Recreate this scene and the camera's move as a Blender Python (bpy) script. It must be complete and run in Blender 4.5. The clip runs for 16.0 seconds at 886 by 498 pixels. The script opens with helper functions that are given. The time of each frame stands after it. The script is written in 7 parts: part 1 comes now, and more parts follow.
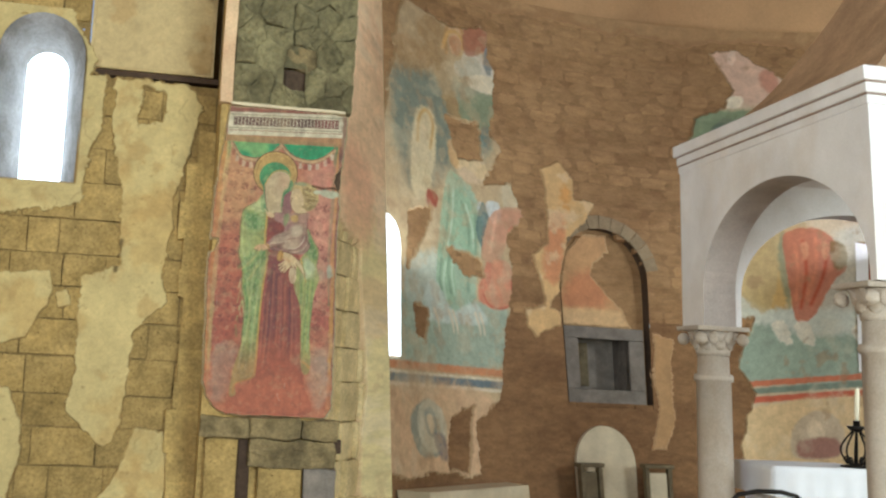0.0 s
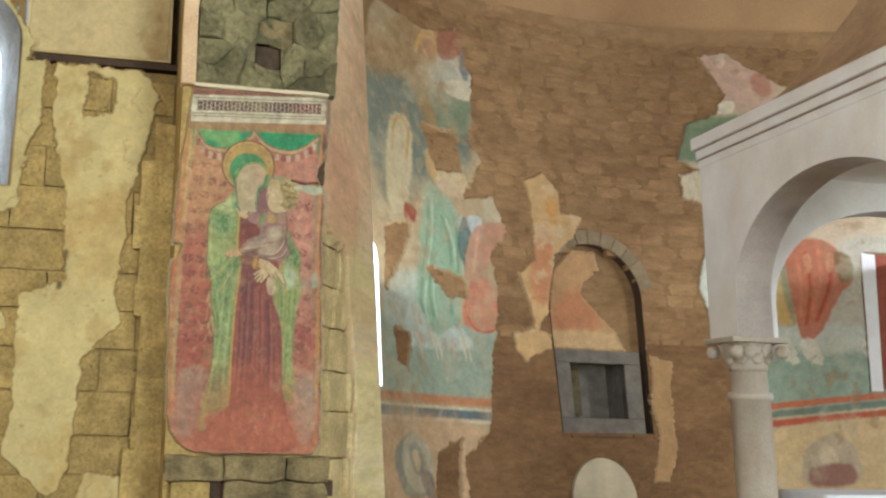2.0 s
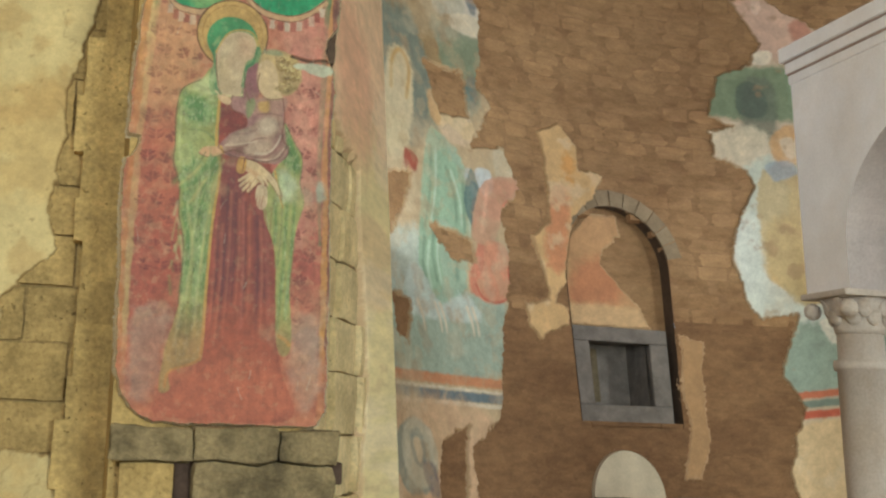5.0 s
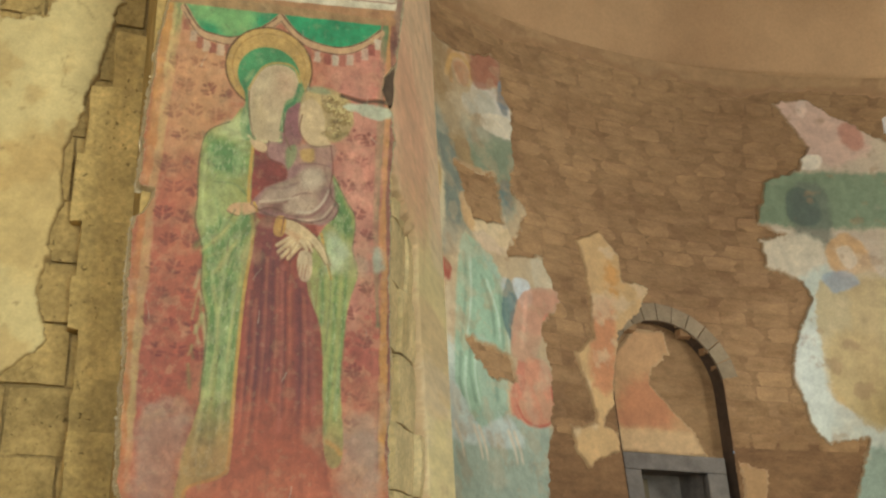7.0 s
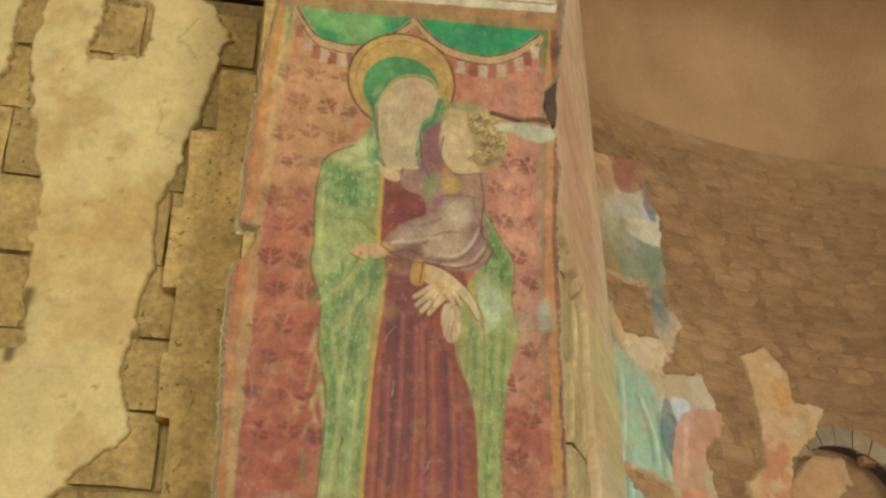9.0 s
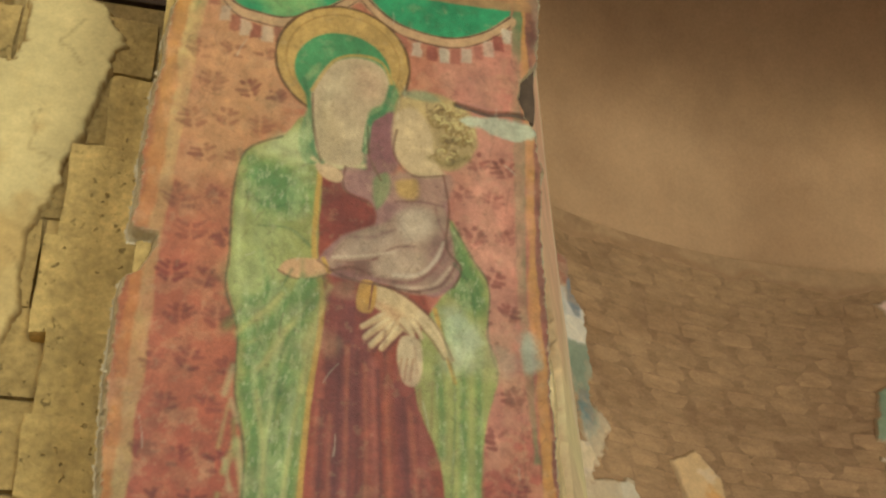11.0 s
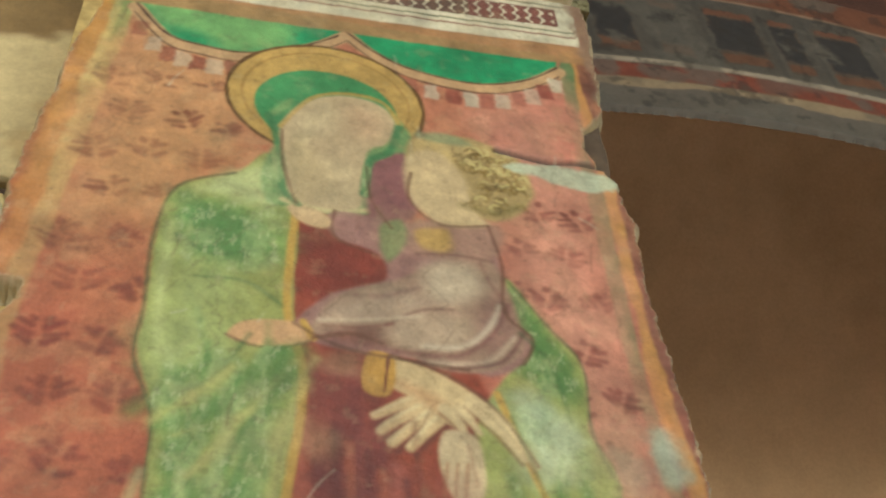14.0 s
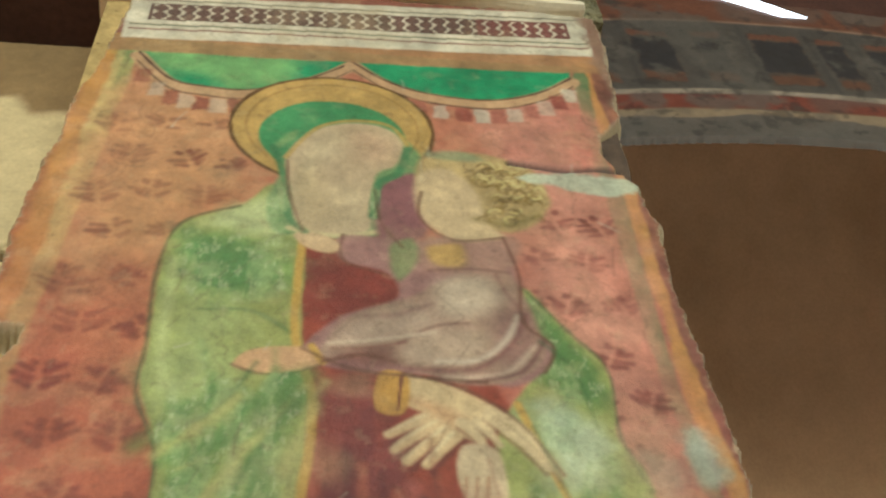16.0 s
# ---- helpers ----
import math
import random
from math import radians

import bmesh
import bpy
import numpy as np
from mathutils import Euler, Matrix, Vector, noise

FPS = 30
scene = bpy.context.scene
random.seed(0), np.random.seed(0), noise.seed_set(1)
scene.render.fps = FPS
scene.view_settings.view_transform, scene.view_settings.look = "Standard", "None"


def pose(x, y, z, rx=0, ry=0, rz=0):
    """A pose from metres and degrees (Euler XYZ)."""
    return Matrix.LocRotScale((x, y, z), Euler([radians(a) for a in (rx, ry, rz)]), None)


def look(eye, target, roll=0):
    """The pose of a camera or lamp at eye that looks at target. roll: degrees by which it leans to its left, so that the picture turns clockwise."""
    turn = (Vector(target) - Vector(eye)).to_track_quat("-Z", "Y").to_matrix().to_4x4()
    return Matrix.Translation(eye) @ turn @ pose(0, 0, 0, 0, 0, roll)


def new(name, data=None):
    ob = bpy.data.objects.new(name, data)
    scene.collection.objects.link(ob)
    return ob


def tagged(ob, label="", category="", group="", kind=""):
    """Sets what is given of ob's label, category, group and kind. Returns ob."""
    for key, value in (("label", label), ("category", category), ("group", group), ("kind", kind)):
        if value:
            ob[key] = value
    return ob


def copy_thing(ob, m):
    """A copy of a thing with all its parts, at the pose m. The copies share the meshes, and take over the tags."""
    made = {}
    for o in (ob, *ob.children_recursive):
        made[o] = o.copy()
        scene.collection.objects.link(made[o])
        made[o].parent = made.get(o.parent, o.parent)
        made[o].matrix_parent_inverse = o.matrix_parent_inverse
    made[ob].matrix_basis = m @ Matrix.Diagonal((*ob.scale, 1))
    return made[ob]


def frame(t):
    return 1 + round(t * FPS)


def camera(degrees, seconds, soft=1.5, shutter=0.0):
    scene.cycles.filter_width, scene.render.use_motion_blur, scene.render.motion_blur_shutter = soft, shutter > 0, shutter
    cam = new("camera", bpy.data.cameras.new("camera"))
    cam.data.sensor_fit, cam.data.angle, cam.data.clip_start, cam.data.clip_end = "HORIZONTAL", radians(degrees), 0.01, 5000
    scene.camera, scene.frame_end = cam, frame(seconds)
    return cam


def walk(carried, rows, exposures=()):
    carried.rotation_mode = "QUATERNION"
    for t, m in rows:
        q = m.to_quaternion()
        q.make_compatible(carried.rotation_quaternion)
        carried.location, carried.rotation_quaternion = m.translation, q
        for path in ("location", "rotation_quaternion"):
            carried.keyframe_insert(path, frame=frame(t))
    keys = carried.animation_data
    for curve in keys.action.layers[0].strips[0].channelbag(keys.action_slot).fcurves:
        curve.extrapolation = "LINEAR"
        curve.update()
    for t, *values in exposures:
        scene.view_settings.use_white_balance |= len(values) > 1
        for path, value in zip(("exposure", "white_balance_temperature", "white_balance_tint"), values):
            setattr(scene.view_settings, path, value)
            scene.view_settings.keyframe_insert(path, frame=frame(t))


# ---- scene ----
cam = camera(39.5, 16.0, soft=2.3)
PATH = [
    (0, (0.043, -0.761, 1.915), (0.448, 1.187, 2.12), 2.8),
    (0.5, (0.009, -0.426, 1.885), (0.396, 1.523, 2.115), 1.0),
    (1, (0.032, -0.047, 1.865), (0.435, 1.893, 2.137), 2.5),
    (1.5, (0.008, 0.296, 1.835), (0.48, 2.218, 2.124), 2.4),
    (2, (-0.013, 0.682, 1.801), (0.469, 2.604, 2.073), 1.2),
    (2.5, (0.04, 1.08, 1.764), (0.449, 3.018, 2.047), 2.0),
    (3, (0.078, 1.439, 1.72), (0.575, 3.357, 1.996), 0.8),
    (3.5, (0.08, 1.792, 1.69), (0.617, 3.698, 1.974), -0.9),
    (4, (0.103, 2.199, 1.644), (0.59, 4.112, 1.962), 1.3),
    (4.2, (0.106, 2.33, 1.633), (0.598, 4.251, 1.9), 1.6),
    (6.3, (0.078, 3.636, 1.535), (0.706, 5.499, 1.901), 1.4),
    (6.5, (0.076, 3.755, 1.527), (0.69, 5.616, 1.923), 1.2),
    (7, (0.114, 4.105, 1.527), (0.64, 5.967, 2.033), 1.2),
    (7.5, (0.15, 4.381, 1.515), (0.637, 6.249, 2.037), 1.6),
    (8, (0.147, 4.701, 1.499), (0.67, 6.534, 2.104), -0.6),
    (8.5, (0.192, 4.976, 1.504), (0.615, 6.814, 2.171), -0.1),
    (9, (0.248, 5.206, 1.509), (0.554, 7.041, 2.245), 1.8),
    (9.5, (0.23, 5.404, 1.498), (0.652, 7.182, 2.31), -0.2),
    (9.7, (0.217, 5.473, 1.493), (0.657, 7.242, 2.316), -0.4),
    (11.8, (0.343, 6.53, 1.636), (0.777, 8.148, 2.729), -0.6),
    (12, (0.37, 6.641, 1.63), (0.775, 8.225, 2.782), -1.0),
    (12.5, (0.441, 6.881, 1.631), (0.771, 8.378, 2.915), 0.8),
    (13, (0.461, 7.104, 1.634), (0.894, 8.458, 3.04), -0.4),
    (13.5, (0.454, 7.274, 1.628), (0.911, 8.558, 3.092), -4.3),
    (14, (0.493, 7.387, 1.639), (0.865, 8.626, 3.163), -5.6),
    (14.5, (0.546, 7.426, 1.645), (0.838, 8.627, 3.218), -6.1),
    (15, (0.579, 7.443, 1.641), (0.838, 8.633, 3.227), -7.2),
    (15.5, (0.595, 7.463, 1.636), (0.852, 8.649, 3.226), -7.3),
    (16, (0.596, 7.463, 1.637), (0.841, 8.643, 3.234), -6.7),
]
walk(cam, [(t, look(eye, target, roll)) for t, eye, target, roll in PATH],
     [(0.0, -0.11, 5600, 9), (4.0, -0.08, 5600, 9), (6.5, -0.08, 5800, 9), (9.0, -0.10, 6350, 9), (12.5, -0.04, 5900, 8), (14.0, 0.12, 5650, 7), (16.0, 0.10, 5600, 7)])


# ---- world, lights ----
world = bpy.data.worlds.new("World")
scene.world = world
world.use_nodes = True
wbg = world.node_tree.nodes["Background"]
wsky = world.node_tree.nodes.new("ShaderNodeTexSky")
wsky.sky_type, wsky.sun_disc = "NISHITA", False
wsky.sun_elevation, wsky.sun_rotation = radians(35), radians(-60)
world.node_tree.links.new(wsky.outputs[0], wbg.inputs[0])
wbg.inputs[1].default_value = 0.1


def area_lamp(name, eye, target, w, h, watts, rgb):
    """A rectangular area lamp: daylight at the apse windows, added fill in the nave."""
    d = bpy.data.lights.new(name, "AREA")
    d.shape, d.size, d.size_y, d.energy, d.color = "RECTANGLE", w, h, watts, rgb
    ob = new(name, d)
    ob.matrix_world = look(eye, target)
    return ob


# the five nave lamps are added fill; their walls have no openings
area_lamp("west_door_light", (4.3, -5.8, 2.6), (4.8, 10.0, 4.2), 4.0, 4.2, 1500, (0.96, 1.0, 0.84))
area_lamp("north_window_light", (-2.75, 3.4, 5.2), (0.8, 8.6, 3.0), 1.0, 2.2, 90, (1.0, 0.95, 0.62))
area_lamp("south_window_light", (13.7, 4.5, 5.0), (5.0, 9.5, 4.0), 2.4, 3.0, 650, (0.97, 1.0, 0.90))
area_lamp("apse_window_light", (8.9, 13.9, 3.3), (5.6, 11.6, 9.0), 0.5, 1.6, 80, (0.95, 0.98, 1.0))
area_lamp("apse_north_window_light", (2.9, 13.1, 2.95), (6.6, 12.2, 9.5), 0.5, 1.5, 42, (0.95, 1.0, 0.92))
area_lamp("north_west_window_light", (-2.75, -1.5, 4.6), (4.5, 8.0, 3.2), 1.4, 2.4, 540, (0.88, 0.96, 1.0))
area_lamp("clerestory_window_light", (-2.7, 2.6, 10.4), (0.5, 8.5, 3.2), 1.6, 2.2, 45, (1.0, 0.96, 0.70))


# ---- small tools ----
def lin(r, g, b):
    def f(c):
        c /= 255
        return c / 12.92 if c <= 0.04045 else ((c + 0.055) / 1.055) ** 2.4
    return np.array([f(r), f(g), f(b)])


def mesh_object(name, verts, faces, material, parent=None, label="", smooth=False, colours=None):
    me = bpy.data.meshes.new(name)
    me.from_pydata([tuple(map(float, v)) for v in verts], [], [tuple(map(int, f)) for f in faces])
    if smooth:
        me.polygons.foreach_set("use_smooth", [True] * len(me.polygons))
    if material:
        me.materials.append(material)
    if colours is not None:
        at = me.color_attributes.new("pigment", "FLOAT_COLOR", "POINT")
        at.data.foreach_set("color", np.hstack([colours, np.ones((len(colours), 1))]).astype(np.float32).ravel())
    ob = new(name, me)
    if parent:
        ob.parent = parent
    if label:
        tagged(ob, label)
    return ob


def part(name, bm, material, parent=None, label=""):
    me = bpy.data.meshes.new(name)
    bm.to_mesh(me)
    bm.free()
    me.materials.append(material)
    ob = new(name, me)
    if parent:
        ob.parent = parent
    if label:
        tagged(ob, label)
    return ob


def empty(name, label, category, group=""):
    ob = new(name)
    ob.empty_display_size = 0.1
    return tagged(ob, label, category, group)


def box_bm(x0, x1, y0, y1, z0, z1, bevel=0.0, bm=None):
    bm = bm or bmesh.new()
    vs = bmesh.ops.create_cube(bm, size=1.0)["verts"]
    for v in vs:
        v.co = Vector((x0 + (v.co.x + 0.5) * (x1 - x0), y0 + (v.co.y + 0.5) * (y1 - y0), z0 + (v.co.z + 0.5) * (z1 - z0)))
    if bevel:
        es = list({e for v in vs for e in v.link_edges})
        bmesh.ops.bevel(bm, geom=es, offset=bevel, segments=2, affect="EDGES", profile=0.6)
    return bm


def lathe_bm(profile, at, n=32, wob=0.0):
    """A turned body from (radius, height) pairs."""
    bm = bmesh.new()
    rings = []
    for r, z in profile:
        ring = []
        for i in range(n):
            a = 2 * math.pi * i / n
            k = r * (1 + wob * noise.noise(Vector((math.cos(a) * 3, math.sin(a) * 3, z * 4))))
            ring.append(bm.verts.new((at[0] + k * math.cos(a), at[1] + k * math.sin(a), at[2] + z)))
        rings.append(ring)
    for a, b in zip(rings, rings[1:]):
        for i in range(n):
            f = bm.faces.new((a[i], a[(i + 1) % n], b[(i + 1) % n], b[i]))
            f.smooth = True
    bm.faces.new(rings[-1])
    bm.faces.new(rings[0][::-1])
    return bm


def tube_bm(points, r, n=8):
    """A bent rod along points."""
    bm = bmesh.new()
    pts = [Vector(p) for p in points]
    rings = []
    for i, p in enumerate(pts):
        d = (pts[min(i + 1, len(pts) - 1)] - pts[max(i - 1, 0)]).normalized()
        a = d.orthogonal().normalized() if not rings else (last - d * last.dot(d)).normalized()
        last = a
        b = d.cross(a)
        rings.append([bm.verts.new(p + r * (math.cos(2 * math.pi * k / n) * a + math.sin(2 * math.pi * k / n) * b)) for k in range(n)])
    for a, b in zip(rings, rings[1:]):
        for i in range(n):
            bm.faces.new((a[i], a[(i + 1) % n], b[(i + 1) % n], b[i])).smooth = True
    bm.faces.new(rings[-1])
    bm.faces.new(rings[0][::-1])
    return bm


# value noise on plane coordinates, 0 to 1
def vnoise(u, v, scale, seed, octaves=3):
    out, amp, tot = 0.0, 1.0, 0.0
    for o in range(octaves):
        r = np.random.RandomState(seed + 17 * o).rand(128, 128)
        x, y = u / scale + 31.7, v / scale + 11.3
        xi, yi = np.floor(x).astype(int), np.floor(y).astype(int)
        fx, fy = x - xi, y - yi
        fx, fy = fx * fx * (3 - 2 * fx), fy * fy * (3 - 2 * fy)
        a, b = r[xi % 128, yi % 128], r[(xi + 1) % 128, yi % 128]
        c, d = r[xi % 128, (yi + 1) % 128], r[(xi + 1) % 128, (yi + 1) % 128]
        out = out + amp * ((a * (1 - fx) + b * fx) * (1 - fy) + (c * (1 - fx) + d * fx) * fy)
        tot, amp, scale = tot + amp, amp * 0.55, scale * 0.47
    return out / tot


def smooth_step(a, b, x):
    t = np.clip((x - a) / (b - a), 0, 1)
    return t * t * (3 - 2 * t)


def rounded(points, closed=True, k=5):
    """Catmull-Rom curve through points."""
    p = np.array(points, float)
    n = len(p)
    out = []
    for i in range(n if closed else n - 1):
        if closed:
            a, b, c, d = p[(i - 1) % n], p[i], p[(i + 1) % n], p[(i + 2) % n]
        else:
            a, b, c, d = p[max(i - 1, 0)], p[i], p[i + 1], p[min(i + 2, n - 1)]
        for t in np.arange(k) / k:
            out.append(0.5 * (2 * b + (c - a) * t + (2 * a - 5 * b + 4 * c - d) * t * t + (3 * b - a - 3 * c + d) * t ** 3))
    if not closed:
        out.append(p[-1])
    return np.array(out)


def seg_dist(u, v, c, closed):
    best = np.full(u.shape, 1e9)
    where = np.zeros(u.shape)
    m = len(c)
    for i in range(m if closed else m - 1):
        a, b = c[i], c[(i + 1) % m]
        d = b - a
        l2 = max(d @ d, 1e-12)
        t = np.clip(((u - a[0]) * d[0] + (v - a[1]) * d[1]) / l2, 0, 1)
        q = (u - a[0] - t * d[0]) ** 2 + (v - a[1] - t * d[1]) ** 2
        closer = q < best
        best = np.where(closer, q, best)
        where = np.where(closer, (i + t) / max(m - 1, 1), where)
    return np.sqrt(best), where


def signed(u, v, c):
    """Distance to a closed curve, positive inside."""
    d, _ = seg_dist(u, v, c, True)
    inside = np.zeros(u.shape, bool)
    for i in range(len(c)):
        (ax, ay), (bx, by) = c[i], c[(i + 1) % len(c)]
        if ay == by:
            continue
        inside ^= ((ay > v) != (by > v)) & (u < (bx - ax) * (v - ay) / (by - ay) + ax)
    return np.where(inside, d, -d)


class Plaster:
    """A sheet of plaster on a wall: a grid in wall coordinates with pigment, and an outline where it has broken off."""

    def __init__(self, u0, u1, v0, v1, step, seed):
        self.step, self.seed, self.grain = step, seed, 1.0
        self.u, self.v = np.meshgrid(np.arange(u0, u1, step), np.arange(v0, v1, step))
        self.col = np.zeros(self.u.shape + (3,))
        self.mask = np.full(self.u.shape, -1.0)
        self.high = np.zeros(self.u.shape)

    def window(self, c, pad):
        (a, b), (d, e) = c.min(0) - pad, c.max(0) + pad
        i0, i1 = np.searchsorted(self.v[:, 0], (b, e))
        j0, j1 = np.searchsorted(self.u[0], (a, d))
        return slice(i0, i1), slice(j0, j1)

    def fill(self, rgb, vary=0.12, scale=0.25):
        self.seed += 1
        k = 1 + vary * 2 * (vnoise(self.u, self.v, scale, self.seed, 4) - 0.5)
        self.col[:] = lin(*rgb) * k[..., None]

    def cover(self, points, wob=0.02, rough=0.12, sharp=False):
        c = np.array(points, float)
        w = self.window(c, wob * 5)
        u, v = self.u[w], self.v[w]
        self.seed += 1
        s = signed(u, v, c) + self.ragged(u, v, wob, rough)
        self.mask[w] = np.maximum(self.mask[w], s)

    def ragged(self, u, v, wob, rough):
        """Uneven broken edge: broad bays and small angular chips."""
        broad = vnoise(u, v, rough * 1.4, self.seed, 3) - 0.5
        chips = np.abs(vnoise(u, v, rough * 0.35, self.seed + 3, 3) - 0.5)
        return wob * (2.4 * broad + 2.6 * (chips - 0.12))

    def lose(self, points, wob=0.02, rough=0.1):
        c = np.array(points, float)
        w = self.window(c, wob * 5)
        u, v = self.u[w], self.v[w]
        self.seed += 1
        s = signed(u, v, c) + self.ragged(u, v, wob, rough)
        self.mask[w] = np.minimum(self.mask[w], -s)

    def blob(self, points, rgb, soft=0.005, wob=0.004, mix=1.0, vary=0.15, scale=0.08, sharp=False, rough=0.05):
        c = np.array(points, float) if sharp else rounded(points)
        w = self.window(c, soft + wob * 2 + 0.01)
        u, v = self.u[w], self.v[w]
        if not u.size:
            return
        self.seed += 1
        s = signed(u, v, c) + wob * 2 * (vnoise(u, v, rough, self.seed, 3) - 0.5)
        a = mix * smooth_step(-soft, soft, s)
        k = 1 + vary * 2 * (vnoise(u, v, scale, self.seed + 5, 4) - 0.5)
        self.col[w] = self.col[w] * (1 - a[..., None]) + a[..., None] * (lin(*rgb) * k[..., None])

    def stroke(self, points, wide, rgb, soft=0.002, mix=1.0, taper=0.0, wob=0.0015):
        c = rounded(points, False) if len(points) > 2 else np.array(points, float)
        w = self.window(c, wide + soft + 0.01)
        u, v = self.u[w], self.v[w]
        if not u.size:
            return
        self.seed += 1
        d, t = seg_dist(u, v, c, False)
        d = d + wob * 2 * (vnoise(u, v, 0.03, self.seed, 2) - 0.5)
        a = mix * smooth_step(soft, -soft, d - wide * 0.5 * (1 - taper * t))
        self.col[w] = self.col[w] * (1 - a[..., None]) + a[..., None] * lin(*rgb)

    def weather(self, rgb, scale, cut, mix):
        """Worn places, where rgb comes through."""
        self.seed += 1
        a = mix * smooth_step(cut, cut + 0.12, vnoise(self.u, self.v, scale, self.seed, 5))
        self.col = self.col * (1 - a[..., None]) + a[..., None] * lin(*rgb)

    def build(self, name, place, thick, material, rim=0.012, parent=None, label="", uneven=0.003, edge_rgb=None, only=None):
        """place(u, v, h) gives world points; the edge slopes down to the wall."""
        u, v, m = self.u, self.v, self.mask
        h = thick * smooth_step(-rim * 0.4, rim * 0.6, m) + uneven * (vnoise(u * self.grain, v, 0.18, self.seed + 3, 4) - 0.5) + self.high
        h = np.where(m < -rim * 0.4, -0.03, h)
        col = self.col * (0.9 + 0.2 * vnoise(u * self.grain, v, 0.02, self.seed + 9, 2))[..., None]
        if edge_rgb:
            e = smooth_step(rim * 0.9, 0.0, m)[..., None]
            col = col * (1 - e) + e * lin(*edge_rgb)
        ny, nx = u.shape
        keep = m > -rim * 0.8
        q = keep[:-1, :-1] | keep[1:, :-1] | keep[:-1, 1:] | keep[1:, 1:]
        if only is not None:
            q = q & only[:-1, :-1]
        i, j = np.nonzero(q)
        idx = i * nx + j
        faces = np.stack([idx, idx + 1, idx + nx + 1, idx + nx], 1)
        used = np.unique(faces)
        remap = np.full(ny * nx, -1)
        remap[used] = np.arange(len(used))
        p = place(u.ravel()[used], v.ravel()[used], h.ravel()[used])
        f = remap[faces]
        me = bpy.data.meshes.new(name)
        me.vertices.add(len(p))
        me.vertices.foreach_set("co", p.astype(np.float32).ravel())
        me.loops.add(len(f) * 4)
        me.loops.foreach_set("vertex_index", f.astype(np.int32).ravel())
        me.polygons.add(len(f))
        me.polygons.foreach_set("loop_start", np.arange(0, len(f) * 4, 4, dtype=np.int32))
        me.polygons.foreach_set("use_smooth", np.ones(len(f), bool))
        me.update(calc_edges=True)
        at = me.color_attributes.new("pigment", "FLOAT_COLOR", "POINT")
        c = np.clip(col.reshape(-1, 3)[used], 0, 1)
        at.data.foreach_set("color", np.hstack([c, np.ones((len(c), 1))]).astype(np.float32).ravel())
        me.materials.append(material)
        ob = new(name, me)
        if parent:
            ob.parent = parent
        if label:
            tagged(ob, label)
        return ob


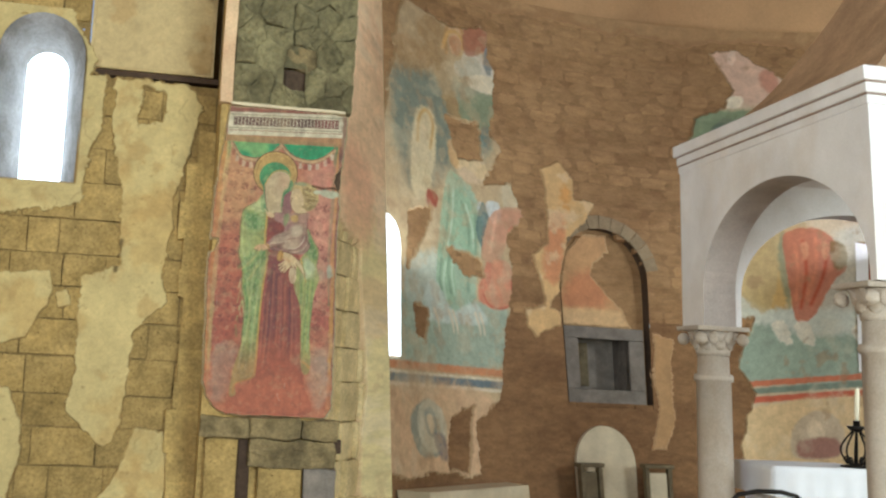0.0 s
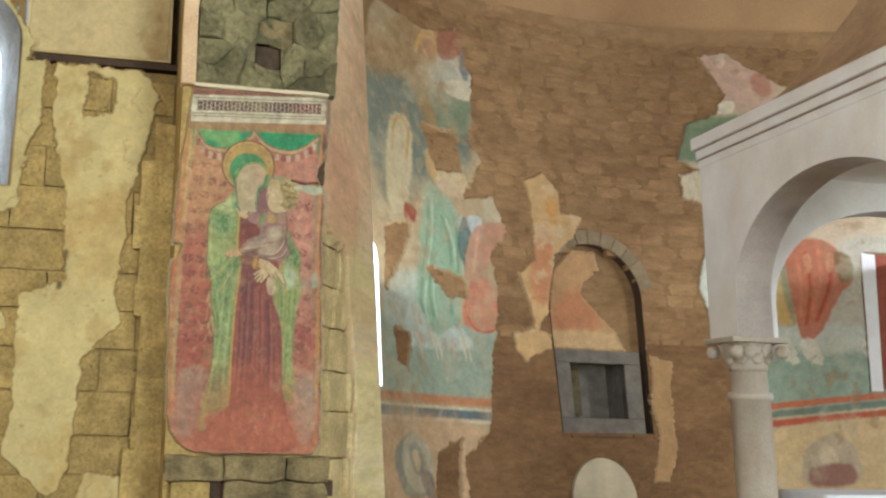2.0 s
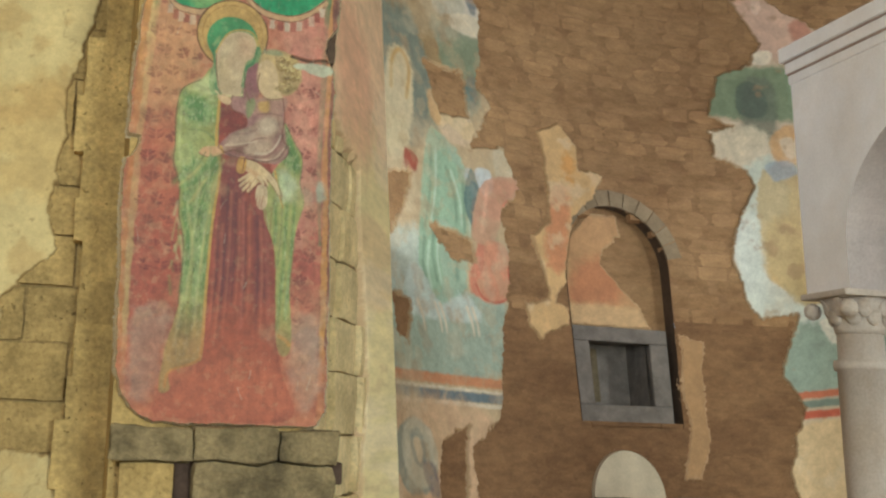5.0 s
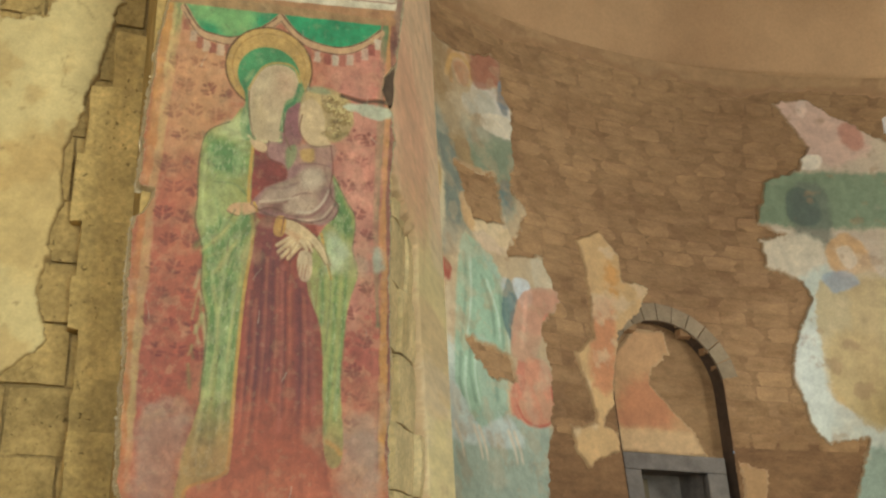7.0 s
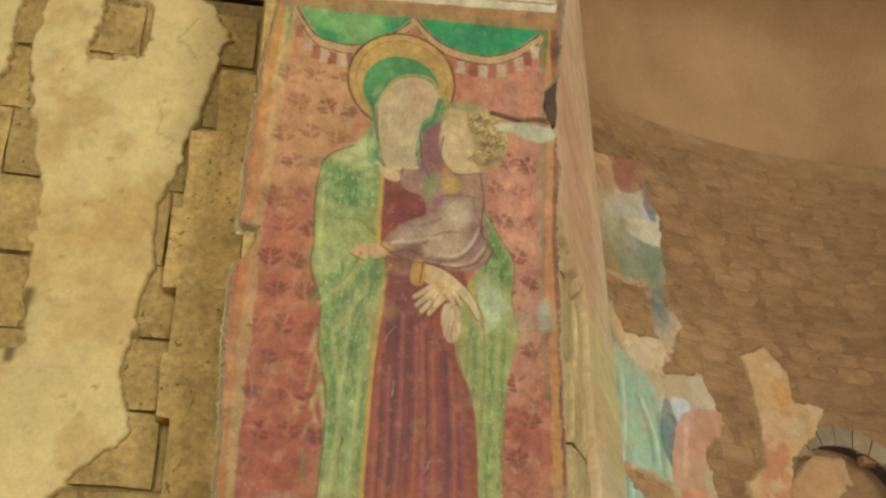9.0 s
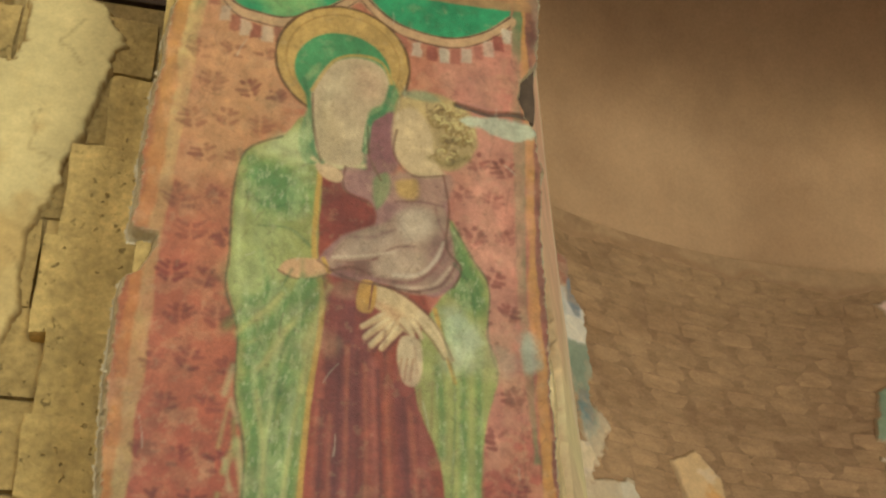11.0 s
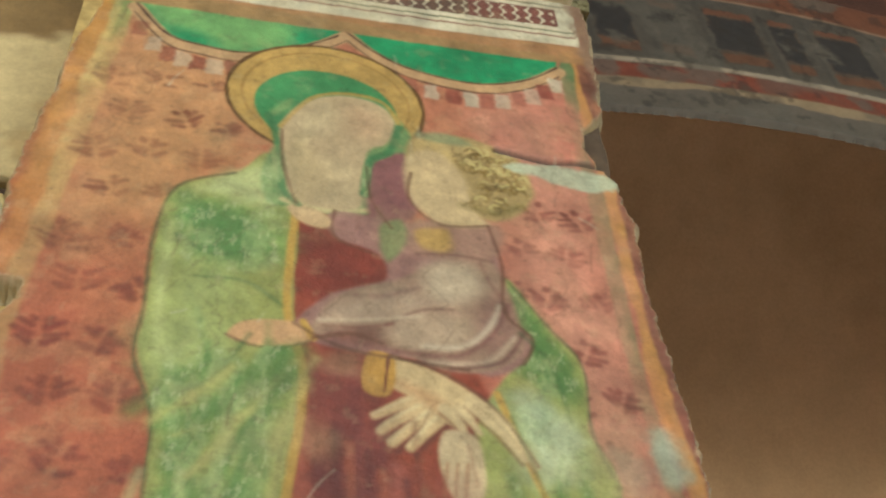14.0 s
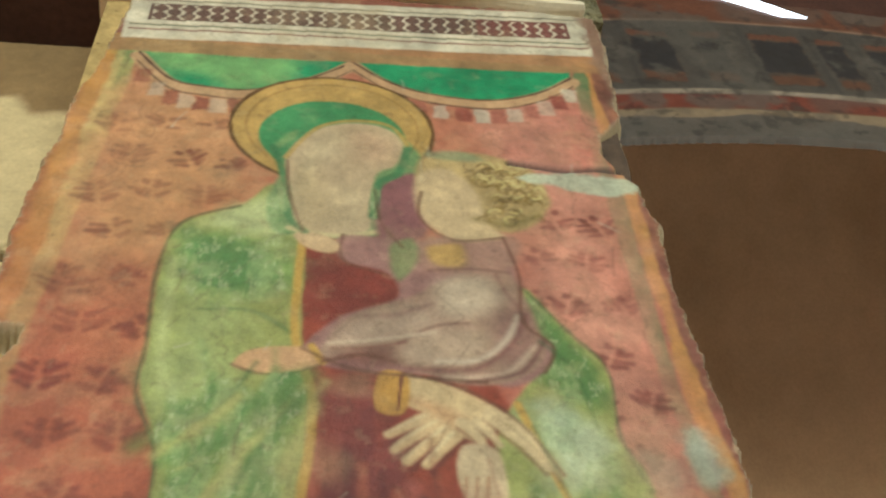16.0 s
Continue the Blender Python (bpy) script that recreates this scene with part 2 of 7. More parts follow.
# ---- materials ----
def material(name, rgb, rough=0.85, vary=0.25, scale=3.0, fine=60.0, bump=0.3, depth=0.01, metal=0.0, per_piece=0.0, stain=None, stain_scale=1.2, stain_mix=0.5, pits=0.0, pigment=False, shine=0.25, stretch=None):
    m = bpy.data.materials.new(name)
    m.use_nodes = True
    nt = m.node_tree
    n, l = nt.nodes, nt.links
    bsdf = n["Principled BSDF"]
    bsdf.inputs["Roughness"].default_value = rough
    bsdf.inputs["Metallic"].default_value = metal
    bsdf.inputs["Specular IOR Level"].default_value = shine
    co = n.new("ShaderNodeTexCoord")
    geo = n.new("ShaderNodeNewGeometry")
    pos = geo.outputs["Position"]
    if stretch:
        vm = n.new("ShaderNodeVectorMath")
        vm.operation = "MULTIPLY"
        vm.inputs[1].default_value = stretch
        l.new(pos, vm.inputs[0])
        pos = vm.outputs[0]

    def tex(s, detail=6.0, ro=0.6):
        t = n.new("ShaderNodeTexNoise")
        t.inputs["Scale"].default_value, t.inputs["Detail"].default_value, t.inputs["Roughness"].default_value = s, detail, ro
        l.new(pos, t.inputs["Vector"])
        return t.outputs["Fac"]

    def mixer(kind, a, b, f):
        x = n.new("ShaderNodeMix")
        x.data_type, x.blend_type = "RGBA", kind
        for sock, val in ((x.inputs[0], f), (x.inputs[6], a), (x.inputs[7], b)):
            if isinstance(val, (int, float)):
                sock.default_value = val
            elif isinstance(val, tuple):
                sock.default_value = val
            else:
                l.new(val, sock)
        return x.outputs[2]

    def ramp(fac, lo, hi, p0=0.3, p1=0.7):
        r = n.new("ShaderNodeMapRange")
        r.inputs[1].default_value, r.inputs[2].default_value, r.inputs[3].default_value, r.inputs[4].default_value = p0, p1, lo, hi
        l.new(fac, r.inputs[0])
        return r.outputs[0]

    if pigment:
        a = n.new("ShaderNodeAttribute")
        a.attribute_name = "pigment"
        base = a.outputs["Color"]
    else:
        base = (*lin(*rgb), 1.0)
    if stain:
        base = mixer("MIX", base, (*lin(*stain), 1.0), ramp(tex(stain_scale, 8.0), 0.0, stain_mix, 0.45, 0.62))
    def grey(sock):
        c = n.new("ShaderNodeCombineColor")
        for i in range(3):
            l.new(sock, c.inputs[i])
        return c.outputs[0]
    base = mixer("MULTIPLY", base, grey(ramp(tex(scale), 1 - vary, 1 + vary)), 1.0)
    base = mixer("MULTIPLY", base, grey(ramp(tex(fine, 3.0), 1 - vary * 0.6, 1 + vary * 0.6)), 1.0)
    if per_piece:
        oi = n.new("ShaderNodeObjectInfo")
        base = mixer("MULTIPLY", base, grey(ramp(oi.outputs["Random"], 1 - per_piece, 1 + per_piece, 0.0, 1.0)), 1.0)
    height = tex(fine * 0.6, 6.0, 0.7)
    if pits:
        small = ramp(tex(pits * 1.5, 2.5, 0.5), 1.0, 0.0, 0.66, 0.71)
        gate = ramp(tex(pits * 0.12, 2.0), 1.0, 0.0, 0.36, 0.50)
        mx = n.new("ShaderNodeMath")
        mx.operation = "MAXIMUM"
        l.new(small, mx.inputs[0]); l.new(gate, mx.inputs[1])
        base = mixer("MULTIPLY", base, grey(ramp(mx.outputs[0], 0.58, 1.0, 0.0, 1.0)), 1.0)
        ad = n.new("ShaderNodeMath")
        ad.operation = "ADD"
        l.new(height, ad.inputs[0]); l.new(mx.outputs[0], ad.inputs[1])
        height = ad.outputs[0]
    l.new(base, bsdf.inputs["Base Color"]) if not isinstance(base, tuple) else None
    b = n.new("ShaderNodeBump")
    b.inputs["Strength"].default_value, b.inputs["Distance"].default_value = bump, depth
    l.new(height, b.inputs["Height"])
    l.new(b.outputs[0], bsdf.inputs["Normal"])
    return m


def glow(name, rgb, strength):
    m = bpy.data.materials.new(name)
    m.use_nodes = True
    b = m.node_tree.nodes["Principled BSDF"]
    b.inputs["Base Color"].default_value = (0.8, 0.85, 0.9, 1)
    b.inputs["Emission Color"].default_value = (*rgb, 1)
    b.inputs["Emission Strength"].default_value = strength
    return m


M_TUFA = material("yellow_tufa", (164, 138, 86), 0.95, 0.30, 5.0, 40, 0.8, 0.02, per_piece=0.12, stain=(150, 124, 72), stain_mix=0.6, stain_scale=2.2, pits=30)
# the aisle wall's tufa, lightened to offset the pier's shadow on the strip
M_STRIP = material("warm_tufa", (190, 162, 102), 0.95, 0.28, 5.0, 40, 0.9, 0.02, per_piece=0.10, stain=(164, 136, 82), stain_mix=0.5, stain_scale=2.2, pits=30)
# tufa made paler to brighten the pier's dim slanting side
M_JTUFA = material("pale_tufa", (220, 197, 146), 0.95, 0.22, 5.0, 40, 0.9, 0.02, per_piece=0.08, stain=(176, 150, 100), stain_mix=0.5, stain_scale=2.2, pits=30)
M_MORTAR = material("old_mortar", (142, 118, 74), 0.95, 0.35, 5.0, 60, 0.7, 0.02)
M_BROWN = material("brown_tufa", (166, 130, 90), 0.95, 0.20, 5.0, 40, 0.6, 0.012, stretch=(1.0, 1.0, 2.6), per_piece=0.09, stain=(138, 104, 70), stain_mix=0.6, stain_scale=0.9)
M_DARKB = material("dark_brown_tufa", (142, 107, 73), 0.95, 0.22, 5.0, 40, 0.6, 0.012, stretch=(1.0, 1.0, 2.6), per_piece=0.10, stain=(116, 84, 57), stain_mix=0.6, stain_scale=0.9)
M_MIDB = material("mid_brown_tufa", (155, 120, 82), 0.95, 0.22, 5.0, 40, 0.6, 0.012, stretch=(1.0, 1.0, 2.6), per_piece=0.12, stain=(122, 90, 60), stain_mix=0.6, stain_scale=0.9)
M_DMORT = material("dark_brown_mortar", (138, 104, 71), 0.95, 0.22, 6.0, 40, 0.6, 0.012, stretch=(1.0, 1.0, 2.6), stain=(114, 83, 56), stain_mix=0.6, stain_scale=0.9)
# dark tone for shade in niche and hole, and for one dark broken stone
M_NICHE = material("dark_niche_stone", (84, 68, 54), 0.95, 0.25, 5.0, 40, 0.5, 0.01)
M_BMORT = material("brown_mortar", (152, 118, 82), 0.95, 0.22, 6.0, 40, 0.6, 0.012, stretch=(1.0, 1.0, 2.6), stain=(128, 96, 66), stain_mix=0.6, stain_scale=0.9)
M_GREY = material("grey_basalt", (146, 136, 100), 0.9, 0.42, 7.0, 24, 1.0, 0.08, per_piece=0.20, stain=(92, 84, 62), stain_mix=0.7, stain_scale=3.5)
M_PLASTER = material("painted_plaster", (200, 180, 140), 0.8, 0.12, 7.0, 90, 0.35, 0.006, pigment=True)
M_FRESCO = material("fresco_plaster", (200, 180, 140), 0.52, 0.15, 22.0, 150, 0.5, 0.005, pigment=True, shine=0.35)
M_JPLAST = material("pink_plaster", (200, 180, 140), 0.85, 0.12, 7.0, 60, 0.35, 0.006, pigment=True, stretch=(0.2, 0.2, 1.0))
M_DOME = material("vault_plaster", (176, 138, 98), 0.9, 0.12, 1.2, 30, 0.3, 0.01, stain=(150, 112, 76), stain_mix=0.5, stain_scale=0.5)
M_JAMB = material("jamb_plaster", (206, 176, 140), 0.9, 0.2, 3.0, 50, 0.5, 0.012, stain=(190, 140, 110), stain_mix=0.5, stain_scale=2.0)
M_LEDGE = material("brown_ledge_stone", (142, 124, 88), 0.95, 0.35, 8.0, 50, 0.9, 0.03, stain=(98, 86, 62), stain_mix=0.7, stain_scale=5.0)
M_WHITE = material("limewashed_marble", (238, 234, 234), 0.75, 0.08, 2.0, 60, 0.25, 0.006, stain=(222, 210, 198), stain_mix=0.4, stain_scale=1.4)
# limewash of the arches again, greyed to carry the shade of their undersides
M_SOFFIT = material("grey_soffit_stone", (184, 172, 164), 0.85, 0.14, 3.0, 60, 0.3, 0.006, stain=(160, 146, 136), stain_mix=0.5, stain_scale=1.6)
M_MARBLE = material("old_marble", (190, 176, 160), 0.6, 0.15, 5.0, 60, 0.4, 0.008, stain=(150, 132, 112), stain_mix=0.5, stain_scale=5.0)
M_ROOF = material("ciborium_roof", (192, 160, 128), 0.9, 0.22, 3.0, 40, 0.4, 0.01)
M_MUTED = material("faded_red_line", (166, 142, 128), 0.85, 0.25, 6.0, 60, 0.2, 0.004)
# dark tone that stands for shade in gaps
M_GAP = material("dark_gap_wood", (74, 58, 46), 0.9, 0.3, 4.0, 40, 0.4, 0.006)
M_REVEAL = material("pale_reveal_plaster", (158, 152, 148), 0.9, 0.2, 4.0, 40, 0.4, 0.01, stain=(104, 96, 86), stain_mix=0.7, stain_scale=3.0)
M_REDLINE = material("red_painted_line", (150, 84, 66), 0.85, 0.2, 6.0, 60, 0.2, 0.004)
M_PEPER = material("grey_peperino", (128, 118, 108), 0.85, 0.22, 6.0, 70, 0.5, 0.01, stain=(98, 90, 82), stain_mix=0.5, stain_scale=4.0)
M_VOUS = material("arch_stone", (152, 132, 104), 0.9, 0.2, 5.0, 60, 0.5, 0.01, per_piece=0.12)
M_PALE = material("pale_slab", (206, 190, 160), 0.8, 0.12, 4.0, 60, 0.3, 0.006, stain=(170, 150, 120), stain_mix=0.4)
M_WOOD = material("grey_wood", (110, 96, 72), 0.75, 0.3, 6.0, 80, 0.4, 0.004)
M_CLOTH = material("white_linen", (225, 224, 228), 0.9, 0.05, 4.0, 140, 0.3, 0.003)
M_WAX = material("candle_wax", (235, 225, 200), 0.5, 0.04, 8.0, 60, 0.1, 0.002)
M_IRON = material("black_iron", (38, 34, 32), 0.5, 0.3, 20.0, 120, 0.3, 0.002, metal=0.7)
M_DARK = material("dark_rafters", (70, 44, 34), 0.85, 0.3, 3.0, 40, 0.4, 0.01)
M_BEAM = material("weathered_board", (204, 184, 138), 0.85, 0.12, 2.0, 50, 0.3, 0.005, stain=(164, 132, 84), stain_mix=0.6, stain_scale=1.3)
M_FLOOR = material("stone_floor", (140, 122, 98), 0.8, 0.2, 2.0, 40, 0.3, 0.01)
M_NAVE = material("nave_plaster", (196, 172, 132), 0.9, 0.15, 0.8, 30, 0.3, 0.01, stain=(170, 146, 106), stain_mix=0.5, stain_scale=0.6)
M_GLASSLOW = glow("dim_daylit_glass", (0.90, 0.95, 0.95), 2.6)
M_GLASSLIT = glow("daylit_glass", (0.82, 0.95, 1.0), 7.0)


# ---- masonry ----
BLOCKS = {}


def block_mesh(w, h, d, kind, mat, bevel=0.012, rough=0.008):
    """A squared stone with worn edges: front towards -y, centred on its face."""
    key = (round(w, 2), round(h, 2), kind, mat.name)
    if key in BLOCKS:
        return BLOCKS[key]
    r = random.Random(str(key))
    bevel, rough, sunk = (0.004, 0.003, 0.0015) if "brown" in mat.name else (bevel, rough, 0.006)
    nx, nz = 4, 3
    a, b = w / 2 - 0.002, h / 2 - 0.002
    verts, faces = [], []
    for k in range(nz + 1):
        for i in range(nx + 1):
            x, z = -a + 2 * a * i / nx, -b + 2 * b * k / nz
            edge = (i in (0, nx)) + (k in (0, nz))
            sx = 1 if i == 0 else -1 if i == nx else 0
            sz = 1 if k == 0 else -1 if k == nz else 0
            j = r.uniform(0, bevel)
            verts.append((x + sx * j * 0.7 + (0 if sx else r.uniform(-0.01, 0.01)), (sunk * edge + r.uniform(-rough, rough) * 0.6), z + sz * j * 0.7 + (0 if sz else r.uniform(-0.008, 0.008))))
    n = nx + 1
    for k in range(nz):
        for i in range(nx):
            faces.append((k * n + i, k * n + i + 1, (k + 1) * n + i + 1, (k + 1) * n + i))
    rim = [i for i in range(n)] + [k * n + nx for k in range(1, nz + 1)] + [nz * n + i for i in range(nx - 1, -1, -1)] + [k * n for k in range(nz - 1, 0, -1)]
    base = len(verts)
    for i in rim:
        verts.append((verts[i][0] * 1.01, d, verts[i][2] * 1.01))
    for q in range(len(rim)):
        p = (q + 1) % len(rim)
        faces.append((rim[p], rim[q], base + q, base + p))
    me = bpy.data.meshes.new("stone_block")
    me.from_pydata(verts, [], faces)
    me.materials.append(mat)
    BLOCKS[key] = me
    return me


def courses(parent, u0, u1, v0, v1, h, widths, spot, mat, seed, gaps=lambda v0, v1: [], depth=0.1, name="stone_block", cap=9999, jitter=0.004, wscale=lambda v: 1.0, near=lambda u, v: True):
    """Stones in courses on a wall; spot(u, v) gives the pose of a face. gaps(v0, v1) gives stretches of u that stay open."""
    r = random.Random(seed)
    v, made = v0, 0
    far_v, far_f = [], []
    while v < v1 - 0.06:
        hh = min(round(h * r.uniform(0.9, 1.12), 2), v1 - v)
        runs, a = [], u0
        for g0, g1 in sorted(gaps(v, v + hh)) + [(u1, u1)]:
            if g0 - a > 0.05:
                runs.append((a, g0))
            a = max(a, g1)
        for a, b in runs:
            u = a
            first = True
            while u < b - 0.03:
                w = r.choice(widths) * (r.uniform(0.4, 1.0) if first else 1)
                first = False
                w = round(w, 2)
                if b - u - w < 0.12:
                    w = b - u
                m = spot(u + w / 2, v + hh / 2) @ pose(0, r.uniform(-jitter, jitter), 0, r.uniform(-0.5, 0.5), r.uniform(-0.3, 0.3), r.uniform(-0.6, 0.6))
                me = block_mesh(round(w * wscale(v + hh / 2), 2), hh, depth, r.randint(0, 3), mat)
                if near(u + w / 2, v + hh / 2):
                    ob = new(name, me)
                    ob.parent = parent
                    ob.matrix_world = m
                    made += 1
                else:
                    o = len(far_v)
                    far_v += [m @ p.co for p in me.vertices]
                    far_f += [tuple(o + i for i in p.vertices) for p in me.polygons]
                u += w
        v += hh
    if far_v:
        tagged(mesh_object("masonry_courses", far_v, far_f, mat, parent), kind="stuff")
    return made


# ---- large structure ----
FACE = 8.51          # the painted pier's face
AX, AY, AR, FLARE = 6.5, 9.8, 5.68, 0.205   # the apse: its wall leans slightly outwards
SPRING = 7.2
VR = AR + FLARE * (SPRING - 4.0)


def bent(u, v, h):
    """Points on the apse wall: u along the curve, v up, h out of the wall."""
    t = u / AR
    r = AR + FLARE * (v - 4.0) - h
    return np.stack([AX + r * np.sin(t), AY + r * np.cos(t), v + 0 * u], -1)


def bent_pose(u, v):
    t = u / AR
    r = AR + FLARE * (v - 4.0)
    return pose(AX + r * math.sin(t), AY + r * math.cos(t), v, -math.degrees(math.atan(FLARE)), 0, -math.degrees(t))


def slab(name, x0, x1, y0, y1, z0, z1, mat, label, bevel=0.0, kind="structure", parent=None):
    ob = part(name, box_bm(x0, x1, y0, y1, z0, z1, bevel), mat, parent)
    return tagged(ob, label, kind=kind) if not parent else tagged(ob, label)


slab("floor", -3.2, 14.6, -6.2, 17.2, -0.2, 0.0, M_FLOOR, "worn stone floor of the church")
slab("wall_west", -3.2, 14.6, -6.4, -6.0, 0.0, 13.2, M_NAVE, "plain plastered wall behind the nave")
slab("wall_north", -3.4, -3.0, -6.0, 10.2, 0.0, 13.2, M_NAVE, "plain plastered side wall of the nave")
slab("wall_south", 14.2, 14.6, -6.0, 17.2, 0.0, 13.2, M_NAVE, "plain plastered side wall of the nave")
slab("ceiling", -3.4, 14.6, -6.4, 11.3, 13.2, 13.5, M_DARK, "dark timber ceiling of the nave")


# apse: backing, with the niche left open
NZ0, NZS = 1.62, 3.36   # niche: foot and spring of its arch
NC, NR = -0.90, 0.69


def niche_gap(v0, v1):
    v = 0.5 * (v0 + v1)
    if v < NZ0 or v > NZS + NR:
        return []
    k = NR if v < NZS else math.sqrt(max(NR * NR - (v - NZS) ** 2, 0.0))
    return [(NC - k - 0.02, NC + k + 0.02)]


def apse_backing():
    us = np.arange(-8.9, 8.91, 0.05)
    vs = np.linspace(0.0, SPRING, 145)
    verts, faces = [], []
    for v in vs:
        p = bent(us, np.full(us.shape, v), np.full(us.shape, -0.004))
        verts += list(p)
    n = len(us)
    for i in range(len(vs) - 1):
        for j in range(n - 1):
            u, v = us[j] + 0.025, vs[i] + 0.025
            if any(a < u < b for a, b in niche_gap(v, v)):
                continue
            faces.append((i * n + j, i * n + j + 1, (i + 1) * n + j + 1, (i + 1) * n + j))
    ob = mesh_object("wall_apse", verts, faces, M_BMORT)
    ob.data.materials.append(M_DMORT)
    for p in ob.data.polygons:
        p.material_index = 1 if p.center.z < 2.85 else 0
    return ob


apse = tagged(apse_backing(), "curved apse wall of brown tufa blocks with mortar joints", kind="structure")


def vault():
    verts, faces = [], []
    na, nb = 72, 36
    for i in range(nb + 1):
        el = math.pi / 2 * i / nb
        for j in range(na + 1):
            th = -1.62 + 3.24 * j / na
            r = (VR + 0.02 + 0.02 * noise.noise(Vector((th * 3, el * 4, 0))))
            verts.append((AX + r * math.cos(el) * math.sin(th), AY + r * math.cos(el) * math.cos(th), SPRING + r * math.sin(el) * 0.95))
    for i in range(nb):
        for j in range(na):
            a = i * (na + 1) + j
            faces.append((a, a + 1, a + na + 2, a + na + 1))
    return mesh_object("ceiling_apse_vault", verts, faces, M_DOME, smooth=True)


tagged(vault(), "smooth tan plastered half dome over the apse", kind="structure")


hem = Plaster(-8.2, 5.5, 6.2, 7.26, 0.022, 740)
hem.fill((172, 136, 96), 0.12, 0.6)
hem.mask = hem.v - 7.06 + 0.36 * (vnoise(hem.u, hem.v, 0.9, 744, 4) - 0.5) + 0.14 * (vnoise(hem.u, hem.v, 0.2, 745, 3) - 0.5)
hem.weather((146, 110, 76), 0.35, 0.52, 0.6)
tagged(hem.build("plaster_hem", bent, 0.016, M_PLASTER, 0.10, edge_rgb=(150, 114, 78)), "ragged lower edge of the vault plaster", kind="structure")

# chancel arch wall with its painted frieze
ARCH_Y = 11.0


def arch_low(x):
    return 7.64 - 0.08 * (np.clip(x, 2.0, 5.0) - 3.7) ** 2


def arch_wall():
    verts, faces = [], []
    xs = np.linspace(0.6, 14.2, 60)
    for x in xs:
        zb = arch_low(min(x, 9.0)) + 0.10
        for y in (ARCH_Y, ARCH_Y + 0.06):
            verts += [(x, y, zb), (x, y, 13.2)]
    for i in range(len(xs) - 1):
        a, b = 4 * i, 4 * i + 4
        faces += [(a, b, b + 1, a + 1), (a + 2, a + 3, b + 3, b + 2), (a, a + 2, b + 2, b)]
    return mesh_object("wall_chancel_arch", verts, faces, M_DARK)


tagged(arch_wall(), "dark red-brown wall above the chancel arch", kind="structure")

fz = Plaster(1.0, 6.5, 6.3, 9.6, 0.011, 700)
fz.fill((124, 112, 98), 0.25, 0.4)
lo = arch_low(fz.u)
fz.mask = np.minimum(fz.v - lo - 0.02, lo + 1.86 - fz.v)
for k, (a, b, rgb) in enumerate([(0.24, 0.36, (186, 158, 122)), (0.34, 0.52, (156, 84, 62)), (0.52, 0.58, (206, 184, 156)), (0.58, 1.50, (108, 98, 87)), (1.50, 1.54, (188, 150, 120)), (1.53, 1.90, (146, 92, 66))]):
    wave = 0.10 if k == 0 else 0.03
    s_ = np.minimum(fz.v - lo - a, lo + b - fz.v) + wave * (vnoise(fz.u, fz.v, 0.25, 710 + k) - 0.5)
    w = (smooth_step(-0.012, 0.012, s_) * (0.5 + 0.5 * smooth_step(0.30, 0.46, vnoise(fz.u, fz.v, 0.5, 720 + k))))[..., None]
    fz.col = fz.col * (1 - w) + w * lin(*rgb)
# painted uprights and boxes with red-brown fillings
for x, half in ((1.6, 0.12), (2.05, 0.12), (2.45, 0.10), (2.86, 0.13), (3.26, 0.10), (3.74, 0.17), (4.12, 0.09), (4.52, 0.16), (5.0, 0.12), (5.45, 0.12), (5.9, 0.12)):
    z = arch_low(x) + 1.02
    for a, b, rgb, mx in ((-0.36, 0.34, (112, 90, 72), 0.7), (-0.20, 0.24, (70, 66, 64), 0.9), (-0.34, -0.24, (142, 92, 62), 0.7), (0.26, 0.33, (150, 92, 64), 0.7)):
        fz.blob([(x - half, z + a), (x + half, z + a), (x + half, z + b), (x - half, z + b)], rgb, 0.014, 0.03, mx, sharp=True)
    fz.stroke([(x - half - 0.05, z - 0.42), (x - half - 0.05, z + 0.42)], 0.03, (80, 76, 70), 0.02, 0.4)
fz.weather((128, 118, 104), 0.4, 0.52, 0.7)
fz.weather((70, 62, 54), 0.12, 0.60, 0.5)
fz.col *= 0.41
frieze = empty("painted_frieze", "worn painted frieze of dark panels and red stripes on the arch", "fresco")
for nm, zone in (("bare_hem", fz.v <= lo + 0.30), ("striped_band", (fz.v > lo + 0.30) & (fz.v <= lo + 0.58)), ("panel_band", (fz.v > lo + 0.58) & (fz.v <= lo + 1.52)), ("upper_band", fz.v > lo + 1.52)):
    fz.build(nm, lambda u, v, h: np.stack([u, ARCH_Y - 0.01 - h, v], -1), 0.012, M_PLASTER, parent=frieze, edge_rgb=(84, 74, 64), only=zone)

# the pier that carries the painting, and its slanting side towards the apse
pier_plan = [(0.222, FACE + 0.05), (1.10, FACE + 0.05), (1.70, 9.93), (0.20, 9.93)]


def far_edge(z):
    return 1.72 - 0.075 * (z - 3.3)


pv = [(far_edge(z) - 0.05 if x > 1.5 else x, y, z) for z in (0.0, 13.2) for x, y in pier_plan]
HX0, HX1, HZ0, HZ1 = 0.67, 0.84, 4.03, 4.20      # putlog hole over the painting
o = len(pv)
pv += [(x, y, z) for y in (FACE + 0.05, FACE + 0.45) for x, z in ((HX0, HZ0), (HX1, HZ0), (HX1, HZ1), (HX0, HZ1))]
hole_faces = [(0, 1, o + 1, o), (1, 5, o + 2, o + 1), (5, 4, o + 3, o + 2), (4, 0, o, o + 3)] + [(o + k, o + (k + 1) % 4, o + 4 + (k + 1) % 4, o + 4 + k) for k in range(4)] + [(o + 4, o + 5, o + 6, o + 7)]
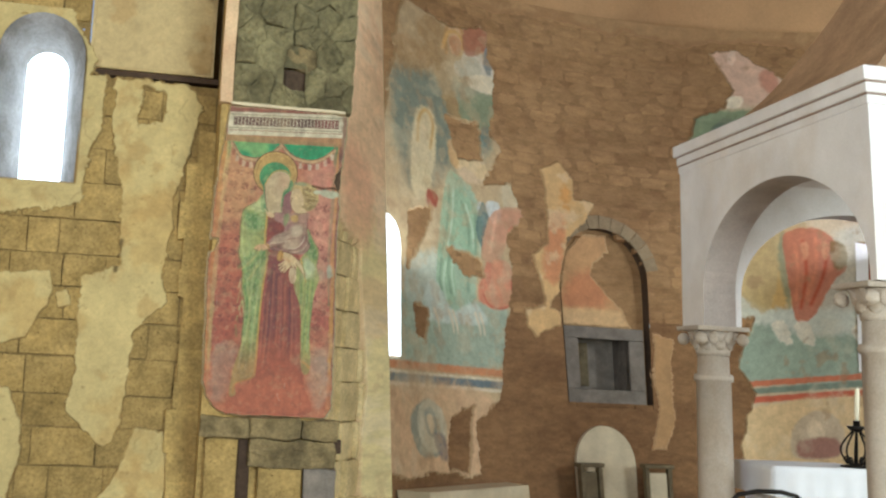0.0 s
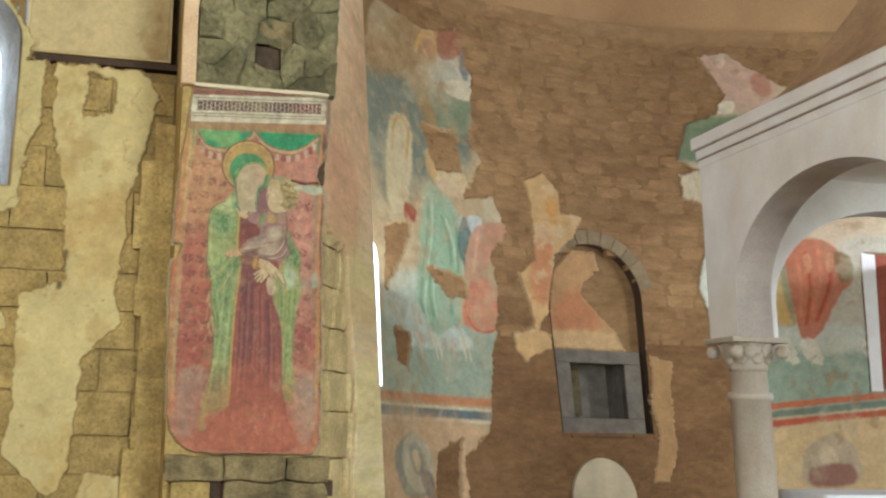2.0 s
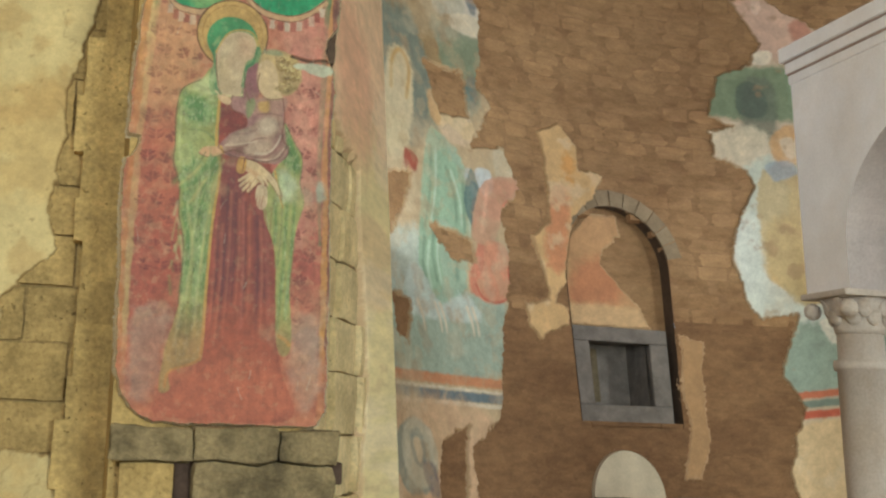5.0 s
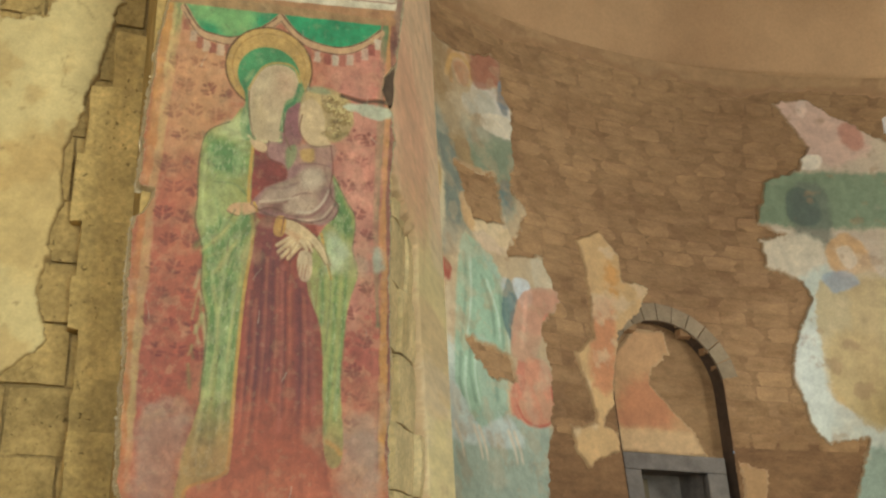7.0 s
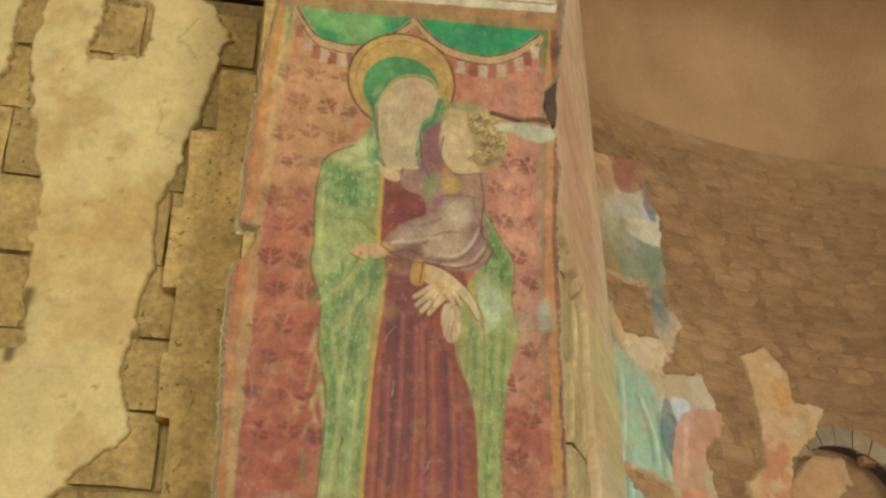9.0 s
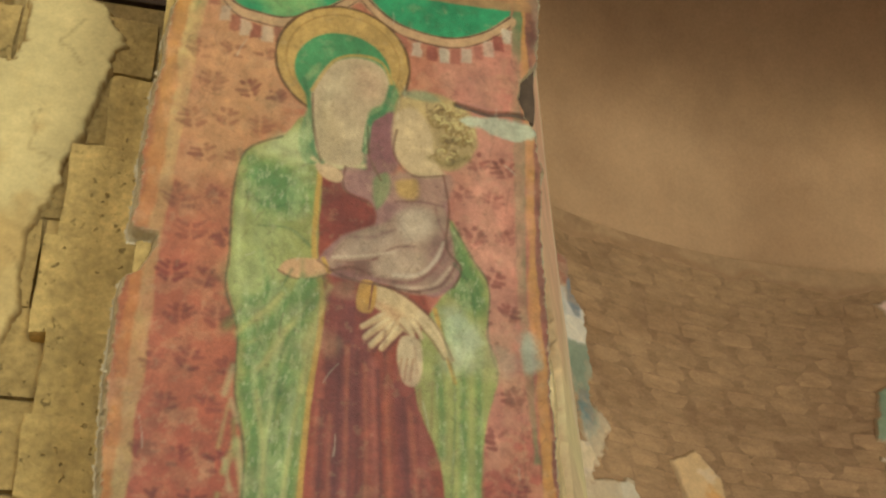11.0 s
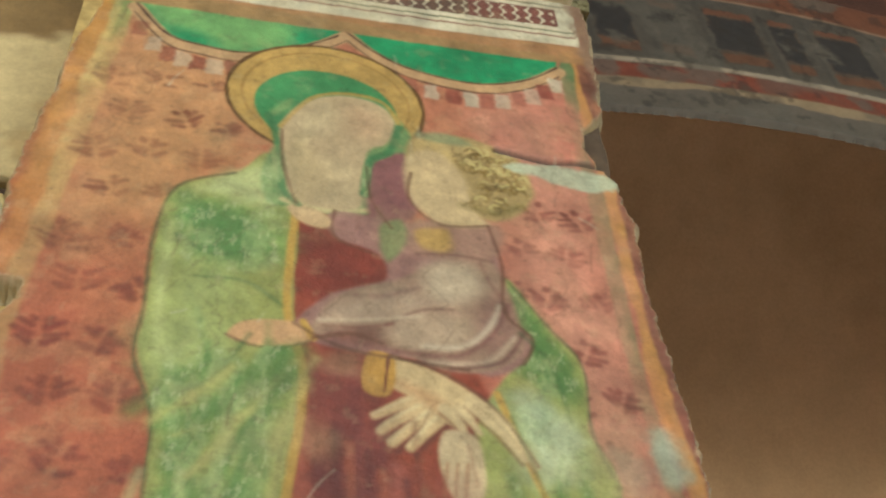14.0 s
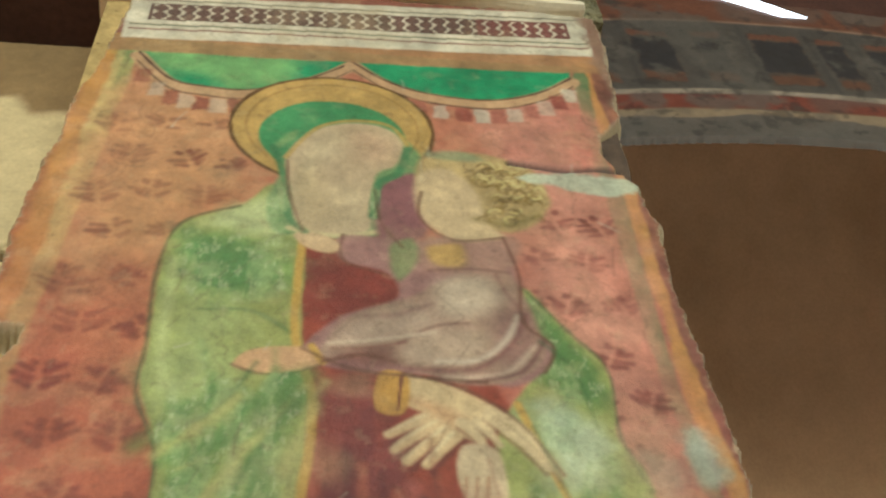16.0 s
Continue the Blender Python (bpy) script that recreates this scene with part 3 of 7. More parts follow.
tagged(mesh_object("wall_pier", pv, hole_faces + [(1, 2, 6, 5), (2, 3, 7, 6), (3, 0, 4, 7)], M_TUFA), "tufa pier between the aisle and the apse", kind="structure")
pier = bpy.data.objects["wall_pier"]
slab("wall_behind_pier", 0.35, 1.30, 9.94, 11.02, 0.0, 13.2, M_NAVE, "plain return wall beside the apse")

# aisle end wall with the window opening
LW = 9.36
WLEAN = 0.12


def wall_y(z):
    return LW + WLEAN * (z - 3.2)


WX, WZ0, WZS, WR = -1.20, 3.30, 4.34, 0.335


def win_gap(v0, v1):
    v = 0.5 * (v0 + v1)
    if v < WZ0 or v > WZS + WR:
        return []
    k = WR if v < WZS else math.sqrt(max(WR * WR - (v - WZS) ** 2, 0))
    return [(WX - k - 0.02, WX + k + 0.02)]


def aisle_backing():
    verts, faces = [], []
    xs, zs = np.arange(-3.0, 0.31, 0.05), np.arange(0, 13.21, 0.1)
    for z in zs:
        verts += [(x, wall_y(min(z, 4.3)) + 0.026, z) for x in xs]
    n = len(xs)
    for i in range(len(zs) - 1):
        for j in range(n - 1):
            if zs[i] > 4.18 and xs[j] > -0.87:
                continue
            if not any(a < xs[j] + 0.025 < b for a, b in win_gap(zs[i] + 0.05, zs[i] + 0.05)):
                faces.append((i * n + j, i * n + j + 1, (i + 1) * n + j + 1, (i + 1) * n + j))
    return mesh_object("wall_aisle_end", verts, faces, M_MORTAR)


aisle = tagged(aisle_backing(), "aisle end wall of yellow tufa blocks with peeling plaster", kind="structure")


def splay(name, cx, z0, zs, r0, r1, y0, y1, mat, parent):
    """A splayed round-headed window recess, from radius r0 in front to r1 behind."""
    verts, faces = [], []
    loop = [(-1, z0, 0), (-1, zs, 0)] + [(0, zs, a) for a in np.linspace(math.pi, 0, 15)[1:-1]] + [(1, zs, 0), (1, z0, 0)]
    for r, y in ((r0, y0), (r1, y1)):
        for s, z, a in loop:
            verts.append((cx + (s * r if s else r * math.cos(a)), y, z + (r * math.sin(a) if not s else 0) + (0.35 * (r0 - r) if z == z0 else -0.3 * (r0 - r))))
    n = len(loop)
    for i in range(n):
        j = (i + 1) % n
        faces.append((i, j, n + j, n + i))
    return mesh_object(name, verts, faces, mat, parent, smooth=False), verts[n:]


win = empty("window_1", "narrow round-headed window with bright daylight behind glass", "window")
win["kind"] = "structure"
_, ring = splay("window_reveal", WX, WZ0, WZS, WR, 0.165, LW + 0.06, LW + 0.52, M_REVEAL, win)
mesh_object("pane", ring, [tuple(range(len(ring)))], M_GLASSLIT, win)

# apse window, seen edge on past the pier
w2 = empty("window_2", "tall apse window with bright daylight behind glass", "window")
w2["kind"] = "structure"
pa = bent(np.array([-5.4, -4.89, -4.58, -4.58, -4.64, -4.76, -5.1]), np.array([2.12, 2.12, 3.44, 3.60, 3.72, 3.79, 3.79]), np.full(7, 0.045))
mesh_object("pane", pa, [tuple(range(7))], M_GLASSLOW, w2)

# apse window behind the ciborium
w3 = empty("window_3", "tall apse window with an orange painted reveal and bright glass", "window")
w3["kind"] = "structure"
mesh_object("pane", bent(np.array([3.14, 3.50, 3.50, 3.16]), np.array([2.28, 2.28, 4.0, 4.0]), np.full(4, 0.05)), [(0, 1, 2, 3)], M_GLASSLOW, w3)
mesh_object("reveal", bent(np.array([2.98, 3.10, 3.12, 2.94]), np.array([2.28, 2.28, 4.0, 4.02]), np.full(4, 0.048)), [(0, 1, 2, 3)], M_REDLINE, w3)
# flat strip in white: the daylight on a splayed reveal is put into its colour
mesh_object("reveal", bent(np.array([2.82, 2.97, 2.93, 2.76]), np.array([2.25, 2.25, 4.02, 4.05]), np.full(4, 0.052)), [(0, 1, 2, 3)], M_WHITE, w3)
w4 = empty("window_4", "slanting bright light opening high above the arch", "window")
w4["kind"] = "structure"
mesh_object("pane", [(3.34, ARCH_Y - 0.03, 9.62), (3.62, ARCH_Y - 0.03, 9.66), (4.10, ARCH_Y - 0.03, 9.29), (3.90, ARCH_Y - 0.03, 9.29)], [(0, 1, 2, 3)], M_GLASSLIT, w4)

# ---- ciborium over the altar ----
CX0, CX1, CY0, CY1 = 4.45, 7.65, 6.62, 9.82
CZ0, CZ1 = 2.46, 3.90


def arch_panel(length, c, r, thick, z0, z1, to_world, zs, rise, ends, n=28):
    """A wall panel with a stilted, slightly flattened arch, as vertices and faces."""
    verts, faces = [], []
    low = [(c + r * math.cos(a), zs + rise * math.sin(a)) for a in np.linspace(math.pi, 0, n)]
    cols = [(0.0, ends[0]), (c - r - 0.001, ends[0])] + low + [(c + r + 0.001, ends[1]), (length, ends[1])]
    for t in (0.0, thick):
        for s, z in cols:
            verts += [to_world(s, z, t), to_world(s, z1, t)]
    m = len(cols)
    for i in range(m - 1):
        a, b = 2 * i, 2 * i + 2
        o = 2 * m
        faces += [(a, b, b + 1, a + 1), (o + a, o + a + 1, o + b + 1, o + b), (a, o + a, o + b, b), (a + 1, b + 1, o + b + 1, o + a + 1)]
    faces += [(0, 1, 2 * m + 1, 2 * m), (2 * m - 2, 4 * m - 2, 4 * m - 1, 2 * m - 1)]
    return verts, faces


cib = empty("ciborium", "whitewashed stone altar canopy with round arches on columns", "ciborium")
T = 0.3
for nm, L, fn in (("side_arch", CY1 - CY0, lambda s, z, t: (CX0 + t, CY0 + s, z)), ("side_arch", CY1 - CY0, lambda s, z, t: (CX1 - t, CY0 + s, z)),
                  ("front_arch", CX1 - CX0 - 2 * T - 0.004, lambda s, z, t: (CX0 + T + 0.002 + s, CY0 + t, z)), ("back_arch", CX1 - CX0 - 2 * T - 0.004, lambda s, z, t: (CX0 + T + 0.002 + s, CY1 - t, z))):
    v, f = arch_panel(L, L / 2 - (0.19 if nm == "side_arch" else 0), 1.33 if nm == "side_arch" else 1.17, T, CZ0, CZ1, fn, 2.74, 0.83, {"side_arch": (CZ0 + 0.22, CZ0), "front_arch": (CZ0 + 0.22,) * 2, "back_arch": (CZ0,) * 2}[nm])
    ob = mesh_object(nm, v, f, M_WHITE, cib)
    # undersides get the greyed copy: their shade is put into the colour
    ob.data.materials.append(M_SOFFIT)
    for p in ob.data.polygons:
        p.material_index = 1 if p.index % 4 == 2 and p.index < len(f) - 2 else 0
for o, z0, z1, mat in ((0.012, 3.88, 3.945, M_WHITE), (0.016, 3.946, 3.956, M_MUTED), (0.024, 3.957, 4.03, M_WHITE), (0.028, 4.031, 4.039, M_MUTED), (0.05, 4.040, 4.14, M_WHITE)):
    bm = box_bm(CX0 - o, CX1 + o, CY0 - o, CY1 + o, z0, z1, 0.010)
    part("cornice", bm, mat, cib)


def concave_roof():
    """A tent-like roof: flat at the eaves, steeper towards its top."""
    verts, faces = [], []
    steps = [(-0.04 + 1.42 * k / 12, 4.142 + 1.75 * (k / 12) ** 1.9 + 0.10 * k / 12) for k in range(13)]
    m = 12
    for i, z in steps:
        a, b, c, d = CX0 + i, CX1 - i, CY0 + i, CY1 - i
        ring = [(a + (b - a) * k / m, c) for k in range(m)] + [(b, c + (d - c) * k / m) for k in range(m)] + [(b - (b - a) * k / m, d) for k in range(m)] + [(a, d - (d - c) * k / m) for k in range(m)]
        verts += [(x, y, z + 0.03 * noise.noise(Vector((x * 2.5, y * 2.5, z)))) if z > 4.15 else (x, y, z) for x, y in ring]
    n = 4 * m
    for r in range(len(steps) - 1):
        for k in range(n):
            q = (k + 1) % n
            faces.append((r * n + k, r * n + q, (r + 1) * n + q, (r + 1) * n + k))
    faces.append(tuple(range((len(steps) - 1) * n, len(steps) * n)))
    return verts, faces


rv, rf = concave_roof()
mesh_object("roof", rv, rf, M_ROOF, cib, "pinkish-brown plastered pyramid roof")
mesh_object("soffit", [(CX0 + T, CY0 + T, 3.8), (CX1 - T, CY0 + T, 3.8), (CX1 - T, CY1 - T, 3.8), (CX0 + T, CY1 - T, 3.8)], [(0, 1, 2, 3)], M_WHITE, cib)


def capital_bm(at):
    """A flared leaf capital: bell, two rings of curled leaves, corner scrolls and abacus."""
    bm = lathe_bm([(0.142, -0.02), (0.15, 0.02), (0.15, 0.06), (0.17, 0.12), (0.21, 0.20)], at, 24)
    for ring, (z, out, cnt, hgt) in enumerate(((0.03, 0.155, 8, 0.09), (0.08, 0.175, 8, 0.11))):
        for i in range(cnt):
            a = 2 * math.pi * (i + 0.5 * ring) / cnt
            m = Matrix.Translation(at) @ pose(0, 0, z, 0, 0, math.degrees(a)) @ Matrix.Translation((out, 0, hgt / 2))
            vs = bmesh.ops.create_icosphere(bm, subdivisions=2, radius=1.0)["verts"]
            for v in vs:
                c = v.co
                v.co = m @ Vector((0.026 * c.x + 0.05 * max(c.z, 0) ** 2, 0.05 * c.y, hgt * 0.55 * c.z))
    for i in range(4):
        a = math.pi / 4 + i * math.pi / 2
        vs = bmesh.ops.create_icosphere(bm, subdivisions=2, radius=0.055)["verts"]
        for v in vs:
            v.co = v.co + Vector((at[0] + 0.27 * math.cos(a), at[1] + 0.27 * math.sin(a), at[2] + 0.125))
    box_bm(at[0] - 0.24, at[0] + 0.24, at[1] - 0.24, at[1] + 0.24, at[2] + 0.195, at[2] + 0.235, 0.012, bm)
    return bm


COL_H = 2.13
column = empty("column", "slender pale marble column with a carved leaf capital", "column", "columns of the ciborium")
part("shaft", lathe_bm([(0.165, 0.34), (0.158, 0.40), (0.153, 1.2), (0.150, COL_H - 0.15), (0.168, COL_H - 0.145), (0.172, COL_H - 0.115), (0.165, COL_H - 0.085), (0.140, COL_H - 0.08), (0.136, COL_H + 0.09)], (0, 0, 0), 36, 0.006), M_MARBLE, column)
part("capital", capital_bm((0, 0, COL_H + 0.095)), M_MARBLE, column)
part("base", lathe_bm([(0.25, 0.0), (0.25, 0.12), (0.23, 0.14), (0.24, 0.2), (0.23, 0.26), (0.19, 0.28), (0.2, 0.33), (0.165, 0.345)], (0, 0, 0), 32), M_MARBLE, column)
column.matrix_world = pose(4.60, 9.52, 0.0)
for x, y, z in ((4.66, 6.95, 0.22), (7.44, 6.95, 0.22), (7.44, 9.52, 0.0)):
    copy_thing(column, pose(x, y, z, 0, 0, 20))
slab("altar_step", 4.2, 7.9, 6.1, 6.95, 0.0, 0.219, M_PALE, "low stone step under the front columns of the canopy", 0.01)

# the whole canopy leans back a little, as the apse does
LEAN_BACK = 0.12
done = set()
for ob in list(cib.children) + list(column.children):
    if ob.data in done:
        continue
    done.add(ob.data)
    at_z = 3.7 if ob.parent == cib else 0.0
    for vtx in ob.data.vertices:
        vtx.co.y += LEAN_BACK * (vtx.co.z - at_z)
for ob in [o for o in bpy.data.objects if o.name.startswith("column")]:
    ob.location.y -= LEAN_BACK * 3.7
    ob.rotation_euler = (0, 0, 0)

# altar, cloth, candle
altar = empty("altar", "plain stone altar block on a low step", "altar")
part("body", box_bm(5.03, 5.86, 8.95, 9.55, 0.15, 1.22, 0.01), M_WHITE, altar)
part("step", box_bm(4.60, 6.20, 8.65, 9.75, 0.0, 0.149, 0.01), M_WHITE, altar)


def cloth_bm(x0, x1, y0, y1, top, drop):
    """A draped cloth: flat on top, hanging with soft folds round the edge."""
    bm = bmesh.new()
    loop = []
    n = 40
    per = [(x0 + (x1 - x0) * i / n, y0) for i in range(n)] + [(x1, y0 + (y1 - y0) * i / 14) for i in range(14)] + [(x1 - (x1 - x0) * i / n, y1) for i in range(n)] + [(x0, y1 - (y1 - y0) * i / 14) for i in range(14)]
    cx, cy = (x0 + x1) / 2, (y0 + y1) / 2
    rings = []
    for k in range(6):
        z = top - drop * k / 5
        ring = []
        for i, (x, y) in enumerate(per):
            w = 0.012 * k / 5 * math.sin(i * 0.9) + 0.02 * noise.noise(Vector((x * 3, y * 3, k * 0.3))) * k / 5
            d = Vector((x - cx, y - cy, 0)).normalized()
            nx = 1 if abs(x - x1) < 1e-6 else -1 if abs(x - x0) < 1e-6 else 0
            ny = 1 if abs(y - y1) < 1e-6 else -1 if abs(y - y0) < 1e-6 else 0
            o = (0.008 if k else 0.0) + w
            ring.append(bm.verts.new((x + nx * o, y + ny * o, z)))
        rings.append(ring)
    for a, b in zip(rings, rings[1:]):
        for i in range(len(a)):
            bm.faces.new((a[i], b[i], b[(i + 1) % len(a)], a[(i + 1) % len(a)])).smooth = True
    bm.faces.new(rings[0])
    return bm


cloth = part("altar_cloth", cloth_bm(4.96, 5.93, 8.88, 9.62, 1.305, 0.25), M_CLOTH)
tagged(cloth, "plain white linen cloth draped over the altar", "tablecloth")
slab("altar_top", 4.99, 5.90, 8.91, 9.59, 1.222, 1.300, M_WHITE, "", parent=altar)

stand = empty("candlestick", "black wrought-iron candlestick with scrolls on the altar", "candlestick")
SX, SY, SZ = 5.80, 9.02, 1.306
for k in range(4):
    a = k * math.pi / 2 + 0.5
    d = Vector((math.cos(a), math.sin(a), 0))
    pts = []
    for i in range(22):
        t = i / 21
        pts.append(Vector((SX, SY, SZ + 0.02 + 0.30 * t)) + d * (0.035 + 0.115 * math.sin(math.pi * t ** 0.8) ** 1.2))
    scr = part("scroll", tube_bm(pts, 0.009), M_IRON, stand)
    cur = [Vector((SX, SY, SZ + 0.055)) + d * (0.085 + 0.035 * (1 - i / 24) * math.cos(i * 0.5)) + Vector((0, 0, 0.035 * (1 - i / 24) * math.sin(i * 0.5))) for i in range(18)]
    part("curl", tube_bm(cur, 0.008), M_IRON, scr)
part("pan", lathe_bm([(0.015, 0.30), (0.06, 0.32), (0.085, 0.35), (0.08, 0.355), (0.03, 0.34), (0.03, 0.40), (0.025, 0.40)], (SX, SY, SZ), 24), M_IRON, stand)
part("base_ring", lathe_bm([(0.13, 0.0), (0.13, 0.015), (0.02, 0.03), (0.012, 0.33)], (SX, SY, SZ), 24), M_IRON, stand)
candle = part("candle", lathe_bm([(0.020, 0.0), (0.021, 0.14), (0.020, 0.265), (0.016, 0.275), (0.004, 0.277), (0.003, 0.29)], (SX, SY, SZ + 0.40), 18), M_WAX)
tagged(candle, "short cream wax candle in an iron candlestick", "candle")

chair = empty("chair", "dark metal chair with a curved back rail", "chair")
part("back_rail", tube_bm([(3.22, 5.98, 1.27), (3.27, 6.0, 1.315), (3.40, 6.02, 1.335), (3.55, 6.02, 1.335), (3.64, 6.0, 1.315), (3.69, 5.98, 1.27)], 0.014), M_IRON, chair)
for x in (3.22, 3.69):
    part("back_post", tube_bm([(x, 5.98, 0.0), (x, 5.98, 0.6), (x, 5.98, 1.275)], 0.013), M_IRON, chair)
    part("front_leg", tube_bm([(x, 5.5, 0.0), (x, 5.5, 0.60)], 0.013), M_IRON, chair)
part("seat", box_bm(3.22, 3.69, 5.49, 5.98, 0.58, 0.62, 0.008), M_IRON, chair)

# ---- niche in the apse ----
niche = empty("niche", "round-arched wall niche with a framed square cupboard hole", "niche")


def niche_recess(depth):
    loop = [(NC - NR, NZ0), (NC + NR, NZ0), (NC + NR, NZS)] + [(NC + NR * math.cos(a), NZS + NR * math.sin(a)) for a in np.linspace(0, math.pi, 25)[1:-1]] + [(NC - NR, NZS)]
    n = len(loop)
    verts = [bent(np.array(u), np.array(v), np.array(h)) for h in (0.0, -depth) for u, v in loop]
    faces = [(i, (i + 1) % n, n + (i + 1) % n, n + i) for i in range(n)]
    return verts, faces


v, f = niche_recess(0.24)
# reveal coloured dark in place of the niche's shade
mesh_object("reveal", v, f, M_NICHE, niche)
CU0, CU1, CV0, CV1 = -1.31, -0.50, 1.84, 2.52     # cupboard hole


def ring_panel(u0, u1, v0, v1, a0, a1, b0, b1, h):
    verts = [bent(np.array(u), np.array(v), np.array(h)) for u, v in ((u0, v0), (u1, v0), (u1, v1), (u0, v1), (a0, b0), (a1, b0), (a1, b1), (a0, b1))]
    return verts, [(0, 1, 5, 4), (1, 2, 6, 5), (2, 3, 7, 6), (3, 0, 4, 7)]


v, f = ring_panel(NC - NR - 0.02, NC + NR + 0.02, NZ0 - 0.02, NZS + NR + 0.05, CU0 - 0.02, CU1 + 0.02, CV0 - 0.02, CV1 + 0.02, -0.2)
mesh_object("back", v, f, M_BROWN, niche)
hv = [bent(np.array(u), np.array(v), np.array(h)) for h in (-0.14, -0.62) for u, v in ((CU0, CV0), (CU1, CV0), (CU1, CV1), (CU0, CV1))]
hole_ob = mesh_object("cupboard_hole", hv, [(0, 1, 5, 4), (1, 2, 6, 5), (2, 3, 7, 6), (3, 0, 4, 7), (4, 5, 6, 7)], M_PEPER, niche)


def bent_box(name, u0, u1, v0, v1, h0, h1, mat, parent, label=""):
    verts = [bent(np.array(u), np.array(v), np.array(h)) for h in (h0, h1) for u, v in ((u0, v0), (u1, v0), (u1, v1), (u0, v1))]
    k = 0.012
    front = [bent(np.array(u), np.array(v), np.array(h1 + 0.008)) for u, v in ((u0 + k, v0 + k), (u1 - k, v0 + k), (u1 - k, v1 - k), (u0 + k, v1 - k))]
    faces = [(0, 1, 5, 4), (1, 2, 6, 5), (2, 3, 7, 6), (3, 0, 4, 7), (4, 5, 9, 8), (5, 6, 10, 9), (6, 7, 11, 10), (7, 4, 8, 11), (8, 9, 10, 11)]
    return mesh_object(name, verts + front, faces, mat, parent, label)


bent_box("frame_lintel", NC - NR + 0.05, NC + NR - 0.06, CV1, 2.68, -0.2, -0.09, M_PEPER, niche)
bent_box("frame_sill", NC - NR + 0.05, NC + NR - 0.06, 1.65, CV0, -0.2, -0.09, M_PEPER, niche)
bent_box("frame_jamb", NC - NR + 0.05, CU0, CV0 + 0.002, CV1 - 0.002, -0.2, -0.09, M_PEPER, niche)
bent_box("frame_jamb", CU1, NC + NR - 0.06, CV0 + 0.002, CV1 - 0.002, -0.2, -0.09, M_PEPER, niche)
bent_box("shutter", CU0 + 0.06, CU0 + 0.40, CV0 + 0.04, CV1 - 0.05, -0.58, -0.55, M_WOOD, hole_ob, "dark wooden shutter leaf")
for k in range(11):
    a0, a1 = math.pi * (0.06 + 0.82 * k / 11), math.pi * (0.06 + 0.82 * (k + 1) / 11) - 0.015
    r0, r1 = NR + 0.005, NR + 0.19
    uv = [(NC + r * math.cos(a), NZS + r * math.sin(a)) for r, a in ((r0, a0), (r1, a0), (r1, a1), (r0, a1))]
    vv = [bent(np.array(u), np.array(v), np.array(h)) for h in (-0.05, 0.022) for u, v in uv]
    mesh_object("voussoir", vv, [(0, 1, 5, 4), (1, 2, 6, 5), (2, 3, 7, 6), (3, 0, 4, 7), (4, 5, 6, 7)], M_VOUS, niche)

# pale round-topped slab and stalls below it
sl = [(-1.58, 0.0), (-0.57, 0.0), (-0.57, 0.87)] + [(-1.075 + 0.505 * math.cos(a), 0.87 + 0.50 * math.sin(a)) for a in np.linspace(0, math.pi, 19)[1:-1]] + [(-1.58, 0.87)]
vv = [bent(np.array(u), np.array(v), np.array(h)) for h in (0.0, 0.05) for u, v in sl]
n = len(sl)
tagged(mesh_object("stone_slab", vv, [(i, (i + 1) % n, n + (i + 1) % n, n + i) for i in range(n)] + [tuple(range(n, 2 * n))], M_PALE), "pale round-topped stone slab against the apse wall", "slab")


def stall(u0, u1, top, tone):
    s = empty("stall", "low greyish wooden stall beside the pale slab", "stall", "stalls in the apse")
    for a in (u0, u1 - 0.07):
        bent_box("post", a, a + 0.07, 0.0, top, 0.25, 0.33, M_WOOD, s)
    bent_box("rail", u0 - 0.02, u1 + 0.02, top + 0.002, top + 0.05, 0.22, 0.36, M_WOOD, s)
    bent_box("panel", u0 + 0.072, u1 - 0.072, 0.3, top - 0.06, 0.26, 0.29, tone, s)
    bent_box("seat", u0, u1, 0.42, 0.47, 0.34, 0.7, M_WOOD, s)
    return s


stall(-1.74, -1.34, 0.86, M_WOOD)
stall(-0.58, -0.12, 0.86, M_PALE)
bench = bent_box("bench", -5.4, -2.9, 0.0, 0.66, 0.03, 0.42, M_PALE, None)
tagged(bench, "low pale masonry bench along the apse wall", "bench")


# ---- the painted panel on the pier ----
P = Plaster(0.14, 1.24, 1.46, 4.02, 0.003, 100)
P.fill((182, 104, 84), 0.22, 0.16)
P.cover([(0.285, 3.86), (0.268, 3.66), (0.25, 3.54), (0.231, 3.37), (0.220, 3.23), (0.215, 3.09), (0.210, 2.96), (0.205, 2.86), (0.202, 2.73), (0.196, 2.64), (0.198, 2.55), (0.205, 2.40), (0.210, 2.1), (0.222, 1.8), (0.252, 1.68), (0.31, 1.60), (0.40, 1.56), (0.80, 1.555),
         (1.13, 1.56), (1.178, 1.63), (1.172, 2.2), (1.158, 2.60), (1.152, 2.75), (1.148, 2.94), (1.153, 3.14), (1.143, 3.26), (1.13, 3.29), (1.155, 3.34), (1.158, 3.5), (1.170, 3.64), (1.182, 3.86), (0.72, 3.875)], 0.008, 0.05, sharp=True)
P.lose([(0.18, 2.862), (0.262, 2.852), (0.258, 2.825), (0.234, 2.765), (0.18, 2.735)], 0.005, 0.03)
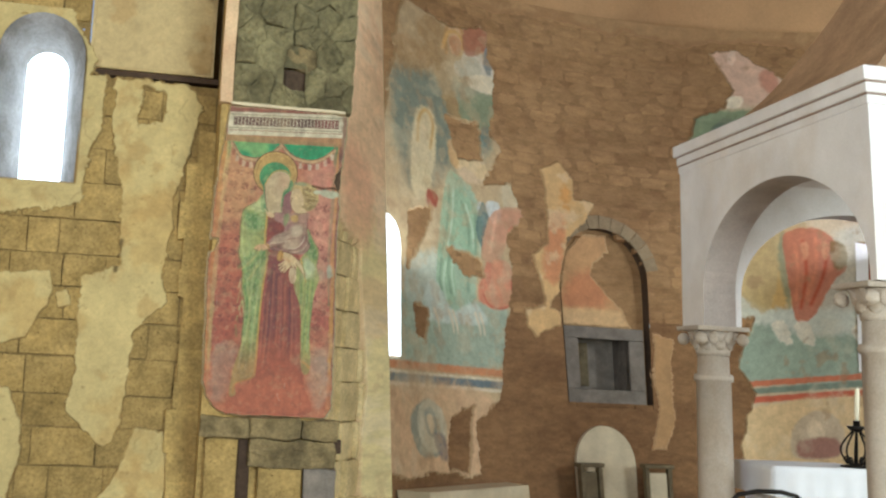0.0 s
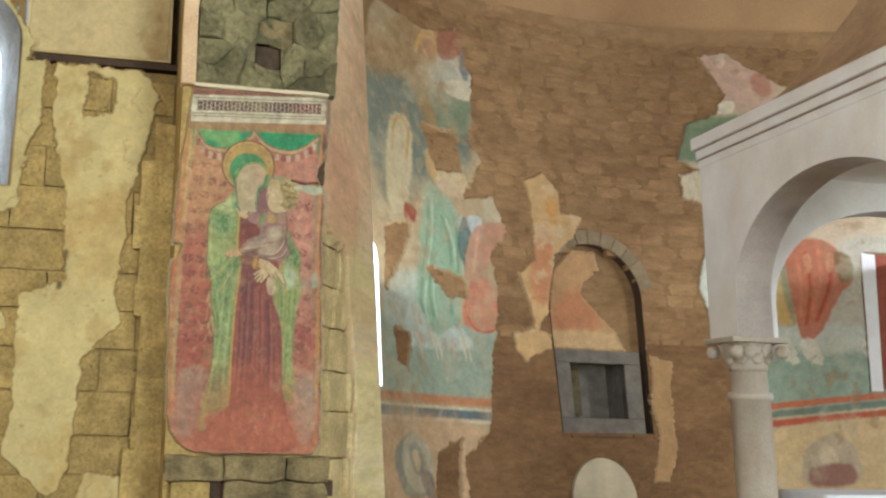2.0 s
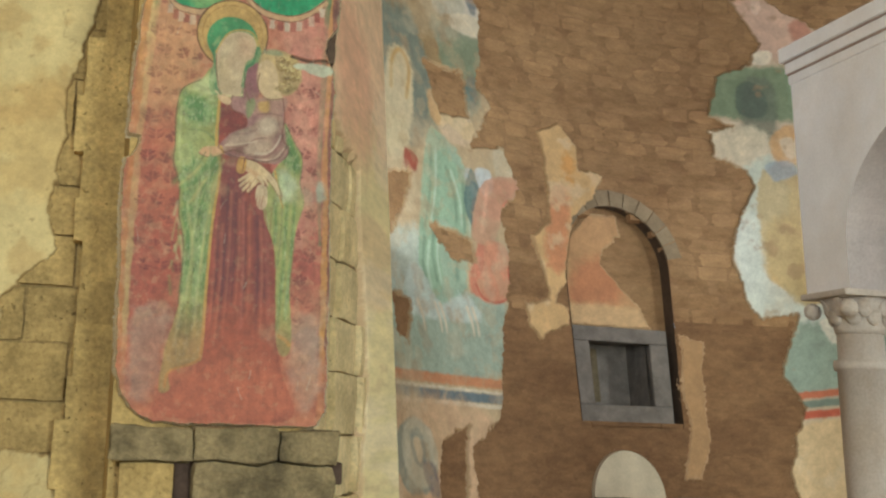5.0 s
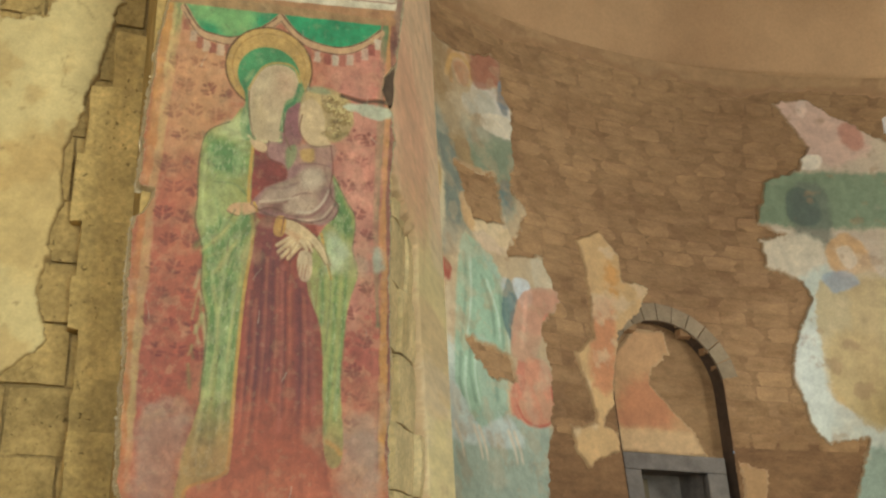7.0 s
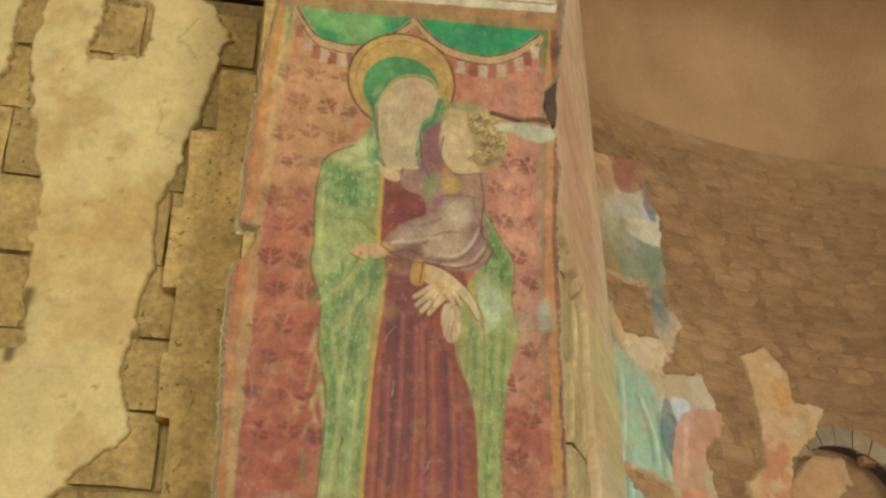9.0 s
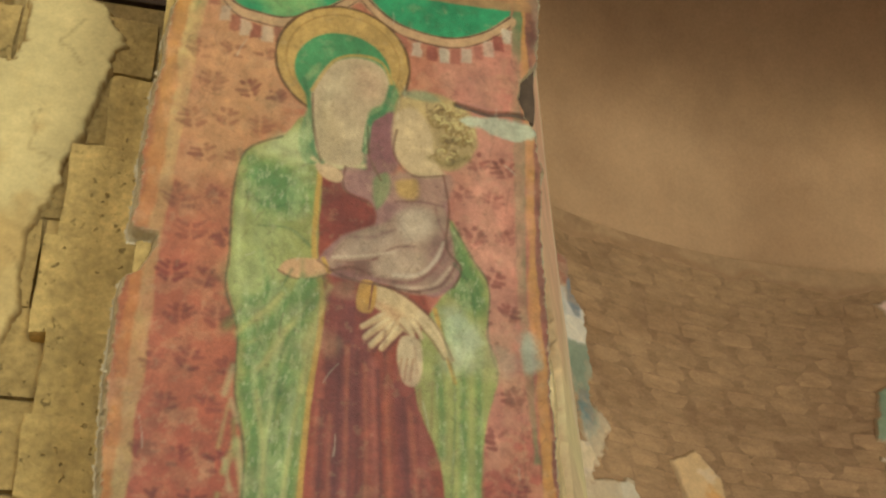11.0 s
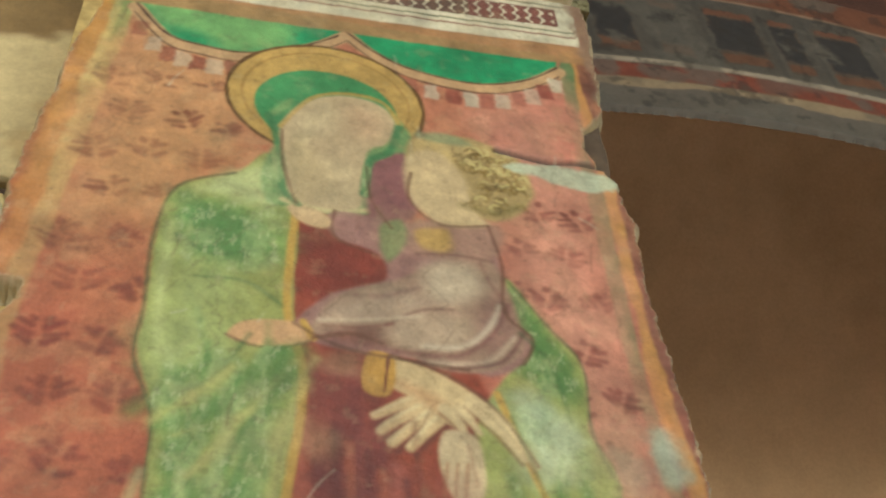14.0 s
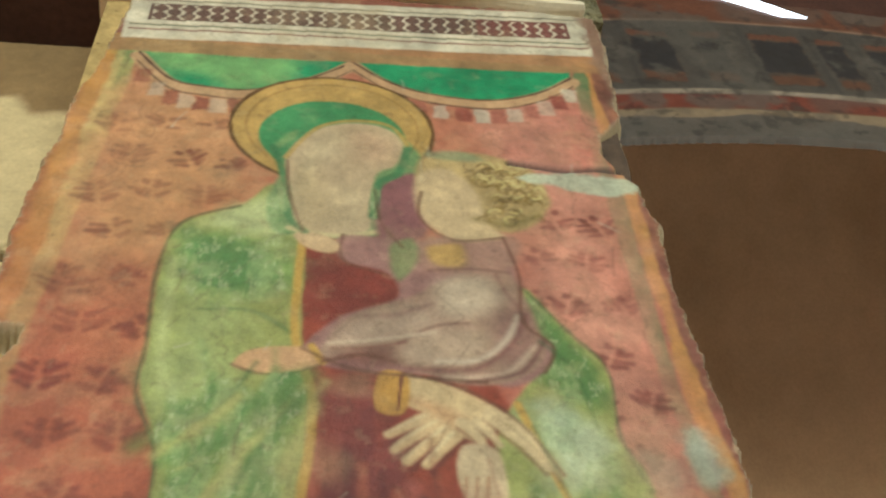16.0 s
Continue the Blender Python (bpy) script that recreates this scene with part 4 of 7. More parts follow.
# borders: orange and cream bands on one side, green, orange and dark red on the other
P.blob([(0.14, 3.9), (0.345, 3.9), (0.318, 3.58), (0.312, 3.476), (0.301, 3.25), (0.294, 3.11), (0.284, 2.98), (0.272, 2.79), (0.274, 2.54), (0.265, 2.45), (0.262, 2.1), (0.272, 1.6), (0.14, 1.6)], (206, 186, 122), 0.004, 0.006, sharp=True, vary=0.22, scale=0.06)
P.blob([(0.14, 3.9), (0.325, 3.9), (0.292, 3.62), (0.276, 3.5), (0.266, 3.245), (0.264, 3.10), (0.253, 2.97), (0.242, 2.72), (0.236, 2.5), (0.238, 2.1), (0.25, 1.6), (0.14, 1.6)], (200, 134, 66), 0.006, 0.010, 0.9, sharp=True, vary=0.25, scale=0.07)
P.blob([(0.14, 3.6), (0.245, 3.55), (0.232, 3.2), (0.224, 2.97), (0.216, 2.72), (0.214, 2.52), (0.214, 2.1), (0.22, 1.7), (0.14, 1.6)], (150, 84, 58), 0.008, 0.012, 0.75, sharp=True)
P.blob([(0.298, 3.66), (0.322, 3.66), (0.316, 3.50), (0.300, 3.38), (0.292, 3.46)], (116, 142, 84), 0.006, 0.006, 0.8, sharp=True)
P.blob([(1.122, 3.66), (1.25, 3.66), (1.25, 1.5), (1.125, 1.5), (1.120, 2.6), (1.124, 3.2)], (118, 70, 58), 0.004, 0.004, sharp=True, vary=0.25)
P.blob([(1.104, 3.66), (1.124, 3.66), (1.133, 3.22), (1.128, 3.0), (1.130, 2.75), (1.142, 2.64), (1.155, 2.1), (1.165, 1.5), (1.135, 1.5), (1.128, 2.1), (1.114, 2.64), (1.108, 2.75), (1.110, 3.0), (1.110, 3.22)], (206, 150, 78), 0.004, 0.008, 0.92, sharp=True, vary=0.2)
P.blob([(1.092, 3.66), (1.119, 3.63), (1.108, 3.48), (1.104, 3.35), (1.110, 3.22), (1.104, 3.0), (1.104, 2.75), (1.122, 2.4), (1.105, 2.4), (1.080, 2.75), (1.081, 3.0), (1.083, 3.22), (1.078, 3.35), (1.087, 3.48)], (84, 120, 76), 0.004, 0.006, 0.95, sharp=True, vary=0.3)
P.stroke([(1.077, 3.55), (1.070, 3.30), (1.076, 3.1), (1.074, 2.7), (1.088, 2.3)], 0.005, (112, 58, 50), 0.003, 0.6)
# field: redder below, rosy above on the far side
P.blob([(0.28, 3.05), (0.62, 3.05), (0.62, 1.9), (0.275, 1.9)], (168, 82, 60), 0.22, 0.06, 0.85)
P.blob([(0.95, 2.7), (1.07, 2.7), (1.08, 2.0), (0.96, 2.0)], (168, 80, 66), 0.14, 0.04, 0.85)
P.blob([(0.93, 3.45), (1.07, 3.45), (1.07, 2.6), (0.96, 2.6)], (204, 128, 108), 0.10, 0.03, 0.8)
# glare at the upper left, painted in as a pale yellowish wash
P.blob([(0.32, 3.47), (0.52, 3.44), (0.48, 3.10), (0.31, 3.02)], (220, 166, 112), 0.08, 0.06, 0.7)
P.blob([(0.90, 3.46), (1.075, 3.50), (1.075, 3.30), (0.93, 3.30)], (206, 122, 104), 0.02, 0.02, 0.8)
P.blob([(0.255, 1.92), (1.12, 1.92), (1.14, 1.55), (0.30, 1.55)], (194, 116, 84), 0.08, 0.03, 0.85)
P.blob([(0.29, 2.06), (0.45, 2.05), (0.43, 1.86), (0.40, 1.68), (0.29, 1.68)], (168, 146, 128), 0.03, 0.03, 0.85)
P.blob([(0.99, 2.02), (1.11, 2.06), (1.14, 1.78), (1.09, 1.63), (1.00, 1.70)], (176, 148, 128), 0.03, 0.03, 0.85)


P.weather((212, 146, 108), 0.20, 0.50, 0.34)
P.weather((206, 158, 120), 0.05, 0.56, 0.35)


P.blob([(0.91, 3.52), (1.075, 3.52), (1.075, 2.55), (0.94, 2.55)], (212, 148, 126), 0.10, 0.06, 0.75)
# upper left of the field paled again for the glare
P.blob([(0.29, 3.47), (0.56, 3.47), (0.46, 3.0), (0.28, 2.92)], (214, 154, 110), 0.12, 0.06, 0.65)
P.blob([(0.27, 2.92), (0.46, 2.92), (0.46, 2.5), (0.27, 2.5)], (192, 114, 84), 0.12, 0.06, 0.5)


def sprig(x, z, tilt, size, mix):
    """A small painted leaf spray: dabs spread about a middle."""
    ca, sa = math.cos(tilt), math.sin(tilt)
    for b, w in ((-0.8, 0.75), (-0.25, 1.0), (0.35, 0.8), (0.85, 0.35)):
        for sd in (-1, 1):
            if rs.random() < 0.2:
                continue
            x0, z0 = 0.28 * sd * size, b * size * 0.75
            x1, z1 = sd * w * size, z0 + 0.35 * w * size * rs.uniform(0.3, 1.3)
            P.stroke([(x + x0 * ca - z0 * sa, z + x0 * sa + z0 * ca), (x + x1 * ca - z1 * sa, z + x1 * sa + z1 * ca)], rs.uniform(0.010, 0.015), rs.choice(((112, 44, 40), (122, 50, 44), (104, 40, 38))), 0.004, mix * rs.uniform(0.6, 1.0), 0.35)


rs = random.Random(4)
for row in range(14):
    z = 3.36 - 0.10 * row
    m = (0.85 if row < 5 else 1.0) if row < 12 else 0.6
    for col in range(3):
        x = 0.318 - 0.0035 * row + 0.075 * col + 0.0375 * (row % 2)
        sprig(x + rs.uniform(-0.007, 0.007), z + rs.uniform(-0.012, 0.012), rs.uniform(-0.5, 0.5), rs.uniform(0.024, 0.033) * (1.3 if col == 0 and row < 8 else 1.0), m * rs.uniform(0.5, 0.9))
    for col in range(3):
        x = 1.058 - 0.072 * col - 0.036 * (row % 2)
        if row > 1:
            sprig(x + rs.uniform(-0.007, 0.007), z - 0.02 + rs.uniform(-0.012, 0.012), rs.uniform(-0.5, 0.5), rs.uniform(0.024, 0.033), m * rs.uniform(0.5, 0.9))

GREEN, DEEP, PALEG = (164, 162, 96), (94, 132, 72), (206, 204, 148)
GOLD, RED, SKIN = (206, 160, 84), (160, 80, 64), (210, 178, 142)
# red robe
P.blob([(0.60, 3.06), (0.76, 3.06), (0.90, 2.60), (0.925, 2.05), (0.96, 1.81), (1.02, 1.60), (0.72, 1.57), (0.40, 1.60), (0.47, 1.72), (0.58, 1.83), (0.60, 2.3)], (152, 74, 56), 0.006, 0.006)
P.blob([(0.44, 1.74), (0.75, 1.88), (0.97, 1.78), (1.0, 1.60), (0.42, 1.59)], (196, 112, 84), 0.05, 0.02, 0.75)
P.blob([(0.62, 3.03), (0.74, 3.02), (0.74, 2.92), (0.63, 2.88)], (136, 62, 52), 0.012, 0.01, 0.8)
for x0, x1, zt, zb, rgb in ((0.655, 0.665, 2.6, 1.95, (112, 52, 50)), (0.70, 0.69, 2.75, 2.05, (128, 62, 54)), (0.745, 0.765, 2.6, 2.0, (186, 108, 92)), (0.80, 0.83, 2.55, 2.0, (120, 56, 54)), (0.63, 0.625, 2.7, 2.0, (186, 104, 84)), (0.86, 0.89, 2.45, 1.95, (178, 98, 82)), (0.72, 0.735, 2.75, 2.3, (114, 54, 48)), (0.775, 0.79, 2.62, 2.2, (152, 80, 62))):
    P.stroke([(x0, zt), ((x0 + x1) / 2 + 0.006, (zt + zb) / 2), (x1, zb)], 0.018, rgb, 0.010, 0.6, 0.3)
# green mantle, near side
P.blob([(0.57, 3.20), (0.52, 3.14), (0.44, 3.085), (0.42, 2.97), (0.425, 2.83), (0.425, 2.74), (0.455, 2.64), (0.46, 2.50), (0.49, 2.35), (0.48, 2.09), (0.44, 1.92), (0.415, 1.71), (0.465, 1.71), (0.46, 1.79), (0.575, 1.83), (0.60, 1.90), (0.60, 2.3), (0.625, 2.66), (0.615, 2.85), (0.612, 3.05)], GREEN, 0.004, 0.004)
P.blob([(0.45, 3.06), (0.58, 3.04), (0.58, 2.94), (0.46, 2.93)], (96, 142, 84), 0.04, 0.03, 0.8)
P.blob([(0.45, 2.90), (0.52, 2.90), (0.52, 2.70), (0.44, 2.74)], (182, 186, 122), 0.05, 0.03, 0.8)
P.blob([(0.52, 3.15), (0.60, 3.16), (0.60, 3.08), (0.47, 3.08)], PALEG, 0.02, 0.02, 0.85)
for a, b, c in (((0.60, 2.78), (0.54, 2.70), (0.48, 2.60)), ((0.61, 2.74), (0.56, 2.64), (0.51, 2.50)), ((0.50, 2.60), (0.52, 2.3), (0.49, 1.95)), ((0.57, 2.55), (0.56, 2.2), (0.53, 1.9)), ((0.47, 2.72), (0.48, 2.6), (0.49, 2.45)), ((0.53, 2.5), (0.545, 2.2), (0.51, 1.86)), ((0.59, 2.5), (0.58, 2.2), (0.57, 1.95))):
    P.stroke([a, b, c], 0.022, DEEP, 0.012, 0.65, 0.4)
for a, b, c in (((0.54, 2.66), (0.53, 2.4), (0.51, 2.1)), ((0.47, 2.4), (0.50, 2.2), (0.47, 1.9)), ((0.58, 2.66), (0.57, 2.4), (0.555, 2.0)), ((0.44, 3.0), (0.44, 2.85), (0.45, 2.75))):
    P.stroke([a, b, c], 0.016, (206, 204, 142), 0.009, 0.6, 0.3)
P.stroke([(0.612, 3.06), (0.606, 2.86), (0.632, 2.72), (0.612, 2.5), (0.60, 2.2), (0.595, 1.9), (0.57, 1.835), (0.46, 1.79), (0.44, 1.72)], 0.012, GOLD, 0.003, 0.95)
P.stroke([(0.52, 3.14), (0.44, 3.088), (0.418, 2.97), (0.422, 2.83), (0.42, 2.74), (0.453, 2.64), (0.458, 2.5), (0.488, 2.35), (0.478, 2.09)], 0.005, (92, 96, 58), 0.003, 0.75)
# green mantle, far side
P.blob([(0.92, 2.97), (0.97, 2.88), (1.01, 2.81), (1.005, 2.69), (1.03, 2.60), (0.995, 2.45), (0.98, 2.2), (1.0, 1.92), (0.935, 1.92), (0.905, 2.34), (0.85, 2.50), (0.84, 2.62), (0.87, 2.72), (0.93, 2.84)], GREEN, 0.004, 0.004)
P.blob([(0.92, 2.95), (1.0, 2.82), (0.99, 2.74), (0.92, 2.80)], DEEP, 0.02, 0.02, 0.85)
# pale patch of sheen painted on the mantle
P.blob([(0.90, 2.74), (0.97, 2.72), (0.97, 2.62), (0.91, 2.62)], (206, 212, 178), 0.03, 0.03, 0.8)
for a, b in (((0.95, 2.6), (0.93, 2.0)), ((0.985, 2.65), (0.965, 2.05)), ((0.89, 2.6), (0.90, 2.40))):
    P.stroke([a, ((a[0] + b[0]) / 2 + 0.006, (a[1] + b[1]) / 2), b], 0.016, DEEP, 0.009, 0.6)
P.stroke([(0.94, 1.97), (0.975, 1.95), (0.99, 1.93)], 0.018, GOLD, 0.006, 0.9)
P.stroke([(0.885, 2.74), (0.905, 2.66), (0.93, 2.57)], 0.010, GOLD, 0.003, 0.9)
P.stroke([(0.92, 2.97), (0.97, 2.885), (1.012, 2.81), (1.007, 2.69), (1.03, 2.60)], 0.004, (84, 92, 60), 0.003, 0.7)

# canopy over the figure: two green swags, hem and fringe
swag_l = [(0.32, 3.585), (0.38, 3.50), (0.44, 3.48), (0.51, 3.478), (0.59, 3.515), (0.65, 3.56), (0.69, 3.60)]
swag_r = [(0.69, 3.60), (0.74, 3.545), (0.80, 3.508), (0.89, 3.492), (0.96, 3.502), (1.03, 3.54), (1.085, 3.59)]
P.blob([(0.31, 3.64)] + [tuple(q) for q in rounded(swag_l, False)] + [tuple(q) for q in rounded(swag_r, False)] + [(1.09, 3.64)], (58, 146, 96), 0.004, 0.003, sharp=True, vary=0.25)
# the glare continues over the canopy's left part as paler green
P.blob([(0.31, 3.64), (0.33, 3.56), (0.42, 3.50), (0.56, 3.52), (0.56, 3.63)], (150, 182, 112), 0.03, 0.04, 0.7, rough=0.08)
for sw in (swag_l, swag_r):
    low = [(x, z - 0.010) for x, z in sw]
    P.stroke(low, 0.030, (204, 160, 120), 0.003)
    P.stroke([(x, z + 0.004) for x, z in sw], 0.005, (96, 62, 44), 0.002)
    P.stroke([(x, z - 0.026) for x, z in sw], 0.004, (110, 70, 52), 0.002)
    c = rounded(sw, False, 12)
    for i in range(4, len(c) - 2, 5):
        x, z = c[i]
        if 0.52 < x < 0.80:
            continue
        P.blob([(x - 0.013, z - 0.075), (x + 0.013, z - 0.075), (x + 0.013, z - 0.030), (x - 0.013, z - 0.030)], (214, 194, 170) if (i // 5) % 2 else (150, 76, 64), 0.004, 0.006, rs.uniform(0.45, 0.9), sharp=True, rough=0.02)
# halo and veil, as plain rings
halo = [(0.655 + 0.165 * math.cos(a), 3.375 + 0.165 * math.sin(a)) for a in np.linspace(0, 2 * math.pi, 20)[:-1]]
P.blob(halo, (200, 158, 94), 0.003, 0.002)
P.stroke(halo + halo[:1], 0.007, (112, 76, 40), 0.002)
P.blob([(0.655 + 0.118 * math.cos(a), 3.345 + 0.115 * math.sin(a)) for a in np.linspace(0, 2 * math.pi, 16)[:-1]], (84, 146, 92), 0.003, 0.002)
P.blob([(0.56, 3.30), (0.60, 3.36), (0.56, 3.16), (0.57, 3.08), (0.62, 3.08), (0.72, 3.08), (0.80, 3.26), (0.75, 3.37), (0.66, 3.38)], (132, 158, 104), 0.006, 0.004)
P.blob([(0.585, 3.29), (0.63, 3.365), (0.69, 3.392), (0.745, 3.38), (0.768, 3.33), (0.752, 3.27), (0.72, 3.235), (0.71, 3.10), (0.67, 3.08), (0.61, 3.085), (0.588, 3.17)], SKIN, 0.005, 0.003, 1.0, 0.10)
P.stroke([(0.582, 3.28), (0.63, 3.372), (0.69, 3.40), (0.75, 3.388), (0.775, 3.33)], 0.008, GOLD, 0.003, 0.8)
P.stroke([(0.592, 3.092), (0.66, 3.078), (0.72, 3.09)], 0.010, (222, 200, 150), 0.003, 0.9)
P.blob([(0.595, 3.24), (0.63, 3.27), (0.62, 3.12), (0.60, 3.12)], (196, 172, 132), 0.02, 0.01, 0.6)
# the small figure, as plain patches of colour
P.blob([(0.72, 3.20), (0.79, 3.25), (0.80, 3.12), (0.76, 3.05), (0.72, 3.08)], (142, 92, 92), 0.008, 0.004)
P.blob([(0.67, 3.08), (0.78, 3.07), (0.89, 3.09), (0.915, 3.01), (0.91, 2.90), (0.945, 2.85), (0.925, 2.80), (0.88, 2.77), (0.83, 2.79), (0.78, 2.79), (0.69, 2.79), (0.64, 2.80), (0.615, 2.83), (0.67, 2.90), (0.74, 2.935), (0.735, 2.99), (0.67, 3.02)], (166, 120, 112), 0.005, 0.003)
P.blob([(0.64, 2.822), (0.679, 2.897), (0.756, 2.938), (0.805, 2.978), (0.864, 3.008), (0.907, 2.999), (0.934, 2.866), (0.931, 2.821), (0.902, 2.793), (0.849, 2.774), (0.792, 2.782), (0.735, 2.811), (0.692, 2.822), (0.642, 2.806)], (170, 134, 114), 0.006, 0.004)
P.blob([(0.778, 3.069), (0.847, 3.100), (0.920, 3.092), (0.919, 3.026), (0.872, 3.005), (0.791, 3.003)], (178, 134, 116), 0.012, 0.006, 0.9)
P.blob([(0.655, 2.845), (0.70, 2.90), (0.77, 2.925), (0.80, 2.89), (0.74, 2.86)], (188, 158, 136), 0.022, 0.008, 0.85)
P.blob([(0.665, 2.825), (0.74, 2.845), (0.745, 2.805), (0.68, 2.803)], (126, 82, 70), 0.014, 0.006, 0.85)
P.blob([(0.738, 2.822), (0.76, 2.862), (0.82, 2.884), (0.865, 2.862), (0.84, 2.822), (0.78, 2.802)], (202, 170, 144), 0.022, 0.006, 0.85)
P.blob([(0.805, 2.978), (0.862, 2.992), (0.885, 2.95), (0.862, 2.915), (0.815, 2.902), (0.794, 2.928)], (208, 182, 156), 0.020, 0.008, 0.8)
P.blob([(0.875, 2.90), (0.918, 2.93), (0.93, 2.85), (0.895, 2.81), (0.87, 2.83)], (150, 106, 96), 0.020, 0.008, 0.7)
for pts, wide, rgb in (([(0.755, 2.80), (0.837, 2.803), (0.886, 2.85), (0.917, 2.912)], 0.012, (136, 88, 80)), ([(0.79, 2.815), (0.845, 2.822), (0.885, 2.862), (0.905, 2.91)], 0.010, (222, 196, 172)), ([(0.80, 2.784), (0.875, 2.795), (0.922, 2.85)], 0.010, (212, 180, 156)),
                       ([(0.828, 2.778), (0.898, 2.80), (0.935, 2.86)], 0.008, (122, 78, 72)), ([(0.742, 2.848), (0.79, 2.884), (0.837, 2.893)], 0.007, (126, 84, 74)), ([(0.65, 2.842), (0.71, 2.852), (0.79, 2.872)], 0.008, (214, 186, 160)), ([(0.655, 2.832), (0.70, 2.836), (0.75, 2.85)], 0.006, (138, 92, 78)),
                       ([(0.70, 2.90), (0.74, 2.905), (0.79, 2.93)], 0.010, (150, 112, 100)), ([(0.79, 3.003), (0.85, 3.012), (0.905, 3.006)], 0.007, (132, 92, 80)), ([(0.885, 3.0), (0.895, 2.96), (0.91, 2.93)], 0.008, (140, 98, 86))):
    P.stroke(pts, wide, rgb, wide * 0.55, 0.75, 0.25)
P.blob([(0.79, 3.06), (0.84, 3.07), (0.84, 3.02), (0.80, 3.02)], (204, 162, 92), 0.008, 0.006, 0.8)
P.blob([(0.79, 3.29), (0.87, 3.32), (0.95, 3.30), (0.99, 3.23), (0.975, 3.15), (0.92, 3.105), (0.87, 3.12), (0.80, 3.16)], (192, 160, 110), 0.006, 0.006, 1.0, 0.3, 0.03)
P.blob([(0.785, 3.24), (0.83, 3.27), (0.872, 3.22), (0.885, 3.13), (0.905, 3.09), (0.83, 3.08), (0.785, 3.14)], (208, 176, 136), 0.008, 0.004, 1.0, 0.1)
for k in range(26):
    x, z = rs.uniform(0.87, 0.97), rs.uniform(3.13, 3.29)
    P.stroke([(x, z), (x + 0.012, z + 0.01), (x + 0.02, z - 0.004)], 0.004, rs.choice(((146, 112, 58), (218, 196, 134))), 0.002, 0.7)
P.blob([(0.80, 3.31), (0.86, 3.325), (0.90, 3.30), (0.84, 3.295)], (150, 156, 118), 0.008, 0.006, 0.8)
P.blob([(0.735, 3.05), (0.77, 3.075), (0.775, 3.02), (0.745, 2.975)], (138, 142, 96), 0.006, 0.006, 0.9)
# pale limbs, as plain tapering shapes
P.blob([(0.53, 2.795), (0.555, 2.825), (0.62, 2.83), (0.64, 2.80), (0.59, 2.783), (0.55, 2.785)], (216, 166, 124), 0.003, 0.002, 1.0, 0.1)
P.blob([(0.60, 3.075), (0.625, 3.085), (0.665, 3.06), (0.655, 3.035), (0.62, 3.045)], (216, 178, 138), 0.004, 0.002, 1.0, 0.1)
P.stroke([(0.628, 2.835), (0.642, 2.805)], 0.010, GOLD, 0.003)
for a, b, c in (((0.775, 2.716), (0.75, 2.70), (0.722, 2.680)), ((0.785, 2.705), (0.757, 2.683), (0.728, 2.656)), ((0.798, 2.698), (0.772, 2.672), (0.742, 2.638)), ((0.808, 2.690), (0.79, 2.668), (0.766, 2.634))):
    P.stroke([(x + 0.006, z - 0.011) for x, z in (a, b, c)], 0.012, (112, 62, 50), 0.005, 0.8, 0.3)
    P.stroke([a, b, c], 0.019, (216, 180, 136), 0.004, 1.0, 0.35)
    P.stroke([(x - 0.003, z + 0.004) for x, z in (a, b, c)], 0.006, (232, 206, 164), 0.004, 0.6, 0.3)
P.blob([(0.745, 2.788), (0.805, 2.770), (0.852, 2.736), (0.862, 2.712), (0.850, 2.690), (0.828, 2.672), (0.800, 2.694), (0.773, 2.718), (0.743, 2.738)], (218, 184, 140), 0.004, 0.002, 1.0, 0.1)
P.blob([(0.75, 2.75), (0.80, 2.728), (0.825, 2.69), (0.80, 2.70), (0.77, 2.722), (0.745, 2.742)], (192, 142, 102), 0.012, 0.003, 0.7)
for a, b, c in (((0.850, 2.728), (0.889, 2.690), (0.924, 2.622)), ((0.845, 2.716), (0.880, 2.678), (0.910, 2.632)), ((0.832, 2.705), (0.845, 2.688), (0.855, 2.668)), ((0.812, 2.705), (0.826, 2.688), (0.836, 2.668))):
    P.stroke([(x - 0.004, z - 0.009) for x, z in (a, b, c)], 0.008, (128, 76, 54), 0.004, 0.75, 0.3)
    P.stroke([a, b, c], 0.016, (220, 188, 146), 0.004, 1.0, 0.45)
P.blob([(0.81, 2.665), (0.85, 2.66), (0.858, 2.60), (0.845, 2.555), (0.815, 2.56), (0.80, 2.61)], (212, 182, 146), 0.004, 0.002, 1.0, 0.1)
P.blob([(0.715, 2.79), (0.75, 2.785), (0.742, 2.72), (0.708, 2.725)], (208, 156, 80), 0.003, 0.002)
P.stroke([(0.742, 2.785), (0.735, 2.722)], 0.004, (120, 70, 50), 0.002)

for x in (0.806, 0.819, 0.832):
    P.stroke([(x + 0.004, 2.615), (x, 2.585), (x - 0.002, 2.565)], 0.005, (160, 108, 76), 0.003, 0.6)
P.blob([(0.59, 3.20), (0.70, 3.20), (0.705, 3.10), (0.64, 3.085), (0.60, 3.10)], (204, 178, 142), 0.03, 0.006, 0.6)
P.stroke([(0.655 + 0.140 * math.cos(a), 3.375 + 0.140 * math.sin(a)) for a in np.linspace(-0.5, 3.9, 16)], 0.004, (150, 106, 56), 0.003, 0.6)
